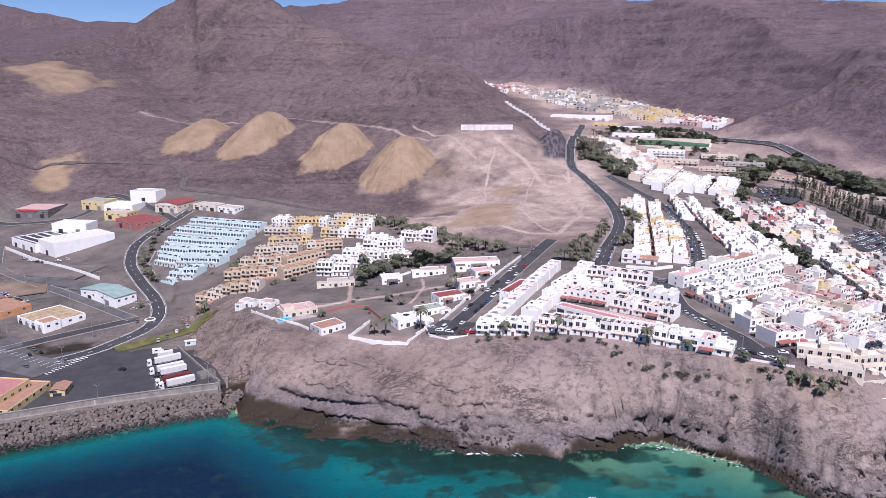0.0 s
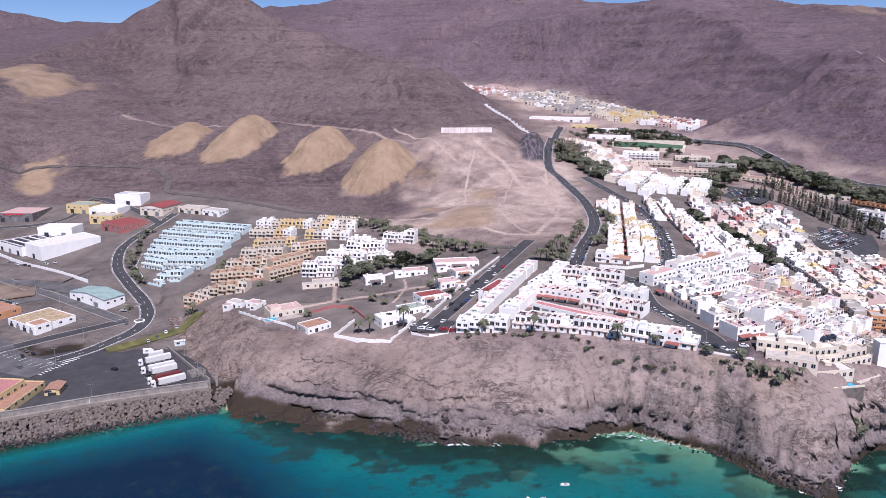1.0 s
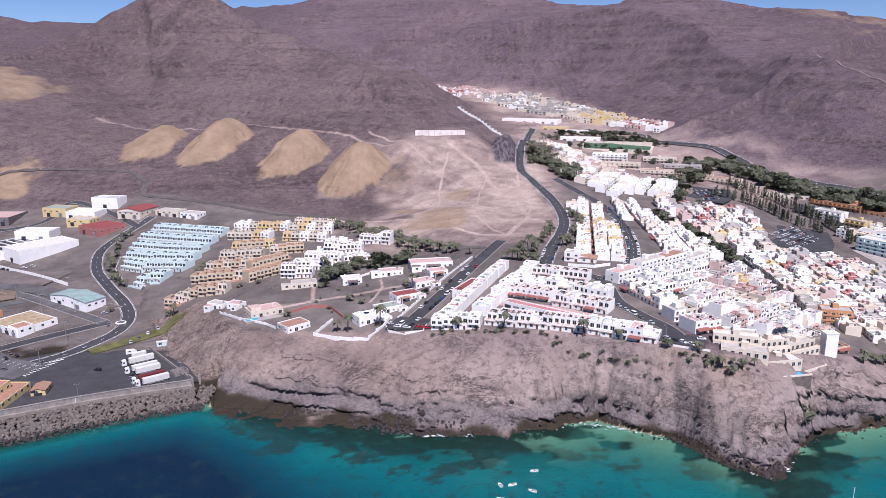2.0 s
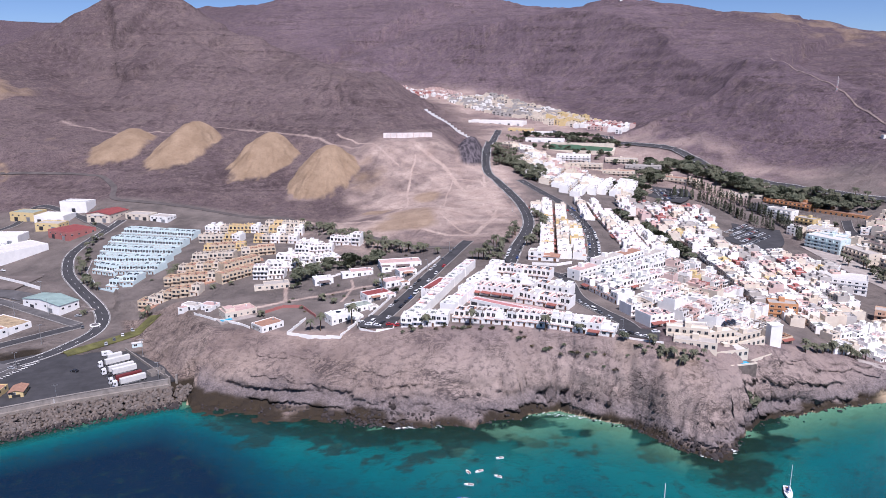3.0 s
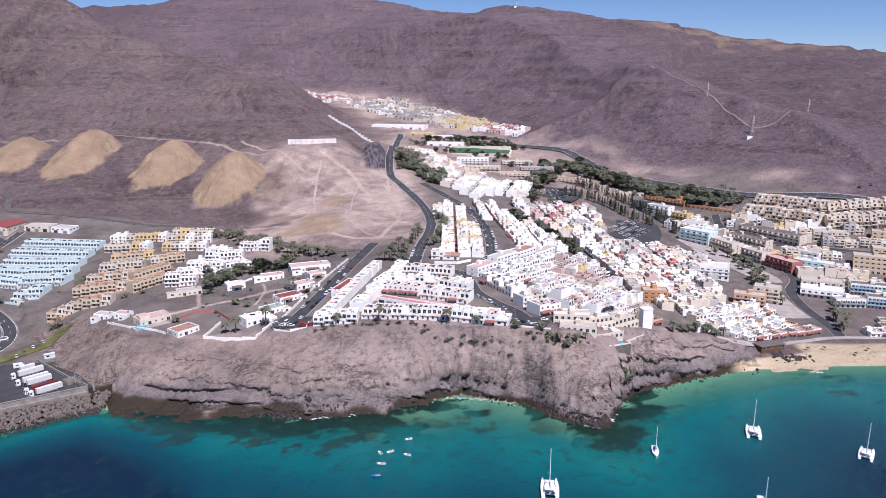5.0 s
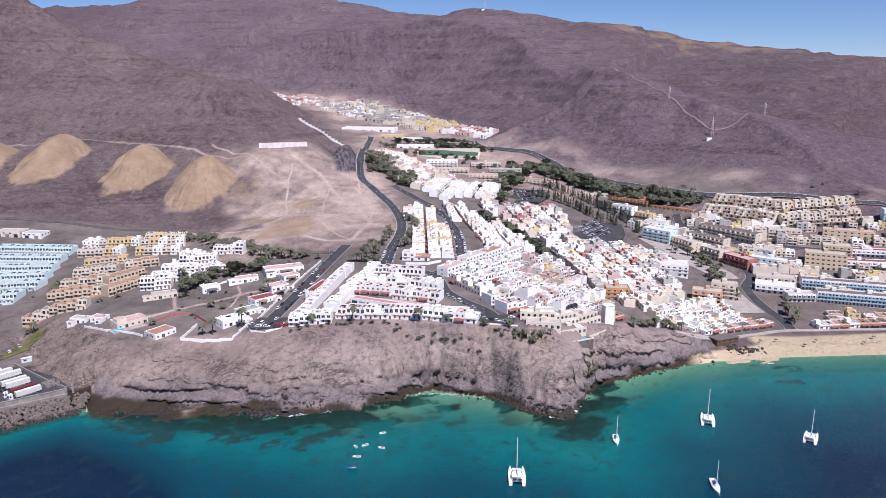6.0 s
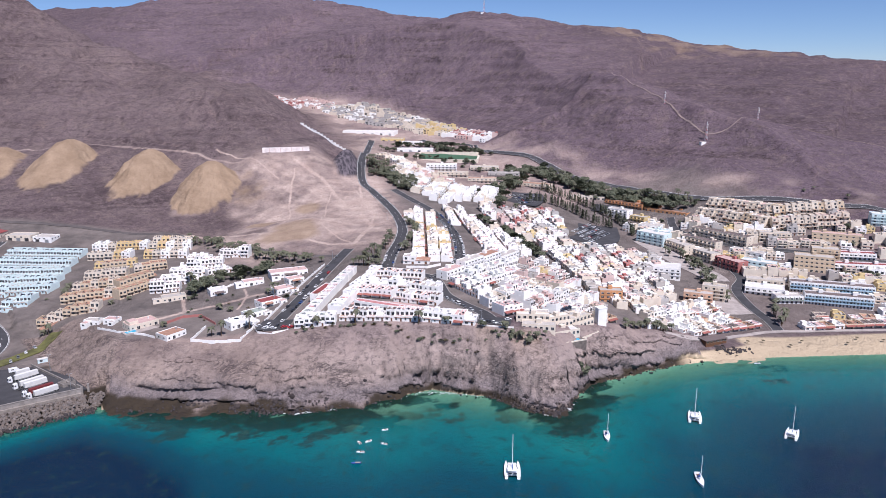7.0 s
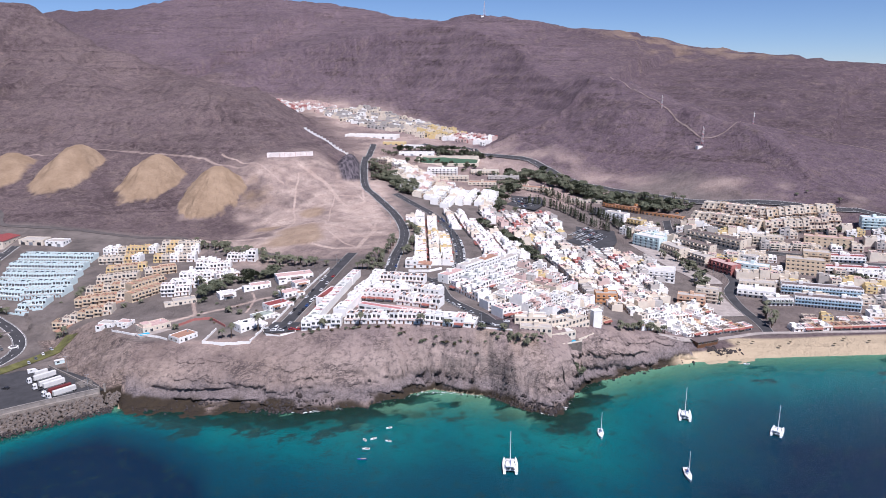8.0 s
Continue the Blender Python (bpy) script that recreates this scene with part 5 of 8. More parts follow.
# cream villas at the back
for x0, y0, x1, y1 in ((-150, 585, -112, 572), (-150, 612, -100, 600), (-100, 566, -62, 560), (-98, 594, -60, 590), (-96, 615, -58, 612)):
    row(x0, y0, x1, y1, ["c2c", "y2c", "c2c", "w2"], "cream villas with chimneys", depth=10, step=7.4, name="villa")
# white bungalow cluster
for x0, y0, x1, y1 in ((-84, 455, -62, 452), (-78, 474, -46, 470), (-72, 494, -40, 490), (-66, 514, -30, 508), (-40, 478, -22, 486), (-34, 530, -8, 520), (-60, 535, -40, 532)):
    row(x0, y0, x1, y1, ["w2", "w2b", "w2k", "w3b", "w1w"], "white holiday houses", depth=9, step=6.2, jitter=1.2, name="holiday_house")
# villas on the cliff
for pts, w_ in (([(-158, 440), (-130, 458), (-100, 470)], 9), ([(-150, 482), (-110, 500), (-84, 508)], 8)):
    road("pavement", pts, w_, "terracotta paved courtyard between tan houses", ROOFS["terracotta"], False, False, "courtyard")
def villa(x, y, turn, w, d, tall, roof, label, wall="white", wing=None, porch=None, terrace=False, chimney=0):
    """A one-storey villa, its front middle at (x, y): main room block, a lower wing, porch, chimneys, windows all round."""
    v = thing("villa", label, "villa", "villas above the cliff", pose(x, y, level(x, y), 0, 0, turn))
    f = Form()
    shell(f, w, 0, d, -4, tall + 0.5, 0.5, 0.25)
    part("wall", f, WALLS[wall], v)
    part("roof", deck(w, 0, d, tall + 0.5, 0.42), ROOFS[roof], v)
    n = max(2, int(w / 3.4))
    for i in range(n):
        part("window", WIN["door" if i % 3 == 1 else "small"], None, v, m=pose(-w / 2 + (i + 0.5) * w / n, 0, 0.15 if i % 3 == 1 else 1.0))
    for side in ("right", "left"):
        for i in range(max(1, int(d / 4))):
            part("window", WIN["small"], None, v, m=pose(w / 2 if side == "right" else -w / 2, (i + 0.5) * d / max(1, int(d / 4)), 1.0, 0, 0, TURN[side]))
    if wing:
        x0, x1, y0, y1, h, col = wing
        g_ = Form()
        g_.box(x0, x1, y0, y1, -4, h)
        part("wing", g_, WALLS[wall], v)
        part("roof", Form().box(x0 + 0.3, x1 - 0.3, y0 + 0.3, y1 - 0.3, h, h + 0.05), ROOFS[col], v)
        part("window", WIN["wide"], None, v, m=pose((x0 + x1) / 2, y0, 0.9))
    if porch:
        x0, x1, out, col = porch
        r = part("porch_roof", Form().faces([(x0, -out, 2.3), (x1, -out, 2.3), (x1, 0.02, 2.9), (x0, 0.02, 2.9), (x0, -out, 2.45), (x1, -out, 2.45), (x1, 0.02, 3.05), (x0, 0.02, 3.05)], [(3, 2, 1, 0), (4, 5, 6, 7), (0, 1, 5, 4), (1, 2, 6, 5), (2, 3, 7, 6), (3, 0, 4, 7)]), ROOFS[col], v)
        for px in (x0 + 0.2, x1 - 0.2):
            part("post", Form().box(px - 0.12, px + 0.12, -out + 0.1, -out + 0.34, -1, 2.32), WALLS[wall], v)
    if terrace:
        part("terrace", Form().box(-w / 2 - 5, w / 2 + 1, -6, -0.05, -4, 0.2), M_PAVING, v)
    for i in range(chimney):
        cx = -w * 0.3 + i * w * 0.45
        part("chimney", Form().box(cx - 0.35, cx + 0.35, d * 0.7, d * 0.7 + 0.7, tall, tall + 1.7).box(cx - 0.5, cx + 0.5, d * 0.7 - 0.15, d * 0.7 + 0.85, tall + 1.7, tall + 1.85), WALLS[wall], v)
    part("water_tank", Form().tube((w * 0.3, d * 0.6, tall + 0.1), (w * 0.3, d * 0.6, tall + 1.3), 0.55, 0.55, 12), M_FRAME if chimney else M_METAL, v)
    for i in range(3):
        OCCUPIED.append((x, y + i * d / 2, max(w, d) * 0.5))
    return v


villa(-118, 408, -27, 12, 7, 3.2, "pale", "low white villa with pale flat roof on the dark slope", wing=(-5, -0.5, -4.5, 0.3, 2.8, "pinkish"))
villa(-105, 401, -27, 10, 7, 3.0, "pinkish", "low white villa with faded pink roof", wing=(1, 5, -3.5, 0.3, 2.8, "pale"))
villa(-80, 381, 30, 20, 12, 3.4, "pinkish", "cream villa with pale pink roof and pool terrace", "cream", wing=(-9, -3, 2, 9, 5.6, "pinkish"), terrace=True, chimney=1)
villa(-58, 357, 40, 15, 11, 3.2, "terracotta", "white villa with orange-red flat roof above the cliff", wing=(-7.5, -2, 3, 11.5, 3.0, "pinkish"))
villa(-17, 358, 28, 15, 10, 4.2, "white", "white villa with round roof light above a walled garden", wing=(6, 12, -3, 4, 3.0, "white"), chimney=1)
villa(-6, 371, 28, 15, 9, 3.2, "green", "white villa with grey-green roof beside the avenue", wing=(4, 10, -3, 3, 2.8, "pale"))
villa(5, 388, 28, 17, 10, 3.4, "red", "white villa with bright red roof beside the avenue", wing=(5, 10, -4, 2, 3.0, "pinkish"), porch=(-6, 0, 2.5, "terracotta"))
villa(16, 409, 25, 14, 10, 3.4, "pinkish", "white villa with pink roof beside the avenue", wing=(3, 9, -4, 1, 3.0, "terracotta"))
villa(26, 430, 20, 13, 9, 3.2, "pinkish", "white villa with pink roof among shrubs", porch=(-4, 3, 2.5, "terracotta"))
villa(22, 450, 8, 30, 12, 4.0, "pinkish", "long white villa with pink roof below the palms", wing=(-15, -8, -5, 1, 3.0, "dark"), porch=(-4, 6, 3, "dark"))
villa(-32, 430, 15, 13, 10, 3.6, "white", "white villa with dark-roofed porch on dirt ground", porch=(-3.5, 3.5, 3.5, "dark"), chimney=1)
villa(-6, 441, 12, 16, 9, 3.2, "pinkish", "white villa with pink roof and long wing", wing=(-14, -7.5, 0.5, 7, 2.8, "white"))
villa(-64, 430, 12, 17, 9, 3.2, "pale", "low cream villa half hidden by shrubs", "cream", wing=(-15, -8, 1, 6, 2.6, "pale"))
round_light = thing("roof_light", "round dark roof light on a white villa", "roof light", m=pose(-20, 363, level(-17, 358) + 4.3, 0, 0, 28))
part("ring", Form().tube((0, 0, -0.1), (0, 0, 0.5), 2.6, 2.5, 20), WALLS["white"], round_light)
part("glazing", Form().tube((0, 0, 0.5), (0, 0, 0.62), 1.9, 1.7, 20), M_PANE, round_light)

# the white town behind the cliff
row(64, 434, 17, 344, ["av1", "av2", "av3", "av2", "av4", "av1"], "white terraced houses beside the avenue", depth=10)
row(84, 424, 40, 350, ["w2g", "w2r", "w2w", "w2b"], "white terraced houses behind the avenue", depth=9, into="old_town_houses")
row(16, 335, 42, 328, ["av4", "w2b", "av2"], "white houses on the cliff edge", n=4, depth=10)
row(45, 333, 100, 303, ["w2k", "w2w", "w2t", "w2d", "w2r", "w2a", "w1w"], "white houses on the cliff edge", depth=11, step=6.0)
row(100, 302, 124, 288, ["w2w", "w2b", "w2a", "w1w"], "white houses on the cliff edge", depth=12, step=6.2)
row(62, 376, 86, 358, ["w2a", "w2", "w1w", "w2a"], "white shops with red awnings", depth=11, step=7)
row(86, 352, 112, 332, ["w2a", "w2t", "w2", "w2d"], "white shops with red awnings", depth=11, step=7)
row(70, 392, 100, 372, ["w1w", "w2", "w1w", "w2b"], "white flat-roofed houses", depth=12, step=8)
row(78, 410, 114, 386, ["w2t", "w2a", "w2", "w2t"], "white flat-roofed houses", depth=11, step=6.5)
row(100, 365, 118, 352, ["w2", "w2t"], "white flat-roofed houses", depth=11, step=7)
for i, (a, b_) in enumerate(((0.0, 0.22), (0.225, 0.47), (0.475, 0.72), (0.725, 1.0))):
    apartments(134 + 84 * a, 384 + 62 * a, 134 + 84 * b_, 384 + 62 * b_, (10, 9, 10.5, 9)[i], (2, 3, 3, 2)[i], "white", "white terrace with rows of dark narrow windows", bays=(5, 6, 6, 6)[i], roof=("pinkish", "pale", "terracotta", "pale")[i], bal=0.25, name="terrace_block")
row(150, 378, 222, 428, ["w2", "w2g", "w2w", "w2r", "w2"], "white terraced houses", depth=9, step=6.4, into="old_town_houses")
row(133, 372, 143, 338, ["w2a", "w2t", "w2", "w2a"], "houses along the town street", n=5, depth=12)
row(150, 358, 200, 392, ["w2", "w2r", "w2g", "w2w", "w2a"], "white terraced houses", depth=10, step=6.6, into="old_town_houses")
row(144, 318, 158, 322, ["c2", "w2"], "houses along the town street", n=2, depth=11)
row(162, 332, 205, 362, ["w2w", "w2", "w2r", "w3b", "c2"], "white terraced houses", depth=11, step=6.8, into="old_town_houses")
row(148, 300, 164, 306, ["w2a", "c2"], "houses along the town street", n=2, depth=12)
quarter([(168, 300), (205, 300), (236, 330), (242, 400), (232, 440), (200, 410), (165, 350)], 38, ["w2", "w3", "c3", "w2b", "c2", "p2", "g2", "y2", "w3b", "w2d", "p3", "r2", "w2r", "w2w"], "town houses", seed=3)
quarter([(160, 632), (184, 640), (184, 590), (166, 480), (148, 425), (116, 432), (136, 520), (150, 590)], 76, ["w2", "w2t", "w2k", "c2", "w1", "w2a", "w2g", "y2"], "houses between the two roads", depth=10, street=2.6, seed=4, into="old_town_houses")
row(112, 436, 132, 428, ["w1p", "w2"], "white houses with red roofs", n=2, depth=10)
quarter([(196, 650), (226, 640), (236, 560), (238, 470), (196, 440), (190, 500), (200, 580)], 82, ["w2", "w2t", "w2k", "w2a", "w2r", "w2w", "c2", "w1"], "town houses east of the street", depth=10, street=3.0, seed=5, into="old_town_houses")
quarter([(252, 655), (352, 650), (325, 590), (330, 530), (372, 480), (356, 430), (326, 372), (262, 322), (250, 360), (250, 445)], 84, ["w2", "w3", "w2k", "c2", "p2", "g2", "w2g", "w3b", "w2r", "w2b", "w2w", "w1", "r2", "w3r", "w2t", "c3", "g3", "w2b", "w2", "p2", "c2", "w1w", "w2g", "g2", "c2", "p3", "y2", "c3", "g3", "p2", "r2", "w2t", "w2w", "w2"], "old town houses", depth=9.5, street=4.2, step=7.6, skip=0.1, seed=6, into="old_town_houses")
quarter([(205, 318), (228, 300), (258, 318), (330, 372), (352, 372), (368, 330), (300, 306), (262, 302)], 20, ["w2", "w1w", "w1w", "c2", "rs2", "w2b", "w2w", "rs3", "w1"], "houses above the beach", depth=9, street=5, seed=7, into="old_town_houses")
row(292, 297, 332, 309, ["rs", "rs2", "w1w", "rs3"], "beach front restaurants", depth=9, step=8)
row(334, 310, 364, 314, ["rs", "rs2", "w1w", "rs3"], "beach front restaurants", depth=9, step=8)
row(392, 300, 470, 286, ["rs", "rs2", "w1w", "rs3"], "beach front restaurants", depth=10, step=8)
row(472, 286, 560, 268, ["rs", "rs2", "w1w", "rs3"], "beach front restaurants", depth=10, step=8)
quarter([(176, 822), (196, 850), (236, 866), (268, 735), (240, 690), (214, 668), (202, 700), (182, 760)], 62, ["w2", "w2b", "c2", "w3", "c2", "w2b", "w2k", "p2"], "white blocks on the valley road", depth=11, street=4, step=8, seed=8, skip=0.0, into="old_town_houses")

quarter([(182, 915), (206, 928), (236, 880), (250, 820), (236, 790), (212, 834)], -66, ["c2", "w2b", "c3", "w2", "c2"], "cream blocks on the valley road", depth=11, street=3, step=8, seed=31, skip=0.0, into="old_town_houses")
quarter([(244, 700), (262, 745), (300, 760), (300, 720), (270, 672)], 62, ["w2", "w2b", "w3", "c2"], "white blocks in the valley", depth=11, street=4, step=8, seed=32, skip=0.05, into="old_town_houses")
hall((58, 351), (96, 317), (99, 321), 4.0, WALLS["white"], ROOFS["coral"], "long low white garage row with coral-pink roof", name="garage_row", doors=9)
hall((36, 374), (50, 398), (47, 400), 5.2, WALLS["white"], ROOFS["red"], "white row house with red roof terrace", name="garage_row", doors=4)
# more of the valley's blocks
apartments(246, 868, 286, 852, 13, 3, "white", "white apartment block beside the sports ground", bays=8, roof="white")
apartments(254, 838, 292, 820, 12, 2, "cream", "cream apartment block beside the sports ground", bays=7, roof="pale")
apartments(286, 800, 322, 786, 12, 2, "cream", "long tan public building among palms", bays=7, roof="terracotta")
# hotels and apartment blocks
for x0, y0, x1, y1, roof_, n in ((152, 279, 171, 270, "pale", 1), (171, 271, 190, 274, "white", 1), (190, 275, 209, 284, "pale", 1), (152, 288, 172, 280, "white", 2), (172, 281, 190, 284, "white", 2), (190, 285, 210, 293, "pale", 2)):
    apartments(x0, y0, x1, y1, 8.5, n, "cream", "low cream hotel wing with sun terraces above the cliff", bays=6, step=3.2, roof=roof_, name="hotel_wing", sink=0.8, high=2.7, bal=2.0)
apartments(158, 298, 176, 291, 9, 1, "white", "white hotel wing with roof terraces", bays=5, step=2.6, roof="pale", name="hotel_wing")
apartments(178, 295, 204, 304, 9, 1, "cream", "cream hotel wing with dark solar panels on the roof", bays=6, step=2.6, roof="dark", name="hotel_wing")
for i in range(7):
    panel = thing("solar_panel", "dark tilted solar panel row on the hotel roof", "solar panel", "hotel solar panels", pose(181 + i * 3.1, 299 + i * 1.07, level(191, 304) + 3.9, 0, 0, 19))
    part("glass", Form().faces([(-1.2, 0, 0), (1.2, 0, 0), (1.2, 3.2, 1.1), (-1.2, 3.2, 1.1), (-1.2, 0, 0.1), (1.2, 0, 0.1), (1.2, 3.2, 1.2), (-1.2, 3.2, 1.2)], [(3, 2, 1, 0), (4, 5, 6, 7), (0, 1, 5, 4), (1, 2, 6, 5), (2, 3, 7, 6), (3, 0, 4, 7)]), M_SOLAR, panel)
    part("stand", Form().box(-1.1, 1.1, 2.9, 3.0, -0.8, 1.05).box(-1.1, 1.1, 0.05, 0.12, -0.8, 0.02), M_METAL, panel)
M_GLASSRAIL = plain("blue_glass_balcony", (0.40, 0.55, 0.64), 0.2, vary=0.08)
apartments(443, 375, 497, 338, 11, 3, "white", "white seaside hotel with blue glass balconies", bays=24, roof="dark", rail=M_GLASSRAIL, high=2.9, name="hotel")
apartments(434, 348, 476, 319, 11, 3, "white", "white seaside hotel with blue glass balconies", bays=20, roof="dark", rail=M_GLASSRAIL, high=2.9, name="hotel")
apartments(411, 354, 432, 347, 10, 2, "white", "low pale hotel reception with green balconies", bays=6, roof="pale", rail=ROOFS["green"])
apartments(402, 382, 426, 362, 16, 2, "white", "white shopping arcade on the bend", bays=7, roof="white")
apartments(416, 398, 442, 380, 12, 2, "cream", "cream shopping arcade behind the bend", bays=6, roof="pale")
apartments(446, 398, 470, 386, 10, 1, "white", "low white hall beside the hotel", bays=5, roof="dark")
apartments(480, 413, 506, 391, 24, 4, "sand", "sand-coloured hotel with stepped terraces", bays=8, step=3.4, roof="pale", name="hotel")
apartments(509, 424, 528, 409, 14, 4, "sand", "peach hotel wing with plain end wall", bays=4, name="hotel")
apartments(531, 418, 563, 401, 10, 2, "white", "long white hotel wing with red tiled roof", bays=9, roof="red")
apartments(512, 399, 557, 376, 10, 2, "white", "long white hotel wing with red tiled roof", bays=12, roof="red")
apartments(559, 375, 604, 352, 10, 2, "white", "long white hotel wing with red tiled roof", bays=12, roof="red")
for x0, y0, x1, y1, deep, joined in ((484, 577, 522, 509, 22, ""), (508, 590, 548, 524, 22, "old_town_houses"), (528, 499, 593, 463, 20, ""), (541, 524, 608, 486, 22, "old_town_houses")):
    row(x0, y0, x1, y1, ["st", "st2", "st3", "st"], "stepped flats below the slope", depth=deep, step=6.4, jitter=2.0, name="stepped_flats", into=joined)
apartments(500, 486, 526, 470, 10, 3, "cream", "cream apartment block with deep balconies", bays=6)
apartments(540, 458, 574, 428, 16, 3, "sand", "tan apartment block with curved roof terraces", bays=8, step=2.6, roof="pinkish")
apartments(606, 452, 650, 424, 12, 4, "blue", "pale blue apartment block beside the slope", bays=8, roof="white")
apartments(610, 410, 660, 384, 12, 4, "white", "white hotel block with stacked balconies", bays=9)
apartments(395, 548, 409, 519, 16, 4, "blue", "pale blue apartment block with plain end wall", bays=5, roof="white")
apartments(412, 556, 428, 540, 14, 3, "blue", "pale blue and white block behind the square", bays=4, roof="white")
apartments(416, 580, 432, 562, 14, 3, "white", "white apartment block behind the square", bays=5)
apartments(412, 522, 414, 489, 13, 3, "cream", "cream apartment block on the square", bays=7)
apartments(436, 530, 448, 486, 11, 3, "cream", "cream apartment block with dark roof", bays=9, roof="dark")
apartments(460, 545, 482, 482, 12, 3, "cream", "long cream apartment block with dark roof", bays=12, roof="dark")
apartments(419, 482, 423, 458, 13, 3, "cream", "cream apartment block on the square", bays=5, roof="pale")
apartments(424, 454, 429, 426, 13, 3, "red", "dark red apartment block on the square", bays=6, roof="pinkish")
apartments(436, 434, 454, 410, 16, 3, "blue", "blue and white shopping centre with terraces", bays=6, step=2.5, roof="white")
apartments(456, 476, 470, 444, 12, 2, "white", "white shopping centre with roof terrace", bays=6, step=2.0)
apartments(334, 372, 352, 358, 10, 3, "peach", "peach apartment house with ribbon balconies", bays=4)
apartments(356, 378, 370, 366, 10, 4, "cream", "cream apartment house with ribbon balconies", bays=3)
apartments(246, 352, 262, 346, 10, 3, "orange", "orange three-storey corner house with flat roof", bays=4, bal=0.4)
apartments(335, 437, 362, 418, 20, 3, "white", "white three-storey block with roof terraces", bays=7, roof="white", bal=0.5)
apartments(342, 478, 364, 456, 11, 2, "white", "white apartment row beside the square", bays=6)
apartments(416, 652, 428, 626, 12, 3, "white", "white office building beside the car park", bays=5)
apartments(430, 622, 438, 604, 12, 2, "yellow", "yellow office building beside the car park", bays=4)
apartments(434, 690, 458, 642, 16, 2, "orange", "brick-orange school building with red roof", bays=11, roof="terracotta")
apartments(460, 640, 486, 592, 16, 1, "orange", "long low orange school wing", bays=10, roof="terracotta")
apartments(352, 790, 384, 752, 14, 2, "cream", "long cream public building among palms", bays=9, roof="terracotta")
apartments(400, 722, 440, 702, 12, 1, "cream", "low pale college building among trees", bays=9)
apartments(312, 868, 352, 856, 16, 2, "cream", "tan sports hall in the valley", bays=8)
apartments(330, 842, 372, 826, 14, 2, "grey", "low grey hall beside the sports pitch", bays=6)
put(KINDS["y2"], 429, 306, -30, 1.3, 1.0, 1.0, "houses behind the beach", name="house")
OCCUPIED.append((431, 311, 7))

oval = thing("oval_hall", "white oval hall with dark curved roof", "hall", m=pose(198, 318, level(198, 318), 0, 0, -14))
ring = [(15 * math.cos(k * math.pi / 18), 6.5 * math.sin(k * math.pi / 18)) for k in range(36)]
part("wall", Form().prism(ring, -3, 4.2), WALLS["white"], oval)
part("roof", Form().loft([[(x * q, y * q, z) for x, y in ring] for q, z in ((0.93, 4.2), (0.92, 4.5), (0.6, 5.1), (0.15, 5.4))]), ROOFS["dark"], oval)
part("ridge", Form().box(-13.5, 13.5, -0.5, 0.5, 4.3, 5.6), WALLS["white"], oval)
OCCUPIED.append((190, 320, 8))
OCCUPIED.append((206, 316, 8))

quarter([(436, 596), (470, 592), (600, 484), (668, 410), (650, 350), (560, 290), (480, 300), (440, 380), (428, 460)], -32, ["c2", "c3", "w2w", "g3", "c2", "w2", "y2"], "houses among the hotels", depth=11, street=8, step=8.5, seed=9, skip=0.3, into="old_town_houses")
quarter([(400, 590), (436, 600), (480, 560), (470, 545), (446, 540)], -60, ["w2", "w3", "c3", "c2"], "houses behind the square", depth=11, street=6, step=8, seed=10, into="old_town_houses")
quarter([(390, 306), (420, 326), (480, 300), (560, 280), (560, 272), (470, 290)], -24, ["rs", "w1", "rs2", "w1w", "rs3"], "low houses behind the beach", depth=9, street=3, step=8, seed=11, into="old_town_houses")
bulk_done("old_town_houses", "dense white, pink and cream old town houses", "houses")

# ---- the upper town in the valley ----
def far_house(key, wall, roof, storeys, label):
    ho = thing("house", label, "house")
    w, d, h = 8.0, 9.0, 3.0 * storeys + 0.6
    f = Form()
    shell(f, w, 0, d, -5, h, 0.6)
    part("wall", f, WALLS[wall], ho)
    part("roof", deck(w, 0, d, h, 0.6), ROOFS[roof], ho)
    for k in range(storeys):
        for x in (-2, 2):
            part("window", WIN["door" if x < 0 else "wide"], None, ho, m=pose(x, 0, 3.0 * k + 0.7))
    part("stair_tower", Form().box(0.5, 3.2, 4.5, 8, h - 0.7, h + 1.8), WALLS[wall], ho)
    ho.matrix_basis = PARK
    ho["size"] = (w, d)
    KINDS[key] = proto(ho)


far_house("fw", "white", "white", 2, "small white terraced house in the upper town")
far_house("fc", "cream", "pale", 2, "small cream terraced house in the upper town")
far_house("fp", "pink", "pinkish", 2, "small pink terraced house in the upper town")
far_house("fy", "yellow", "pale", 3, "yellow apartment house in the upper town")
far_house("fr", "red", "pinkish", 2, "small red terraced house in the upper town")
far_house("fg", "grey", "dark", 2, "small grey terraced house in the upper town")
quarter([(195, 1620), (300, 1640), (350, 1460), (388, 1290), (305, 1245), (228, 1340), (178, 1490)], -32, ["fc", "fg", "fw", "fg", "fc"], "", depth=9, street=9, step=14, seed=21, skip=0.25, into="upper_town_houses")
quarter([(300, 1245), (385, 1290), (405, 1190), (345, 1140)], -32, ["fy", "fc", "fc"], "", depth=11, street=6, step=9, seed=22, skip=0.0, into="upper_town_houses")
quarter([(345, 1135), (402, 1185), (442, 1100), (400, 1045)], -32, ["fr", "fw", "fp", "fw"], "", depth=11, street=6, step=9, seed=23, skip=0.0, into="upper_town_houses")
quarter([(50, 1830), (112, 1770), (152, 1570), (116, 1530), (84, 1640)], -32, ["fp", "fr", "fw", "fp"], "", depth=10, street=8, step=9, seed=24, into="upper_town_houses")
quarter([(122, 1730), (232, 1690), (218, 1565), (160, 1560)], -32, ["fp", "fw", "fp"], "", depth=10, street=8, step=9, seed=25, into="upper_town_houses")
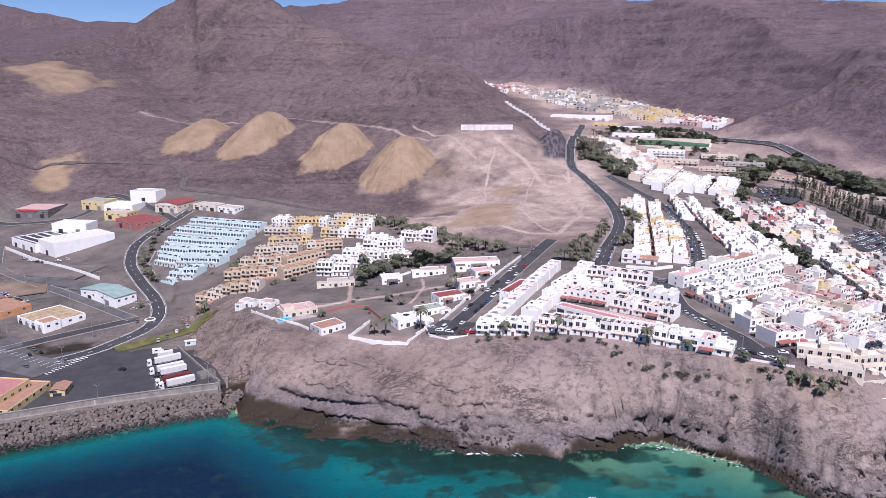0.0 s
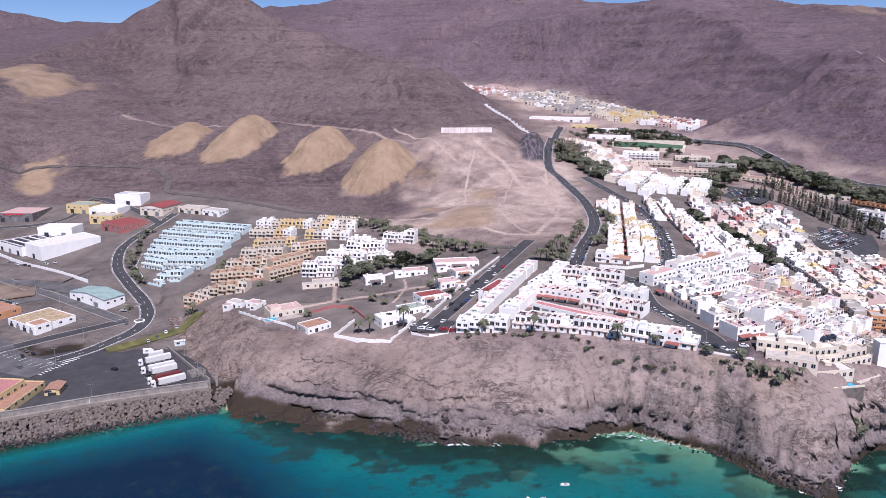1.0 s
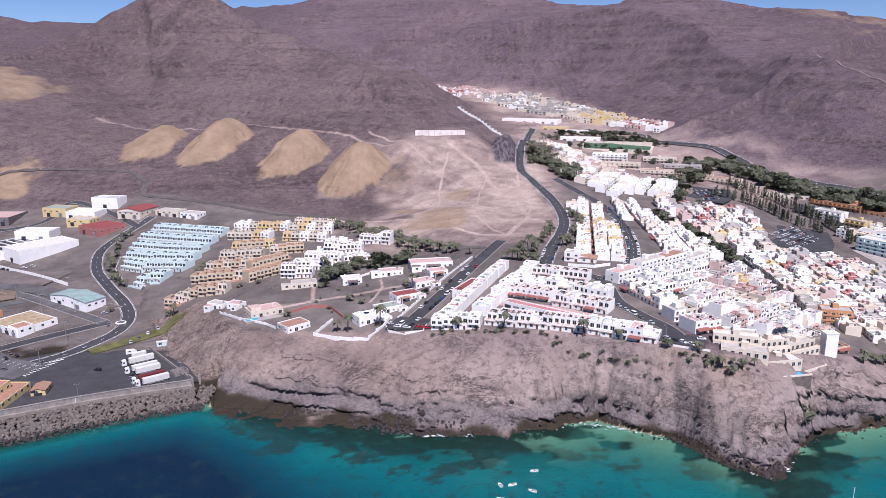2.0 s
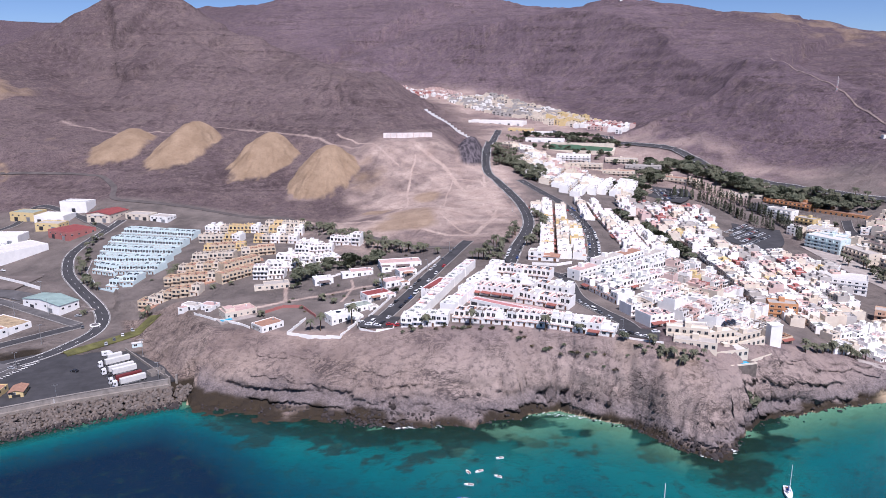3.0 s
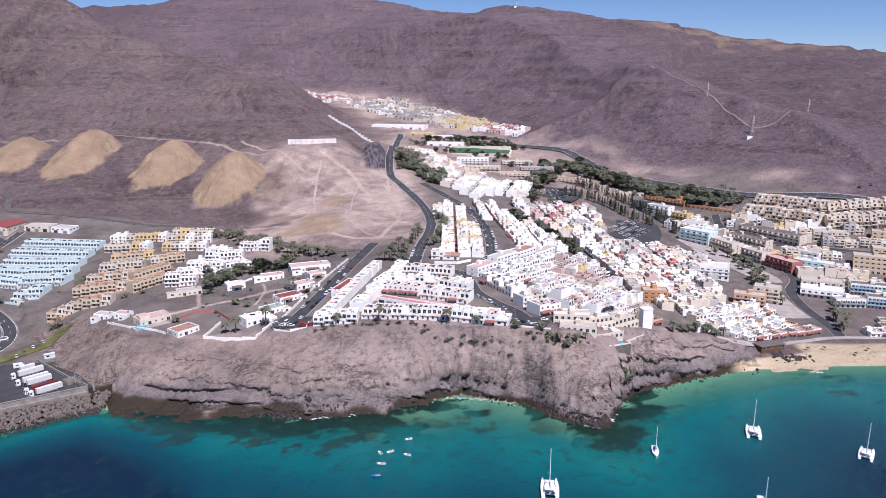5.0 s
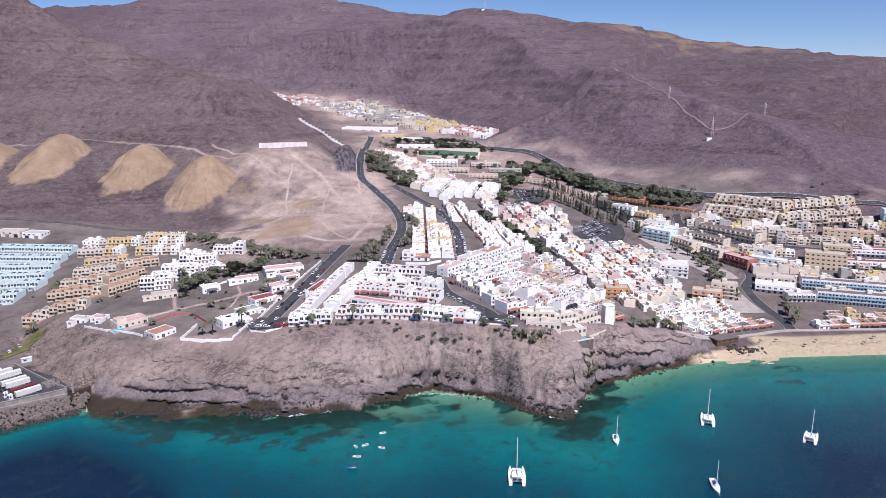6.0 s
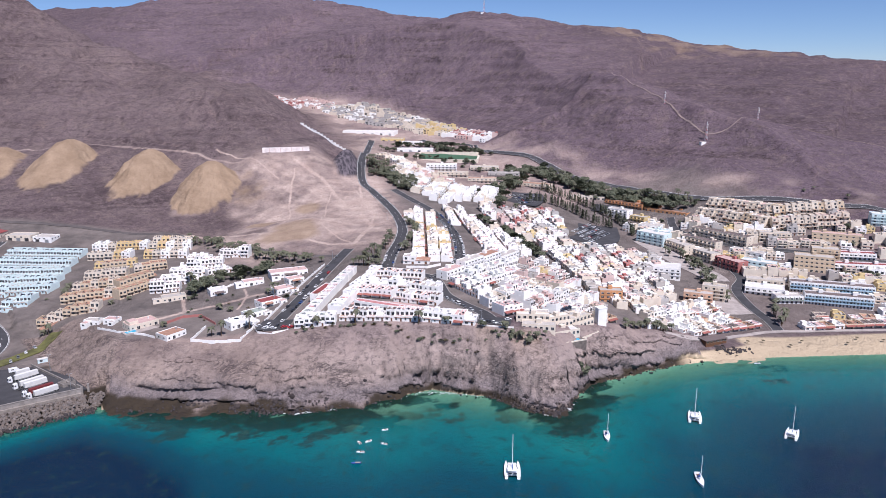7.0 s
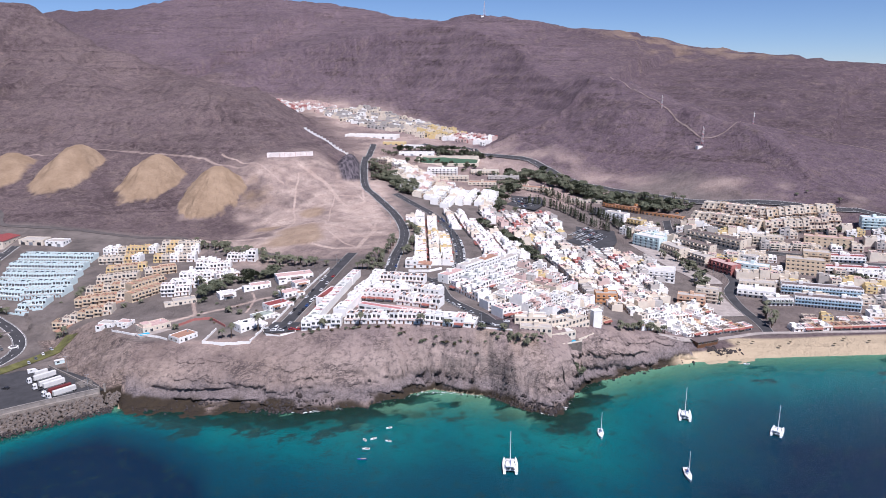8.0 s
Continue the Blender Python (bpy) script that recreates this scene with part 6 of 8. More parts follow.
bulk_done("upper_town_houses", "rows of small white, pink and yellow houses in the valley", "houses")
hall((180, 1225), (268, 1180), (282, 1205), 8, WALLS["white"], ROOFS["white"], "long white bus depot in the valley", doors=6)
hall((232, 1125), (268, 1108), (276, 1122), 7, WALLS["yellow"], ROOFS["pale"], "low yellow building in the valley", doors=4)
hall((262, 1090), (292, 1075), (296, 1085), 5, WALLS["white"], ROOFS["white"], "low white building at the foot of the hill", doors=3)
hall((300, 1540), (325, 1530), (330, 1545), 5, WALLS["cream"], ROOFS["pale"], "lone pale building above the upper town", doors=2)

# the white retaining wall on the bare hill
bench_wall = thing("retaining_wall", "long white retaining wall on a cut bench of the hill", "wall")
part("wall", Form().box(20, 80, 838.0, 838.8, 92, 100.2), plain("whitewashed_concrete", (0.78, 0.70, 0.66), 0.9, vary=0.1, scale=0.2), bench_wall)
for i in range(7):
    part("buttress", Form().box(29 + i * 7 - 0.25, 29 + i * 7 + 0.25, 837.6, 837.98, 93, 99.8), WALLS["pink"], bench_wall)

M_PITCH = plain("artificial_turf", (0.05, 0.11, 0.06), 0.95, vary=0.15, scale=0.05)
valley_wall = thing("retaining_wall", "stepped white retaining wall along the valley road", "wall")
for i in range(16):
    a = i / 15
    x, y = 84 + 64 * a, 983 - 47 * a
    z = sum(level(x + k * 4.3, y - k * 3.1) for k in (-2, -1, 0, 1, 2)) / 5
    part("section", Form().box(-2.8, 2.8, -0.5, 0.5, -4, 3.0), WALLS["white"], valley_wall, m=pose(x + 1, y + 1.5, z, 0, 0, -36))
pitch = tagged(new("pitch", ribbon_mesh("pitch", curve_points([(262, 965), (345, 935)], 6), np.linspace(-24, 24, 9), 0.5, M_PITCH)), "green artificial football pitch", "pitch", kind="structure")
stand = thing("stadium_wall", "pale wall and terraces round the football pitch", "wall")
for x0, y0, x1, y1 in ((252, 940, 336, 908), (336, 908, 356, 958), (252, 940, 270, 992), (270, 992, 356, 960)):
    run, turn = math.hypot(x1 - x0, y1 - y0), math.degrees(math.atan2(y1 - y0, x1 - x0))
    part("section", Form().box(0, run, -1.2, 1.2, -4, 4.0), WALLS["cream"], stand, m=pose(x0, y0, level((x0 + x1) / 2, (y0 + y1) / 2), 0, 0, turn))
hall((235, 1010), (290, 992), (296, 1008), 6, WALLS["white"], ROOFS["white"], "white pavilion behind the football pitch", doors=4)

# ---- plants ----
def palm_proto(tall, fronds, seed, label, lean=0.3):
    rng = random.Random(seed)
    p = thing("palm_tree", label, "palm")
    t = Form()
    rings = []
    for k in range(6):
        u = k / 5
        r = 0.34 - 0.12 * u + (0.10 if k == 0 else 0) + (0.08 if k == 5 else 0)
        c = (lean * u * u, 0.1 * math.sin(u * 3), -1 + (tall + 1) * u)
        rings.append([(c[0] + r * math.cos(i * math.pi / 3), c[1] + r * math.sin(i * math.pi / 3), c[2]) for i in range(6)])
    t.loft(rings)
    part("trunk", t, M_TRUNK, p)
    c = Form()
    for i in range(fronds):
        a = 2.4 * i + rng.uniform(-0.2, 0.2)
        up = rng.uniform(-0.35, 1.1)
        long = rng.uniform(2.3, 3.3)
        ca, sa = math.cos(a), math.sin(a)
        mid, lft, rgt = [], [], []
        for k in range(6):
            u = k / 5
            d = long * u
            z = tall + up * d * 0.75 - (0.30 + 0.1 * rng.random()) * d * d * 0.8
            wide = 0.62 * math.sin(math.pi * min(1.0, 0.12 + 0.88 * u)) + 0.04
            x, y = lean + ca * d, sa * d
            mid.append((x, y, z + 0.10))
            lft.append((x - sa * wide, y + ca * wide, z - 0.28 * wide))
            rgt.append((x + sa * wide, y - ca * wide, z - 0.28 * wide))
        n = len(mid)
        c.faces(mid + lft, [(k, k + 1, n + k + 1, n + k) for k in range(n - 1)])
        c.faces(mid + rgt, [(k + 1, k, n + k, n + k + 1) for k in range(n - 1)])
    part("crown", c, M_PALM, p)
    p.matrix_basis = PARK
    return proto(p)


def leaf_cloud(f, cx, cy, cz, rx, ry, rz, n, rng, size=0.45):
    """Small leaf sprays scattered through an uneven lump."""
    for _ in range(n):
        a, b = rng.uniform(0, 2 * math.pi), math.acos(rng.uniform(-0.7, 1))
        r = rng.uniform(0.55, 1.05)
        x, y, z = cx + rx * r * math.sin(b) * math.cos(a), cy + ry * r * math.sin(b) * math.sin(a), cz + rz * r * math.cos(b)
        u = Vector((rng.gauss(0, 1), rng.gauss(0, 1), rng.gauss(0, 0.6))).normalized()
        v = u.orthogonal().normalized()
        s = size * rng.uniform(0.6, 1.4)
        p = Vector((x, y, z))
        f.faces([p - u * s, p + v * s * 0.7, p + u * s, p - v * s * 0.7], [(0, 1, 2, 3)])


def tree_proto(tall, wide, seed, label, name="tree", leaf=None, lobes=7, per=60, slim=False, category="tree"):
    rng = random.Random(seed)
    p = thing(name, label, category)
    t = Form()
    th = tall * (0.15 if slim else 0.4)
    t.tube((0, 0, -0.8), (0.1, 0, th), 0.06 * tall * 0.5, 0.035 * tall * 0.5, 7)
    c = Form()
    for i in range(lobes):
        a, r = 2.4 * i, wide * 0.5 * math.sqrt((i + 0.5) / lobes)
        x, y = r * math.cos(a) * 0.75, r * math.sin(a) * 0.75
        z = th + (tall - th) * ((i + 0.5) / lobes if slim else rng.uniform(0.25, 0.75))
        if not slim:
            t.tube((0.1, 0, th * 0.8), (x * 0.8, y * 0.8, z), 0.02 * tall, 0.008 * tall, 5)
        q = wide * (0.42 * (1.1 - 0.75 * (i + 0.5) / lobes) if slim else rng.uniform(0.22, 0.34))
        leaf_cloud(c, x * (0.2 if slim else 1), y * (0.2 if slim else 1), z, q, q, q * (1.3 if slim else 0.75), per, rng, 0.09 * wide if not slim else 0.28)
    if category == "shrub":
        me = c.mesh(name, [leaf or M_LEAF])
        bpy.data.objects.remove(p)
        p = tagged(new(name, me), label, category)
    else:
        part("trunk", t, M_TRUNK, p)
        part("crown", c, leaf or M_LEAF, p)
    p.matrix_basis = PARK
    return proto(p)


PALMS = [palm_proto(6.5, 22, 1, "date palm with grey-green arching fronds"), palm_proto(5.0, 26, 2, "short date palm with a dense round crown"), palm_proto(9.0, 20, 3, "tall slender palm with drooping fronds", 0.8), palm_proto(3.2, 24, 4, "young low palm with spreading fronds", 0.1)]
TREES = [tree_proto(6.0, 6.0, 11, "dark green broad garden tree"), tree_proto(4.5, 5.0, 12, "low dusty green tree"), tree_proto(8.0, 8.0, 13, "large dark green shade tree", lobes=10)]
SLIM = [tree_proto(8.0, 2.6, 14, "slim dark green columnar tree in a row", slim=True, lobes=6, per=45)]
SHRUBS = [tree_proto(1.8, 2.6, 15, "dusty green shrub on dry soil", "shrub", lobes=4, per=40, category="shrub"), tree_proto(1.2, 2.2, 16, "dry brown scrub bush on the slope", "shrub", M_DRYLEAF, lobes=4, per=36, category="shrub")]
PLANT_RNG = random.Random(77)


def plant(kinds, x, y, group="", size=1.0, into=""):
    ob = PLANT_RNG.choice(kinds)
    s = size * PLANT_RNG.uniform(0.9, 1.35)
    put(ob, x, y, PLANT_RNG.uniform(0, 360), s, s, s * PLANT_RNG.uniform(0.9, 1.1), group, sink=0.15, into=into)


def clear_of_houses(x, y, r=2.0):
    return free(x, y, r) and off_road(x, y, 0.5)


def plant_line(kinds, pts, n, spread, group, size=1.0, into="", check=False):
    line = curve_points(pts, 2.0)
    for i in range(n):
        p = line[int((i + PLANT_RNG.uniform(0.1, 0.9)) / n * (len(line) - 1))]
        x, y = p[0] + PLANT_RNG.uniform(-spread, spread), p[1] + PLANT_RNG.uniform(-spread, spread)
        if not check or clear_of_houses(x, y):
            plant(kinds, x, y, group, size, into)


def plant_area(kinds, x0, x1, y0, y1, n, group, size=1.0, into=""):
    for _ in range(n):
        x, y = PLANT_RNG.uniform(x0, x1), PLANT_RNG.uniform(y0, y1)
        if clear_of_houses(x, y):
            plant(kinds, x, y, group, size, into)


plant_line(PALMS[:2], [(-62, 632), (-38, 586), (-10, 540), (12, 512), (34, 492), (58, 476)], 52, 6, "palms along the hill road", check=True)
plant_line(PALMS[:2] + SHRUBS[:1], [(-56, 612), (-22, 545), (20, 492)], 26, 5, "palms along the hill road", check=True)
plant_line(PALMS, [(82, 440), (96, 455), (112, 478), (124, 508)], 44, 12, "", into="valley_wood", check=True)
plant_line(TREES[:2] + PALMS[:2], [(152, 590), (150, 540), (136, 500)], 16, 3, "trees beside the valley road")
plant_line(PALMS[:2] + TREES[1:2], [(-243, 612), (-243, 580), (-230, 532), (-214, 505), (-204, 490)], 24, 4, "palms along the blue terraces", 0.85)
plant_line([TREES[0], TREES[2]], [(-64, 450), (-48, 446), (-30, 468), (-8, 472), (8, 466)], 26, 6, "garden trees", check=True)
plant_line(PALMS[:3], [(-64, 460), (-30, 478), (6, 474)], 12, 8, "garden palms", check=True)
plant_line(TREES, [(233, 600), (239, 570), (243, 530), (240, 480), (243, 455)], 34, 2.5, "", 0.9, into="valley_wood")
plant_line(SLIM, [(378, 757), (400, 713), (411, 655), (412, 600), (400, 563)], 80, 2.5, "", 1.25, into="valley_wood")
plant_line(SLIM, [(336, 711), (362, 693), (376, 656), (378, 630), (391, 593)], 60, 2.5, "", 1.2, into="valley_wood")
plant_line(TREES + PALMS[:2], [(362, 800), (330, 765), (300, 740), (280, 700), (290, 670)], 130, 18, "", 1.1, into="valley_wood", check=True)
plant_line(TREES + PALMS[:1], [(374, 850), (405, 850), (425, 810), (435, 760), (448, 715), (470, 670), (500, 622)], 330, 17, "", 1.15, into="valley_wood")
plant_line(TREES[:2] + PALMS[:2], [(160, 800), (176, 815), (184, 770), (200, 770), (180, 735)], 150, 13, "", 1.05, into="valley_wood")
plant_line(PALMS, [(163, 866), (180, 830), (190, 790), (197, 735)], 150, 9, "", 1.0, into="valley_wood", check=True)
plant_line(TREES[:2] + PALMS[:2], [(215, 1010), (262, 1000), (300, 985)], 40, 8, "", into="valley_wood", check=True)
plant_line(TREES, [(245, 1066), (300, 1034), (350, 1000)], 60, 7, "", into="valley_wood", check=True)
plant_line(TREES[:2] + PALMS[:1], [(300, 880), (340, 862), (372, 840), (330, 800)], 60, 10, "", 0.9, into="valley_wood", check=True)
plant_line(TREES[:2], [(235, 950), (290, 930), (330, 900)], 30, 9, "", into="valley_wood")
plant_line(PALMS[:3], [(402, 500), (400, 460), (392, 425), (380, 395), (372, 365)], 22, 7, "palms on the square")
plant_line(TREES[:2], [(408, 480), (404, 440), (384, 405), (372, 375)], 22, 6, "trees on the square", 0.8)
plant_line(PALMS[:2], [(238, 299), (256, 302), (276, 301)], 18, 3, "palms on the cliff slope", 0.8)
plant_line(PALMS[:2] + SHRUBS[:1], [(138, 277), (143, 270), (150, 266), (163, 265)], 34, 3.0, "palms below the hotel", 0.6)
plant_line(SHRUBS[:1] + TREES[1:2], [(184, 262), (189, 264), (193, 266)], 16, 2.2, "dark bushes below the hotel", 0.85)
plant_line(PALMS[2:3] + PALMS[:1], [(386, 312), (392, 330), (404, 345)], 8, 5, "palms behind the beach")
plant_line(PALMS[:3], [(500, 300), (530, 330), (560, 345)], 10, 8, "palms behind the beach", check=True)
plant_line(TREES + PALMS[:2], [(510, 382), (560, 366), (600, 345)], 14, 4, "hotel garden trees", check=True)
for x, y in ((-154, 430), (-150, 427), (-198, 444), (-262, 655), (8, 404), (-36, 352), (-12, 352), (-30, 349), (36, 336), (30, 332), (54, 322), (92, 305), (108, 297)):
    plant(PALMS, x, y, "single palms")
plant_area(SHRUBS + TREES[1:2] + PALMS[3:], -70, 30, 375, 500, 60, "garden shrubs", 0.9)
plant_area(SHRUBS[:1] + PALMS[3:], -165, -85, 445, 560, 40, "garden shrubs", 0.9)
plant_line(SHRUBS, [(18, 330), (44, 324), (72, 308), (100, 293), (124, 279), (134, 276)], 46, 3.5, "scrub along the cliff edge")
put(TREES[2], 186, 262, 0, 1.1, 1.0, 0.6, "scrub along the cliff edge", sink=1.2)
put(TREES[0], 183, 260, 70, 1.0, 1.0, 0.6, "scrub along the cliff edge", sink=1.0)
put(TREES[1], 128, 284, 70, 1.0, 1.0, 0.9, "scrub along the cliff edge")
plant_line(TREES, [(300, 1010), (340, 985), (372, 960)], 34, 8, "", into="valley_wood")
plant_line(TREES[:2] + PALMS[:2], [(455, 600), (500, 520), (560, 450), (620, 400)], 40, 14, "", 0.8, into="valley_wood", check=True)
plant_area(TREES[:2] + PALMS[:2], 425, 640, 290, 560, 60, "", 0.8, into="valley_wood")
bulk_done("valley_wood", "dense dark green trees and palms in the valley", "trees")

# ---- vehicles ----
def wheel_mesh(r, w, n=10):
    f = Form().tube((-w / 2, 0, 0), (w / 2, 0, 0), r, r, n, 0).tube((-w / 2 - 0.01, 0, 0), (w / 2 + 0.01, 0, 0), r * 0.55, r * 0.55, n, 1)
    return f.mesh("wheel", [M_RUBBER, M_METAL])


CAR_WHEEL, TRUCK_WHEEL = wheel_mesh(0.32, 0.22), wheel_mesh(0.5, 0.32)


def car_proto(colour, label, van=False):
    c = thing("van" if van else "car", label, "van" if van else "car")
    length, w, roof = (5.0, 1.95, 2.05) if van else (4.3, 1.75, 1.46)
    body = Form()
    prof = [(-length / 2, 0.35), (-length / 2, 0.95 if van else 0.75), (-length / 2 + (0.8 if van else 1.0), 1.05 if van else 0.88), (length / 2 - 0.3, 1.1 if van else 0.95), (length / 2, 0.85), (length / 2, 0.35)]
    body.loft([[(x, y, z) for y, z in prof] for x in (-w / 2, -w / 2 + 0.06, w / 2 - 0.06, w / 2)])
    part("body", body, CARS[colour], c)
    y0, y1 = (-length / 2 + 0.8, length / 2 - 0.15) if van else (-length / 2 + 1.05, length / 2 - 0.35)
    top0, top1 = (y0 + 0.55, y1 - 0.1) if van else (y0 + 0.65, y1 - 0.55)
    base = 0.93 if van else 0.86
    part("glasshouse", Form().loft([[(-w / 2 + 0.05, y0, base), (w / 2 - 0.05, y0, base), (w / 2 - 0.05, y1, base), (-w / 2 + 0.05, y1, base)], [(-w / 2 + 0.2, top0, roof - 0.06), (w / 2 - 0.2, top0, roof - 0.06), (w / 2 - 0.2, top1, roof - 0.06), (-w / 2 + 0.2, top1, roof - 0.06)]]), M_PANE, c)
    part("roof", Form().loft([[(-w / 2 + 0.18, top0 - 0.02, roof - 0.08), (w / 2 - 0.18, top0 - 0.02, roof - 0.08), (w / 2 - 0.18, top1 + 0.02, roof - 0.08), (-w / 2 + 0.18, top1 + 0.02, roof - 0.08)], [(-w / 2 + 0.28, top0 + 0.1, roof), (w / 2 - 0.28, top0 + 0.1, roof), (w / 2 - 0.28, top1 - 0.1, roof), (-w / 2 + 0.28, top1 - 0.1, roof)]]), CARS[colour], c)
    for x in (-w / 2 + 0.1, w / 2 - 0.1):
        for y in (-length * 0.31, length * 0.31):
            part("wheel", CAR_WHEEL, None, c, m=pose(x, y, 0.32))
    c.matrix_basis = PARK
    return proto(c)


CAR_KINDS = [car_proto(k, f"parked {k} car") for k in ("white", "white", "silver", "black", "grey", "red", "blue")]
for ob, words in zip(CAR_KINDS, ("small white hatchback parked in the street", "white family car parked in the street", "silver car parked in the street", "black car parked in the street", "dark grey car parked in the street", "red car parked in the street", "dark blue car parked in the street")):
    ob["label"] = words
VAN = car_proto("white", "white delivery van parked in the street", True)
CAR_RNG = random.Random(5)


def park(x, y, turn, group="parked cars", into="", van=False, lift=0.3):
    ob = VAN if van else CAR_RNG.choices(CAR_KINDS, (4, 3, 5, 4, 5, 1, 1))[0]
    put(ob, x, y, turn + (180 if CAR_RNG.random() < 0.5 else 0), group=group, into=into, sink=-lift)


def kerb_cars(pts, side, half, n, fill=0.75, a=0.0, b=1.0, into=""):
    line = curve_points(pts, 1.0)
    tan = np.gradient(line, axis=0)
    for i in range(n):
        k = int((a + (b - a) * (i + 0.5) / n) * (len(line) - 1))
        t = tan[k] / np.linalg.norm(tan[k])
        x, y = line[k] + np.array([-t[1], t[0]]) * side * (half - 1.1)
        if CAR_RNG.random() < fill:
            park(x, y, math.degrees(math.atan2(t[1], t[0])) + 90, van=CAR_RNG.random() < 0.1, into=into)


def car_lot(corner, along, across, rows, each, fill=0.85):
    c, a, b = np.array(corner, float), np.array(along, float), np.array(across, float)
    turn = math.degrees(math.atan2(a[1], a[0]))
    for r in range(rows):
        for i in range(each):
            if CAR_RNG.random() < fill:
                x, y = c + a * (i + 0.5) / each + b * (r + 0.5) / rows
                park(x, y, turn, into="car_park_cars")


AVENUE = [(71, 487), (48, 440), (28, 396), (13, 366), (2, 345)]
STREET = [(143, 405), (162, 441), (179, 503), (190, 570), (192, 622)]
kerb_cars(AVENUE, 1, 4.5, 20, 0.3)
kerb_cars(AVENUE, -1, 4.5, 20, 0.4)
kerb_cars(STREET, 1, 4.5, 26, 0.85, 0.1, 1.0, into="car_park_cars")
kerb_cars(STREET, -1, 4.5, 26, 0.85, 0.15, 1.0, into="car_park_cars")
kerb_cars([(126, 392), (124, 353), (130, 328), (137, 308)], -1, 4, 12, 0.7)
kerb_cars([(110, 468), (98, 432)], -1, 5, 6, 0.9)
kerb_cars([(110, 468), (98, 432)], 1, 5, 5, 0.6)
for x, y, t in ((-2, 346, 70), (3, 343, 70), (10, 341, 100), (-6, 352, 60), (14, 338, 100), (134, 291, 20), (137, 288, 25), (140, 285, 25), (131, 294, 20), (148, 292, 80), (-163, 398, 20), (-160, 405, 20), (-166, 392, 20), (-156, 412, 30),
                (-208, 360, 60), (-223, 356, 60), (-230, 372, 40), (-232, 380, 40), (-226, 376, 40), (-170, 352, 75), (-190, 420, 20), (-214, 446, 120), (-200, 440, 100), (-330, 552, 60), (-322, 548, 70), (-316, 545, 60), (-305, 548, 80), (-300, 552, 60), (-340, 560, 60)):
    park(x, y, t)
car_lot((331, 528), (44, 40), (0, 50), 5, 17)
car_lot((318, 690), (40, 8), (0, 44), 4, 13)
car_lot((408, 660), (24, 20), (10, -28), 3, 9)
car_lot((-300, 472), (26, -16), (-10, -16), 2, 8, 0.9)
bulk_done("car_park_cars", "rows of cars filling the open car parks", "cars")


def lorry(x, y, turn, length, box_mat, label, cab=True, stripe=None):
    """A lorry: the cab ahead of a long box trailer, nose along -y before the turn."""
    t = thing("lorry", label, "lorry", "lorries on the harbour lot", pose(x, y, level(x, y) + 0.12, 0, 0, turn))
    tr = Form().box(-1.27, 1.27, 0, length, 1.15, 4.0)
    part("trailer", tr, box_mat, t)
    part("chassis", Form().box(-0.5, 0.5, -3.6, length - 0.3, 0.75, 1.14), M_DARKMETAL, t)
    for s in (-1, 1):
        part("side_rail", Form().box(s * 1.27 - 0.03, s * 1.27 + 0.03, 1.5, length - 3, 0.5, 1.0), M_METAL, t)
    if cab:
        c = Form()
        c.loft([[(x_, -3.9, 0.5), (x_, -3.95, 1.7), (x_, -3.6, 3.1), (x_, -3.0, 3.6), (x_, -1.6, 3.75), (x_, -1.5, 0.5)] for x_ in (-1.22, -1.1, 1.1, 1.22)])
        cabin = part("cab", c, CARS["white"], t)
        part("windscreen", Form().faces([(-1.05, -3.98, 1.8), (1.05, -3.98, 1.8), (1.05, -3.66, 2.95), (-1.05, -3.66, 2.95)], [(0, 1, 2, 3)]), M_PANE, cabin)
        for s in (-1, 1):
            part("side_window", Form().box(s * 1.22 - 0.02, s * 1.22 + 0.02, -3.4, -2.5, 1.9, 2.8), M_PANE, cabin)
    for yy in ((-3.1,) if cab else ()) + (length - 1.2, length - 2.5, length - 3.8, -0.4):
        for s in (-1, 1):
            part("wheel", TRUCK_WHEEL, None, t, m=pose(s * 1.05, yy, 0.5))
    return t


M_RED_BOX = plain("red_trailer_panel", (0.16, 0.03, 0.03), 0.6, vary=0.06)
lorry(-155.3, 358.9, -56, 13.6, M_TRAILER, "white articulated lorry with long box trailer")
lorry(-156.5, 366.5, -56, 8.0, M_TRAILER, "short white box trailer parked on asphalt", cab=False)
lorry(-149.6, 347.8, -56, 13.6, M_TRAILER, "white articulated lorry with ribbed trailer")
lorry(-146.4, 344.2, -56, 13.0, M_TRAILER, "pale grey box trailer parked without cab", cab=False)
lorry(-141.2, 334.0, -56, 13.6, M_RED_BOX, "white lorry with dark red trailer")
lorry(-137.8, 330.0, -56, 13.6, M_TRAILER, "white lorry with white box trailer by the sea wall")
camper = thing("camper_van", "white camper van parked beside the grass", "camper", m=pose(-160, 376, level(-160, 376) + 0.12, 0, 0, 110))
part("body", Form().loft([[(-1.1, -3, 0.4), (1.1, -3, 0.4), (1.1, 3, 0.4), (-1.1, 3, 0.4)], [(-1.1, -3, 1.3), (1.1, -3, 1.3), (1.1, 3, 2.9), (-1.1, 3, 2.9)], [(-1.0, -1.6, 2.8), (1.0, -1.6, 2.8), (1.0, 2.9, 3.0), (-1.0, 2.9, 3.0)]]), CARS["white"], camper)
part("window", Form().box(-1.13, 1.13, 0.2, 1.6, 1.7, 2.3), M_PANE, camper)
for s in (-1, 1):
    for yy in (-2, 1.8):
        part("wheel", CAR_WHEEL, None, camper, m=pose(s * 1.0, yy, 0.32))
tractor = thing("lorry_tractor", "white lorry cab parked beside the sea wall", "lorry", m=pose(-165, 312, level(-165, 312) + 0.1, 0, 0, 150))
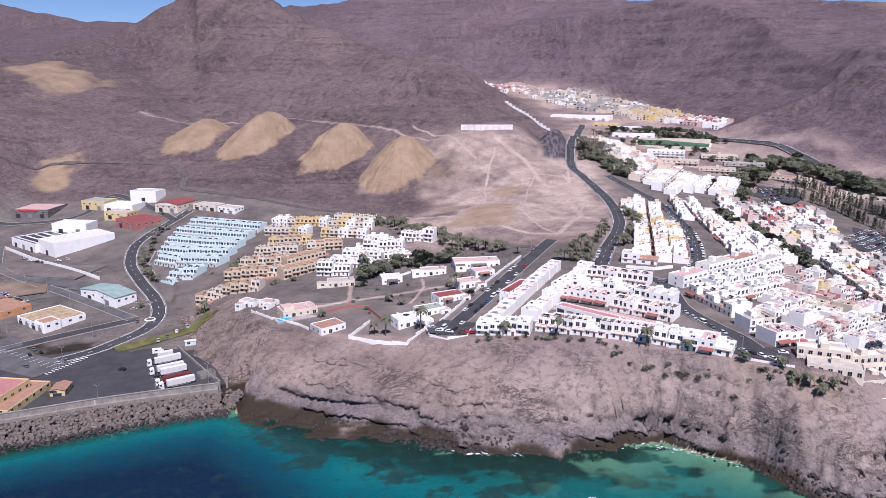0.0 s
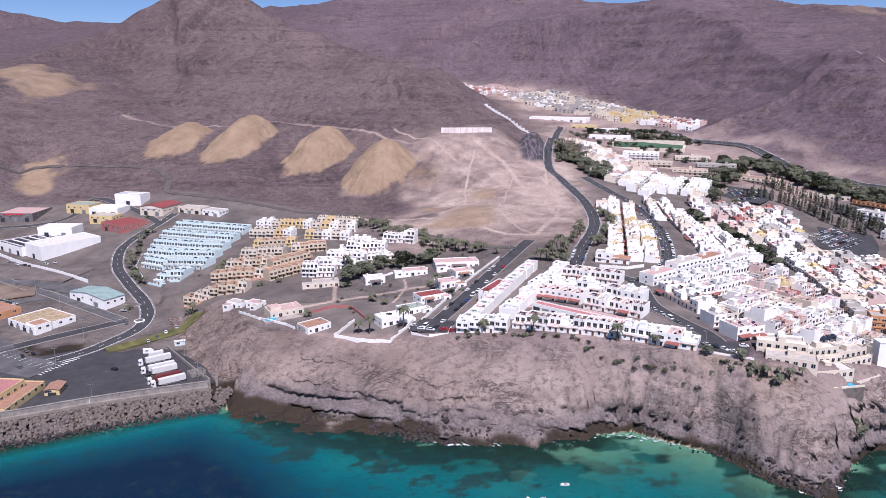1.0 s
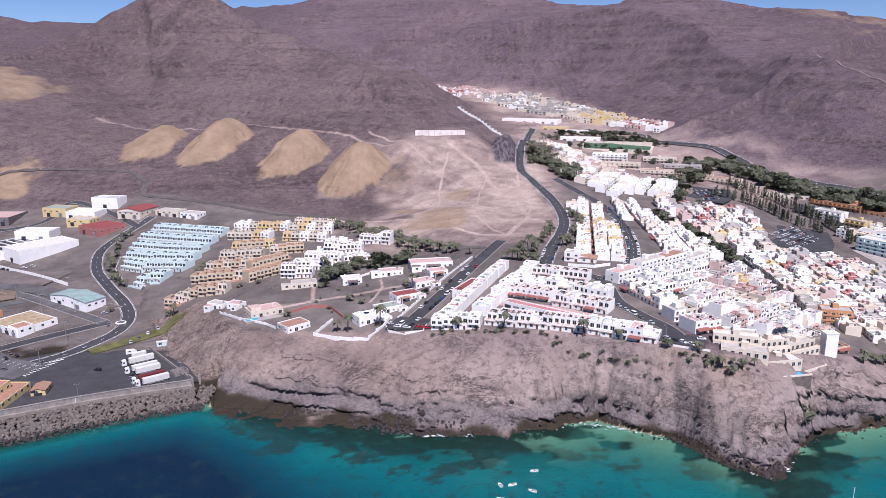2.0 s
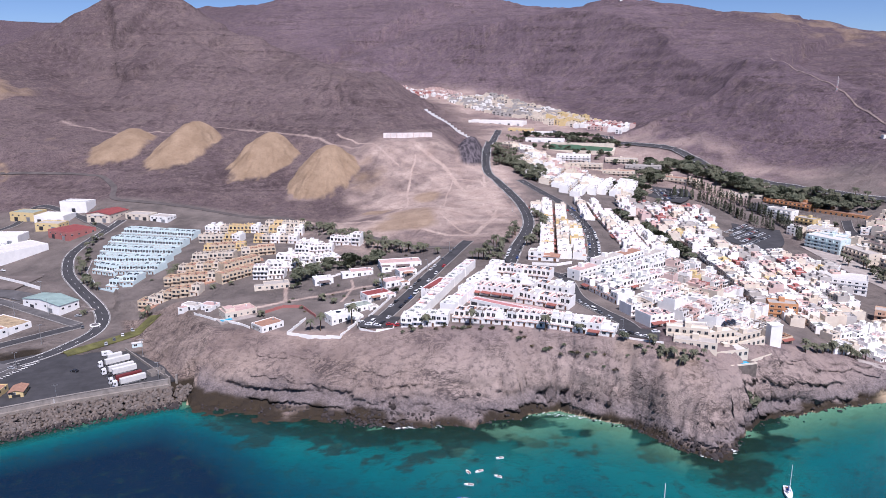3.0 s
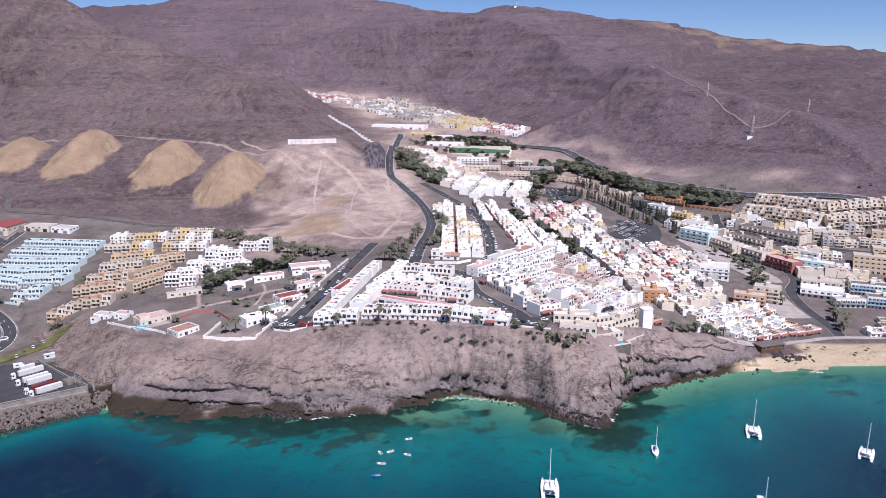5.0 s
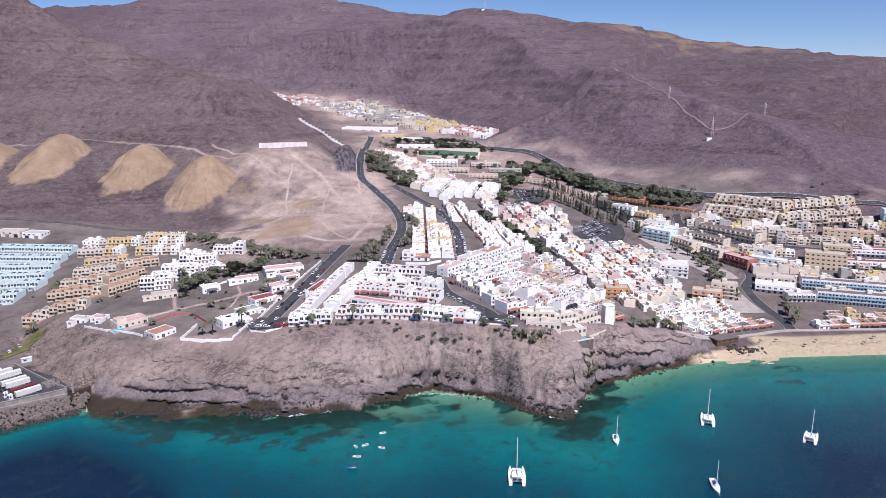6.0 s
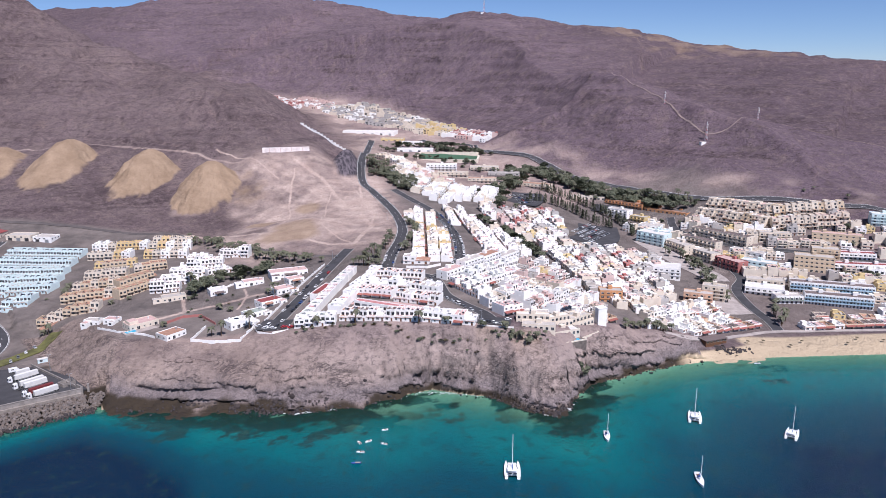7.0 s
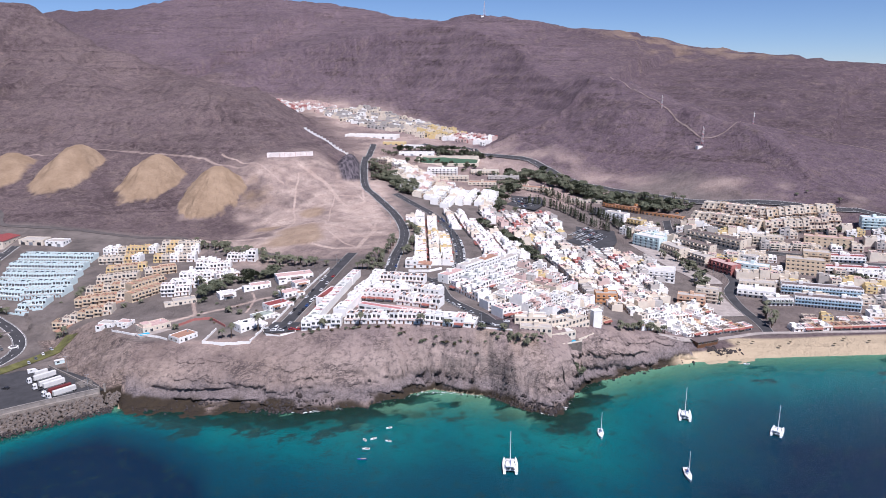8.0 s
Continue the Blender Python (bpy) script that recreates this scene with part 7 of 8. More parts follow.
tc = part("cab", Form().loft([[(x_, -1.3, 0.5), (x_, -1.35, 1.7), (x_, -1.0, 3.1), (x_, 1.0, 3.6), (x_, 1.1, 0.5)] for x_ in (-1.22, 1.22)]), CARS["white"], tractor)
part("windscreen", Form().faces([(-1.05, -1.38, 1.8), (1.05, -1.38, 1.8), (1.05, -1.08, 2.95), (-1.05, -1.08, 2.95)], [(0, 1, 2, 3)]), M_PANE, tc)
part("chassis", Form().box(-0.5, 0.5, 1.0, 4.0, 0.6, 1.0), M_DARKMETAL, tractor)
for s in (-1, 1):
    for yy in (-0.6, 2.6):
        part("wheel", TRUCK_WHEEL, None, tractor, m=pose(s * 1.05, yy, 0.5))

# ---- harbour lot, sea wall and armour ----
def slab_of(name, ring, z0, z1, material, label, category="paving"):
    return tagged(new(name, Form().prism(ring, z0, z1).mesh(name, [material])), label, category, kind="structure")


slab_of("pavement", [(-330, 262), (-205, 304), (-160, 318.5), (-110, 335), (-122, 356), (-158, 392), (-176, 378), (-200, 384), (-232, 366), (-262, 350), (-340, 305)], 3.2, 4.12, M_ASPHALT, "dark asphalt lorry park behind the sea wall", "car park")
for i in range(13):
    a = i / 12
    x, y = -207.9 + 9.9 * a, 347.1 + 22.5 * a
    new_stripe = tagged(new("crossing_stripe", Form().box(-0.35, 0.35, -2.0, 2.0, 0, 0.03).mesh("crossing_stripe", [M_LINE])), "white zebra crossing stripe on asphalt", "road marking", kind="structure")
    new_stripe.matrix_basis = pose(x, y, max(level(x, y) + 0.28, 4.16), 0, 0, 66.3)
for i in range(14):
    x, y = -262 + i * 4.3, 388 - i * 2.6
    bay = tagged(new("bay_line", Form().box(-0.12, 0.12, -2.4, 2.4, 0, 0.02).mesh("bay_line", [M_LINE])), "white painted parking bay line on asphalt", "road marking", kind="structure")
    bay.matrix_basis = pose(x, y, level(x, y) + 0.47, 0, 0, -31)
island = thing("traffic_island", "small round traffic island with white kerb", "traffic island", m=pose(-183.5, 424, level(-183.5, 424) + 0.2))
part("kerb", Form().tube((0, 0, 0), (0, 0, 0.35), 3.4, 3.2, 24), WALLS["white"], island)
part("top", Form().tube((0, 0, 0.35), (0, 0, 0.42), 2.5, 2.4, 24), M_OLDASPHALT, island)
palm_island = thing("planting_island", "pale kerbed planting island at the junction", "planting bed", m=pose(-200, 453, level(-200, 453) + 0.1, 0, 0, -35))
part("kerb", Form().box(-7, 7, -3.2, 3.2, -0.6, 0.45), M_PAVING, palm_island)
part("soil", Form().box(-6.4, 6.4, -2.7, 2.7, 0.45, 0.5), M_DIRT, palm_island)
road("verge", [(-186, 380), (-166, 396), (-150, 412), (-144, 424)], 9.0, "strip of dry yellow-green grass beside the road", M_GRASS, False, False, "grass")
road("yard", [(-420, 430), (-340, 458), (-280, 485)], 34.0, "brown sandy sports yard", M_SANDLOT, False, False, "yard")
road("yard", [(-350, 528), (-300, 520), (-262, 512)], 34.0, "bare dirt yard below the warehouse", M_DIRT, False, False, "yard")
road("yard", [(-300, 500), (-262, 486), (-232, 468)], 14.0, "dark gravel storage yard", M_OLDASPHALT, False, False, "yard")

wall_line = curve_points([(-330, 246), (-260, 272), (-199, 296), (-157, 314), (-112, 329)], 5.0)
sea_wall = thing("sea_wall", "pale concrete sea wall with jointed panels", "wall")
for i in range(len(wall_line) - 1):
    (x0, y0), (x1, y1) = wall_line[i], wall_line[i + 1]
    run, turn = math.hypot(x1 - x0, y1 - y0), math.degrees(math.atan2(y1 - y0, x1 - x0))
    f = Form().box(0.03, run - 0.03, -0.35, 0.35, -3.0, 3.2).box(0.0, run, -0.5, 0.5, 3.2, 3.5).box(0.0, run, -1.6, -0.36, -3, 0.6)
    part("panel", f, M_CONCRETE, sea_wall, m=pose(x0, y0, 4.0, 0, 0, turn))
for x, y in ((-112, 331), (-109, 334)):
    part("end_post", Form().box(-0.6, 0.6, -0.6, 0.6, -4, 3.8), M_CONCRETE, sea_wall, m=pose(x, y, 4.0))

lot_wall = thing("boundary_wall", "low stone wall along the lorry park", "wall")
for i in range(12):
    a, b = i / 12, (i + 1) / 12
    p0, p1 = np.array((-113, 334)) * (1 - a) + np.array((-152, 384)) * a, np.array((-113, 334)) * (1 - b) + np.array((-152, 384)) * b
    run, turn = math.hypot(*(p1 - p0)), math.degrees(math.atan2(p1[1] - p0[1], p1[0] - p0[0]))
    part("section", Form().box(0, run, -0.3, 0.3, -1.5, 1.5 if i else 2.6), M_CONCRETE, lot_wall, m=pose(p0[0], p0[1], 4.1, 0, 0, turn))
ruin = thing("roofless_hut", "roofless plastered pump hut with open door", "hut", m=pose(-123, 345, level(-123, 345), 0, 0, 40))
for box in ((-4, 4, -3, -2.75), (-4, 4, 2.75, 3), (-4, -3.75, -2.75, 2.75), (3.75, 4, -2.75, 1.0)):
    part("wall", Form().box(*box, -1.5, 2.4), M_CONCRETE, ruin)
kiosk = thing("kiosk", "small blue and white kiosk beside the grass", "kiosk", m=pose(-146, 388, level(-146, 388), 0, 0, 20))
part("body", Form().box(-3, 3, -1.3, 1.3, -0.5, 2.5), WALLS["blue"], kiosk)
part("roof", Form().box(-3.2, 3.2, -1.5, 1.5, 2.5, 2.65), ROOFS["white"], kiosk)
part("window", WIN["wide"], None, kiosk, m=pose(-1, -1.3, 0.9))


def armour_mesh(seed):
    """A four-legged breakwater block."""
    rng = random.Random(seed)
    f = Form()
    legs = [Vector((0, 0, 1)), Vector((0.94, 0, -0.33)), Vector((-0.47, 0.82, -0.33)), Vector((-0.47, -0.82, -0.33))]
    q = Euler((rng.uniform(0, 6), rng.uniform(0, 6), rng.uniform(0, 6))).to_matrix()
    for g_ in legs:
        d = q @ g_
        f.tube(d * -0.25, d * rng.uniform(1.2, 1.4), 0.82, 0.56, 6)
    return f.mesh("armour_block", [M_ARMOUR])


ARMOUR = [armour_mesh(i) for i in range(6)]
breakwater = thing("breakwater", "bank of interlocking concrete armour blocks below the wall", "breakwater")
arm_rng = random.Random(9)
foot = curve_points([(-330, 238), (-255, 266), (-196, 290), (-155, 308), (-110, 324), (-98, 324)], 1.0)
ft = np.gradient(foot, axis=0)
rest = []
made = 0
for k in range(4, len(foot) - 1, 2):
    t = ft[k] / np.linalg.norm(ft[k])
    nrm = np.array([t[1], -t[0]])
    reach = 15.0
    for j in range(7):
        d = 1.0 + j * 2.1 + arm_rng.uniform(-0.5, 0.5)
        x, y = foot[k] + nrm * d + t * arm_rng.uniform(-0.7, 0.7)
        z = 4.3 - d * 0.36 + arm_rng.uniform(-0.4, 0.4)
        m = pose(x, y, z, arm_rng.uniform(0, 360), arm_rng.uniform(0, 360), arm_rng.uniform(0, 360)) @ Matrix.Scale(arm_rng.uniform(1.1, 1.45), 4)
        if x > -168 and made < 300:
            part("armour_block", arm_rng.choice(ARMOUR), None, breakwater, m=m)
            made += 1
        else:
            rest.append((arm_rng.choice(ARMOUR), m))
far_blocks = Form()
for me, m in rest:
    far_blocks.faces([m @ v.co for v in me.vertices], [tuple(p.vertices) for p in me.polygons])
tagged(part("armour_bank", far_blocks, M_ARMOUR, breakwater), kind="stuff")


def boulder_mesh(seed):
    rng = random.Random(seed)
    bm = bmesh.new()
    bmesh.ops.create_icosphere(bm, subdivisions=1, radius=1)
    for v in bm.verts:
        v.co = Vector((v.co.x, v.co.y * rng.uniform(0.7, 1), v.co.z * 0.75)) * rng.uniform(0.75, 1.2)
    me = bpy.data.meshes.new("boulder")
    bm.to_mesh(me)
    bm.free()
    me.materials.append(M_BOULDER)
    return me


M_BOULDER = plain("dark_basalt_boulder", (0.055, 0.045, 0.045), 0.9, vary=0.3, scale=0.8, vary_obj=0.6, bump=0.08)
BOULDERS = [boulder_mesh(i) for i in range(6)]
b_rng = random.Random(4)
shore = Form()
for i in range(900):
    x = b_rng.choice([b_rng.uniform(-92, 285), b_rng.gauss(2, 13), b_rng.gauss(150, 14)])
    yc = float(np.interp(x, COAST_X, COAST_Y))
    y = yc + b_rng.gauss(1.5, 3.2)
    s = abs(b_rng.gauss(0, 0.55)) + 0.3 + (1.2 if i % 60 == 0 and -25 < x < 25 else 0)
    me = b_rng.choice(BOULDERS)
    z = max(level(x, y), -0.9)
    m = pose(x, y, z + s * 0.1, b_rng.uniform(0, 360), b_rng.uniform(0, 360), b_rng.uniform(0, 360)) @ Matrix.Scale(s, 4)
    if i < 160 and s > 1.0:
        ob = tagged(new("boulder", me), "dark wave-worn basalt boulder on the shore", "rock", "shore boulders")
        ob.matrix_basis = m
    else:
        shore.faces([m @ v.co for v in me.vertices], [tuple(p.vertices) for p in me.polygons])
for k in range(0, len(foot) - 1):
    t = ft[k] / np.linalg.norm(ft[k])
    for j in range(3):
        d = 13.0 + b_rng.uniform(0, 6.5)
        x, y = foot[k] + np.array([t[1], -t[0]]) * d + t * b_rng.uniform(-0.7, 0.7)
        m = pose(x, y, 0.9 - (d - 13.0) * 0.22, b_rng.uniform(0, 360), b_rng.uniform(0, 360), b_rng.uniform(0, 360)) @ Matrix.Scale(b_rng.uniform(0.6, 1.25), 4)
        me = b_rng.choice(BOULDERS)
        shore.faces([m @ v.co for v in me.vertices], [tuple(p.vertices) for p in me.polygons])
for cx, cy, sx, n in ((314, 279, 6, 70), (303, 284, 3, 30)):
    for _ in range(n):
        x, y, q = cx + b_rng.gauss(0, sx), cy + b_rng.gauss(0, 2.0), abs(b_rng.gauss(0, 0.5)) + 0.4
        m = pose(x, y, level(x, y) + 0.1, b_rng.uniform(-25, 25), b_rng.uniform(-25, 25), b_rng.uniform(0, 360)) @ Matrix.Diagonal((q * 1.5, q, q * 0.6, 1))
        me = b_rng.choice(BOULDERS)
        shore.faces([m @ v.co for v in me.vertices], [tuple(p.vertices) for p in me.polygons])
tagged(new("shore_stones", shore.mesh("shore_stones", [M_BOULDER])), "dark loose stones along the water's edge", "stones", kind="stuff")

# surf: thin broken foam where waves meet the rock
M_FOAM = plain("white_foam", (0.78, 0.79, 0.78), 0.6, vary=0.1, scale=1.5)
foam = Form()
f_rng = random.Random(12)
for cx, n, sp, wide in ((14, 60, 4.0, 0.8), (30, 12, 3.0, 0.5), (92, 40, 9.0, 0.35), (107, 36, 7.0, 0.35), (151, 90, 6.0, 0.7), (163, 30, 4.0, 0.6)):
    for _ in range(n):
        x = cx + f_rng.gauss(0, sp)
        y = float(np.interp(x, COAST_X, COAST_Y)) - abs(f_rng.gauss(0.8, 1.3))
        r = f_rng.uniform(0.15, 0.6) * wide + 0.1
        ring = [(x + r * f_rng.uniform(0.4, 1.5) * math.cos(k * math.pi / 4) * 2.2, y + r * f_rng.uniform(0.4, 1.3) * math.sin(k * math.pi / 4) * 0.7) for k in range(8)]
        foam.prism(ring, 0.01, 0.03 + 0.04 * f_rng.random())
tagged(new("sea_foam", foam.mesh("sea_foam", [M_FOAM])), "white surf foam breaking along the rocks", "foam", kind="stuff")


def lamp_post(x, y, tall, arms=2):
    p = thing("lamp_post", "tall grey lamp post with floodlight heads", "lamp post", "lamp posts", pose(x, y, level(x, y)))
    part("base", Form().box(-0.5, 0.5, -0.5, 0.5, -0.3, 0.5), M_CONCRETE, p)
    part("pole", Form().tube((0, 0, 0.4), (0, 0, tall), 0.17, 0.10, 8), M_METAL, p)
    for s in range(arms):
        d = 1 if s else -1
        part("lamp_head", Form().tube((0, 0, tall - 0.1), (d * 1.1, 0, tall + 0.1), 0.05, 0.05, 6).box(d * 1.1 - 0.45, d * 1.1 + 0.45, -0.2, 0.2, tall, tall + 0.18), M_METAL, p)


for x, y, h in ((-206, 396, 13), (-243, 444, 13), (-273, 472, 13), (-221, 444, 12), (-296, 486, 13), (-262, 405, 12), (-138, 372, 11), (-119, 336, 11), (-164, 313, 10), (-140, 322, 10), (-205, 360, 10), (-240, 480, 12)):
    lamp_post(x, y, h)
for x, y in ((60, 476), (40, 436), (22, 400), (168, 470), (184, 540), (134, 600), (146, 690), (130, 292), (420, 440), (430, 500)):
    lamp_post(x, y, 8, 1)

# ---- boats ----
def hull_form(length, beam, free_b, mi=0, draft=0.4, stern=0.75):
    f = Form()
    rings = []
    for u in (0.0, 0.12, 0.3, 0.55, 0.78, 0.93, 1.0):
        w = beam / 2 * (stern + (1 - stern) * min(1, u * 2.5)) * (1 - max(0, (u - 0.45) / 0.55) ** 2.2) + 0.03
        y = -length / 2 + length * u
        top = free_b * (1 + 0.25 * u * u)
        rings.append([(-w, y, top), (-w * 0.9, y, 0.15), (-w * 0.45, y, -draft), (w * 0.45, y, -draft), (w * 0.9, y, 0.15), (w, y, top)])
    return f.loft(rings, mi)


def rig(p, y, tall, boom, mast_mat=None):
    part("mast", Form().tube((0, y, 1.0), (0, y, tall), 0.17, 0.12, 8), M_HULL, p)
    part("boom", Form().tube((0, y - 0.1, 2.6), (0, y - boom, 2.7), 0.07, 0.07, 6).tube((0, y - 0.2, 2.78), (0, y - boom * 0.9, 2.85), 0.2, 0.15, 7), M_BLUECOVER, p)
    for h in (0.4, 0.68):
        part("spreader", Form().box(-0.9, 0.9, y - 0.03, y + 0.03, tall * h, tall * h + 0.06), M_METAL, p)


def catamaran(x, y, turn, s=1.0, label="white sailing catamaran moored in turquoise water"):
    b = thing("catamaran", label, "sailing boat", "moored boats", pose(x, y, 0, 0, 0, turn) @ Matrix.Scale(s, 4))
    for sx in (-2.5, 2.5):
        h = hull_form(12.0, 1.7, 1.3)
        h.v = [(px + sx, py, pz) for px, py, pz in h.v]
        part("hull", h, M_HULL, b)
        part("stern_step", Form().box(sx - 0.6, sx + 0.6, -6.5, -5.6, 0.3, 0.6), M_HULL, b)
    part("bridge_deck", Form().box(-2.6, 2.6, -4.6, 2.6, 0.85, 1.32), M_HULL, b)
    cabin = part("cabin", Form().loft([[(-2.5, -2.4, 1.3), (2.5, -2.4, 1.3), (2.0, 2.4, 1.3), (-2.0, 2.4, 1.3)], [(-2.3, -2.3, 2.3), (2.3, -2.3, 2.3), (1.5, 1.2, 2.15), (-1.5, 1.2, 2.15)]]), M_HULL, b)
    part("window_band", Form().loft([[(-2.47, -2.0, 1.6), (2.47, -2.0, 1.6), (2.0, 2.08, 1.6), (-2.0, 2.08, 1.6)], [(-2.42, -2.0, 2.0), (2.42, -2.0, 2.0), (1.78, 1.66, 1.97), (-1.78, 1.66, 1.97)]]), M_PANE, cabin)
    part("bimini", Form().box(-2.0, 2.0, -4.4, -2.0, 2.75, 2.85), M_HULL, b)
    part("trampoline", Form().box(-1.8, 1.8, 2.6, 5.2, 1.05, 1.08), M_FRAME, b)
    for sx in (-1, 1):
        part("hatch", Form().box(sx * 2.5 - 0.3, sx * 2.5 + 0.3, 2.8, 3.5, 1.3, 1.42), M_PANE, b)
        part("solar_panel", Form().box(sx * 1.0 - 0.8, sx * 1.0 + 0.8, -5.4, -4.3, 2.0, 2.05), M_SOLAR, b)
    rig(b, 1.0, 16.5, 5.0)


def sloop(x, y, turn, length=11.0, hull_mat=None, label="white sailing yacht moored in clear water"):
    b = thing("sailing_yacht", label, "sailing boat", "moored boats", pose(x, y, 0, 0, 0, turn))
    part("hull", hull_form(length, 3.4, 1.1), hull_mat or M_HULL, b)
    part("deck", Form().prism([(-1.1, -length * 0.48), (1.1, -length * 0.48), (1.45, 0), (0.8, length * 0.32), (0, length * 0.46), (-0.8, length * 0.32), (-1.45, 0)], 1.1, 1.2), M_FRAME, b)
    part("cabin", Form().loft([[(-0.9, -1.0, 1.2), (0.9, -1.0, 1.2), (0.55, 2.8, 1.2), (-0.55, 2.8, 1.2)], [(-0.75, -0.9, 1.65), (0.75, -0.9, 1.65), (0.4, 2.3, 1.5), (-0.4, 2.3, 1.5)]]), M_HULL, b)
    part("cockpit", Form().box(-0.8, 0.8, -4.2, -1.3, 1.15, 1.23), M_WOOD, b)
    part("sprayhood", Form().loft([[(-0.9, -1.4, 1.3), (0.9, -1.4, 1.3), (0.9, -0.4, 1.3), (-0.9, -0.4, 1.3)], [(-0.7, -1.4, 2.2), (0.7, -1.4, 2.2), (0.7, -0.8, 2.1), (-0.7, -0.8, 2.1)]]), M_BLUECOVER, b)
    rig(b, 1.2, 14.5, 4.2)


def dinghy(x, y, turn, length=4.2, label="small white open boat moored offshore", mat_=None):
    b = thing("dinghy", label, "boat", "small moored boats", pose(x, y, 0, 0, 0, turn))
    part("hull", hull_form(length, 1.6, 0.55, draft=0.2), mat_ or M_HULL, b)
    part("inside", Form().prism([(-0.55, -length * 0.42), (0.55, -length * 0.42), (0.6, 0), (0.3, length * 0.3), (-0.3, length * 0.3), (-0.6, 0)], 0.5, 0.6), M_PAVING, b)
    part("outboard", Form().box(-0.15, 0.15, -length / 2 - 0.3, -length / 2 + 0.05, 0.2, 0.95), M_DARKMETAL, b)
    part("thwart", Form().box(-0.7, 0.7, -0.2, 0.15, 0.6, 0.68), M_WOOD, b)


catamaran(108, 181, -20, 1.2)
catamaran(229, 205, -33, 1.1)
catamaran(268, 173, -48, 1.0, "white sailing catamaran moored in deep blue water")
sloop(170, 199, 156, 11)
sloop(192, 148, 158, 13, M_HULL, "grey-white sailing yacht with tall mast in deep water")
dinghy(35, 210, 80, 5.0, "dark-hulled motor boat moored offshore", M_BLUECOVER)
dinghy(39, 220, 75)
dinghy(45, 230, 110, 3.8)
dinghy(56, 240, 95, 3.6)
dinghy(52.5, 225, 60, 3.8)
dinghy(40, 230, 20, 3.0)
dinghy(318, 262, 80, 4.5, "small boat floating off the beach")


def lattice_mast(x, y, tall, label, base=3.0, hut=True):
    z = level(x, y)
    p = thing("radio_mast", label, "mast", m=pose(x, y, z))
    for sx, sy in ((-1, -1), (1, -1), (1, 1), (-1, 1)):
        part("leg", Form().tube((sx * base / 2, sy * base / 2, -1), (sx * 0.3, sy * 0.3, tall), 0.18, 0.1, 6), M_MAST, p)
    for k in range(8):
        u0, u1 = k / 8, (k + 1) / 8
        w0, w1 = base / 2 * (1 - u0) + 0.3 * u0, base / 2 * (1 - u1) + 0.3 * u1
        colour = M_MAST if k % 2 else M_SIGN
        for q in (-1, 1):
            part("brace", Form().tube((-w0, q * w0, tall * u0), (w1, q * w1, tall * u1), 0.07, 0.07, 4), colour, p)
            part("brace", Form().tube((w0, q * w0, tall * u0), (-w1, q * w1, tall * u1), 0.07, 0.07, 4), colour, p)
            part("brace", Form().tube((q * w0, -w0, tall * u0), (q * w1, w1, tall * u1), 0.07, 0.07, 4), colour, p)
    for k in range(3):
        part("antenna_dish", Form().tube((0.5, -0.6, tall * (0.6 + 0.12 * k)), (0.5, -1.0, tall * (0.6 + 0.12 * k)), 0.9, 0.8, 12), M_FRAME, p)
    if hut:
        h = thing("equipment_hut", "small white equipment hut beside the mast", "hut", m=pose(x - 7, y - 3, level(x - 7, y - 3)))
        part("wall", Form().box(-4, 4, -2.5, 2.5, -2, 3), WALLS["white"], h)
        part("roof", Form().box(-4.2, 4.2, -2.7, 2.7, 3, 3.2), ROOFS["pale"], h)


M_MAST = plain("white_mast_paint", (0.62, 0.60, 0.60), 0.5, 0.2, vary=0.08)
lattice_mast(689, 1897, 40, "red and white lattice radio mast on the ridge", 6.0)
lattice_mast(628, 762, 26, "grey lattice radio mast on the hillside", 3.0)
lattice_mast(700, 748, 18, "slim radio mast on the hillside", 1.6, False)
lattice_mast(628, 872, 20, "slim power pylon on the hillside", 1.6, False)

# beach front
bar = thing("beach_bar", "dark timber beach bar with flat roof on the rocks", "beach bar", m=pose(302, 289, level(302, 289), 0, 0, 5))
part("wall", Form().box(-9, 9, -3.5, 3.5, -2, 2.6), M_WOOD, bar)
part("roof", Form().box(-9.6, 9.6, -4.2, 4.2, 2.6, 2.9), ROOFS["dark"], bar)
for i in range(6):
    part("window", WIN["wide"], None, bar, m=pose(-7.5 + i * 3, -3.5, 0.9))
white_tower = thing("white_tower", "plain white plastered tower above the cliff", "tower", m=pose(217, 297, level(217, 297)))
part("shaft", Form().box(-3.2, 3.2, -2.6, 2.6, -3, 12.0), WALLS["white"], white_tower)
part("cap", Form().box(-3.4, 3.4, -2.8, 2.8, 12.0, 12.4), WALLS["white"], white_tower)
road("promenade", [(268, 297), (300, 292), (335, 301), (365, 305), (400, 297), (460, 281), (560, 262)], 4.0, "pale beach promenade with low wall", M_PAVING, False, False, "promenade")
for i in range(16):
    x = 330 + i * 14
    y = float(np.interp(x, COAST_X, COAST_Y)) + 18 + 5 * math.sin(i * 2.3)
    if i % 5 != 4:
        u = thing("parasol", "straw beach parasol on the sand", "parasol", "beach parasols", pose(x, y, level(x, y)))
        part("pole", Form().tube((0, 0, -0.2), (0, 0, 2.2), 0.05, 0.05, 6), M_WOOD, u)
        part("canopy", Form().loft([[(1.3 * math.cos(k * math.pi / 5), 1.3 * math.sin(k * math.pi / 5), 1.9) for k in range(10)], [(0.1 * math.cos(k * math.pi / 5), 0.1 * math.sin(k * math.pi / 5), 2.5) for k in range(10)]]), M_DRYLEAF, u)
pool = thing("swimming_pool", "turquoise hotel pool on the cliff terrace", "pool", m=pose(183, 268.6, level(183, 269.5) + 0.9, 0, 0, 9))
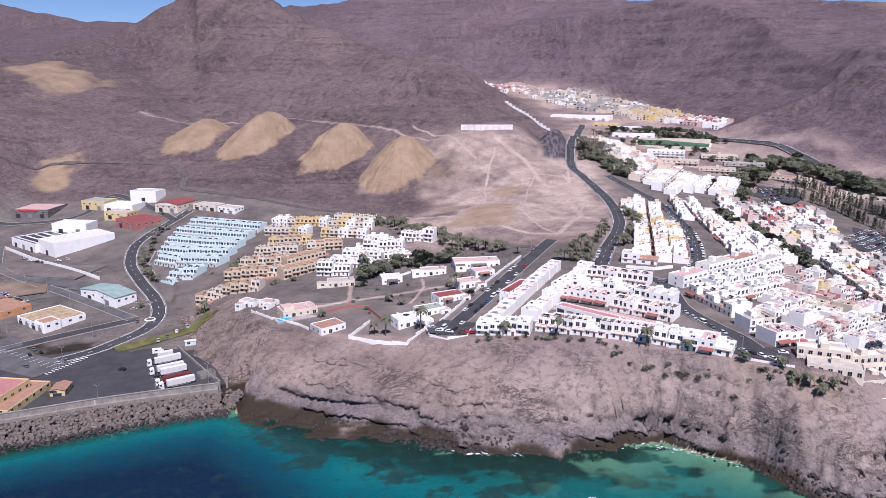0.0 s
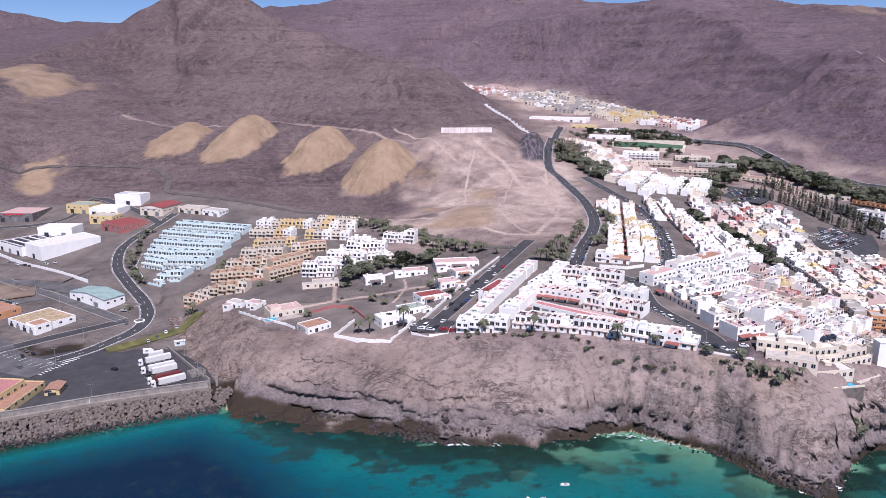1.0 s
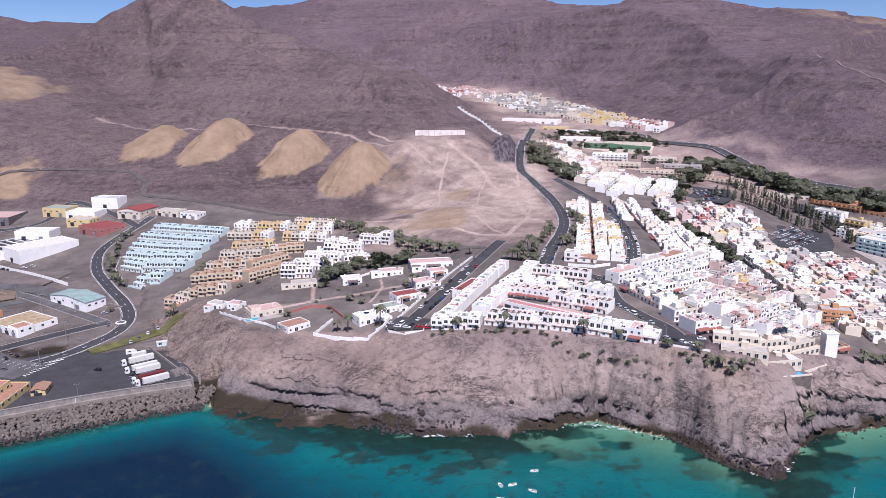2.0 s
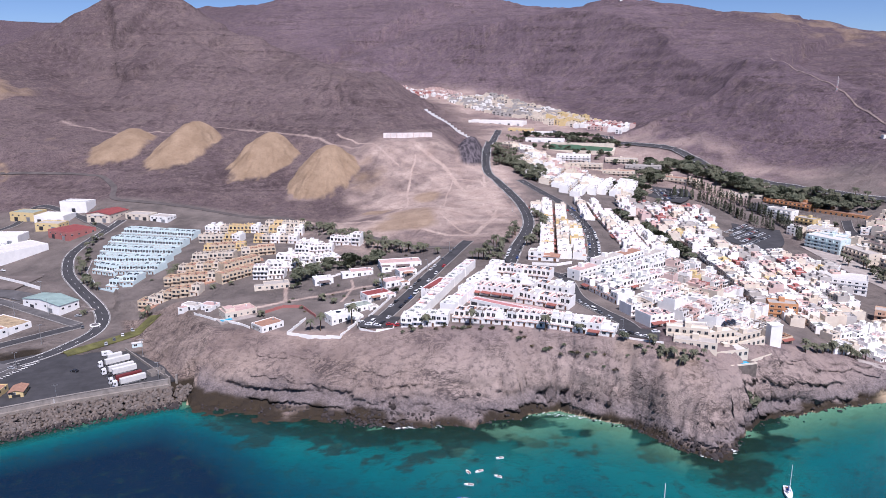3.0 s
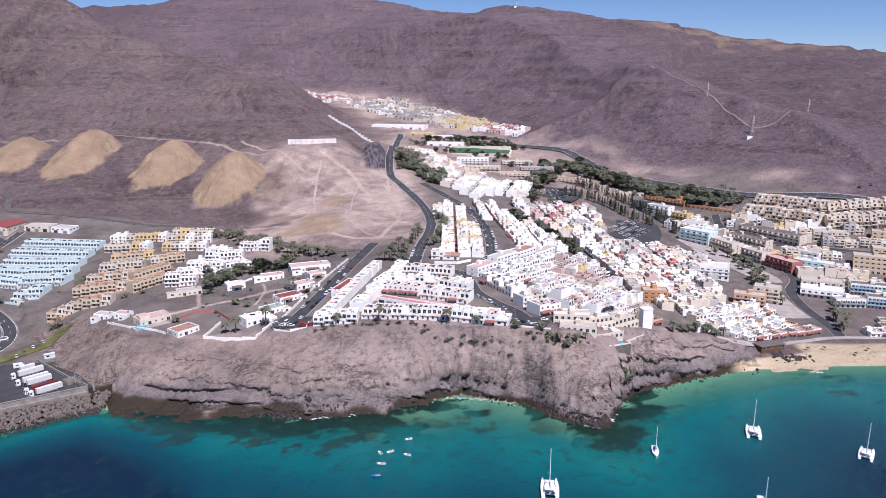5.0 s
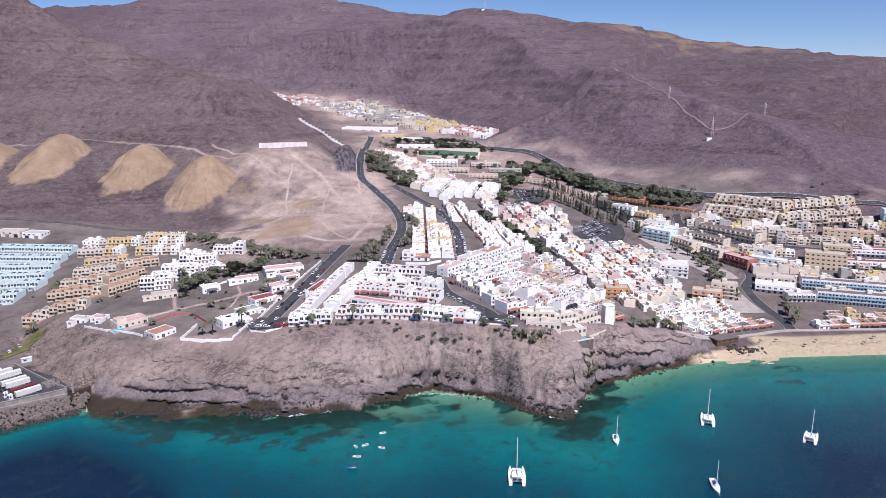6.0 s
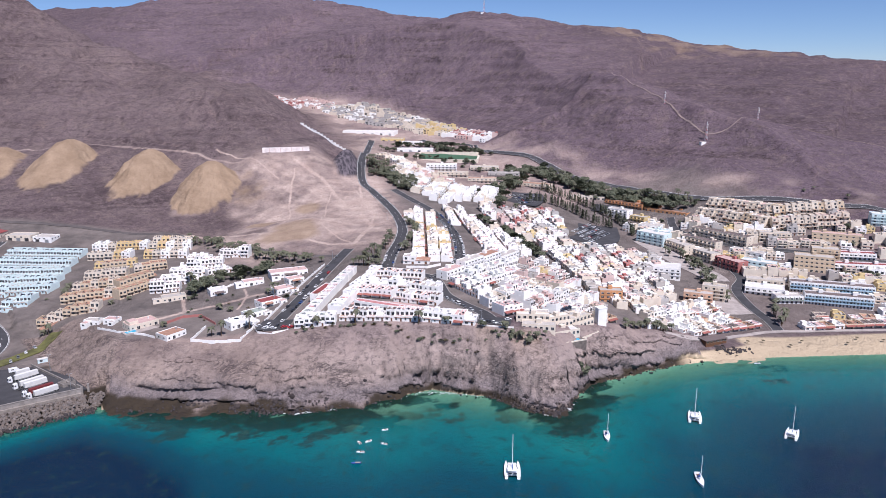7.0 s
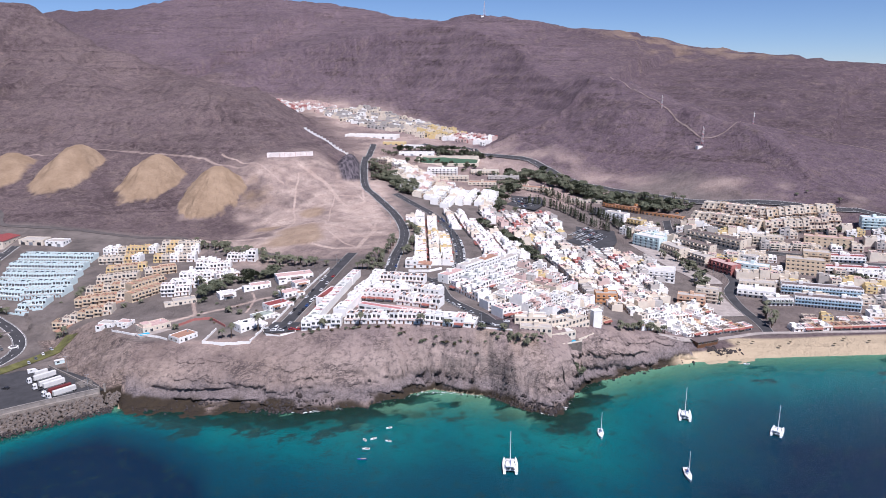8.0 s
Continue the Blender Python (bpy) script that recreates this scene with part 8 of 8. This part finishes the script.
part("rim", Form().box(-8, 9, -1.6, 6.0, -7, 0.2), M_ARMOUR, pool)
part("parapet", Form().box(-8, 9, -1.6, -1.3, 0.2, 1.1), WALLS["cream"], pool)
part("water", Form().box(-5, 6, -0.9, 3.2, 0.2, 0.26), M_POOL, pool)
for i in range(5):
    part("sun_canopy", Form().box(-7.6 + i * 0.5, -7.2 + i * 0.5, 0.5, 2.4, 0.2, 0.62), ROOFS["white"], pool)
villa_pool = thing("swimming_pool", "blue garden pool beside a cliff villa", "pool", m=pose(-88, 374.5, level(-84, 378) + 0.35, 0, 0, 30))
part("rim", Form().box(-5, 5, -3.5, 3.5, -4, 0.2), M_PAVING, villa_pool)
part("water", Form().box(-3.4, 3.4, -2, 2, 0.2, 0.26), M_POOL, villa_pool)


def garden_wall(pts, tall, label, material):
    line = []
    for (ax, ay), (bx, by) in zip(pts, pts[1:]):
        n = max(1, int(math.hypot(bx - ax, by - ay) / 6))
        line += [(ax + (bx - ax) * i / n, ay + (by - ay) * i / n) for i in range(n)]
    line.append(pts[-1])
    w = thing("garden_wall", label, "wall")
    for (x0, y0), (x1, y1) in zip(line, line[1:]):
        run, turn = math.hypot(x1 - x0, y1 - y0), math.degrees(math.atan2(y1 - y0, x1 - x0))
        part("section", Form().box(0, run, -0.15, 0.15, -3, tall), material, w, m=pose(x0, y0, (level(x0, y0) + level(x1, y1)) / 2, 0, 0, turn))


garden_wall([(-40, 369), (-49, 348), (-34, 341), (-18, 336), (-10, 350), (-6, 362)], 1.8, "white garden wall along the cliff edge", WALLS["white"])
garden_wall([(-205, 494), (-192, 486), (-176, 482)], 1.5, "pale blue garden wall round the terraces", WALLS["blue"])
garden_wall([(-232, 560), (-226, 530), (-205, 494)], 1.5, "pale blue garden wall round the terraces", WALLS["white"])
garden_wall([(-372, 590), (-310, 540), (-248, 496)], 2.6, "long white yard wall", WALLS["white"])
garden_wall([(-2, 358), (12, 386), (22, 408), (38, 440), (52, 466)], 1.6, "white garden wall along the avenue", WALLS["white"])
garden_wall([(-34, 440), (-20, 452), (2, 456)], 1.4, "white garden wall below the trees", WALLS["white"])
garden_wall([(-112, 396), (-96, 378), (-78, 366), (-72, 360)], 1.4, "white garden wall above the cliff", WALLS["white"])
garden_wall([(-66, 384), (-56, 392), (-44, 390), (-34, 371)], 1.8, "dark red garden wall", WALLS["red"])
garden_wall([(112, 424), (128, 418), (140, 422)], 2.0, "white boundary wall", WALLS["white"])
garden_wall([(-9, 352), (-7, 341), (2, 334), (12, 336), (14, 344)], 0.9, "low white parapet at the avenue's end", WALLS["white"])
garden_wall([(128, 286), (138, 280), (146, 277)], 0.9, "low white parapet at the car park", WALLS["white"])

# prototypes that only served as patterns
for ob in PROTOS:
    for o in (*ob.children_recursive, ob):
        bpy.data.objects.remove(o)
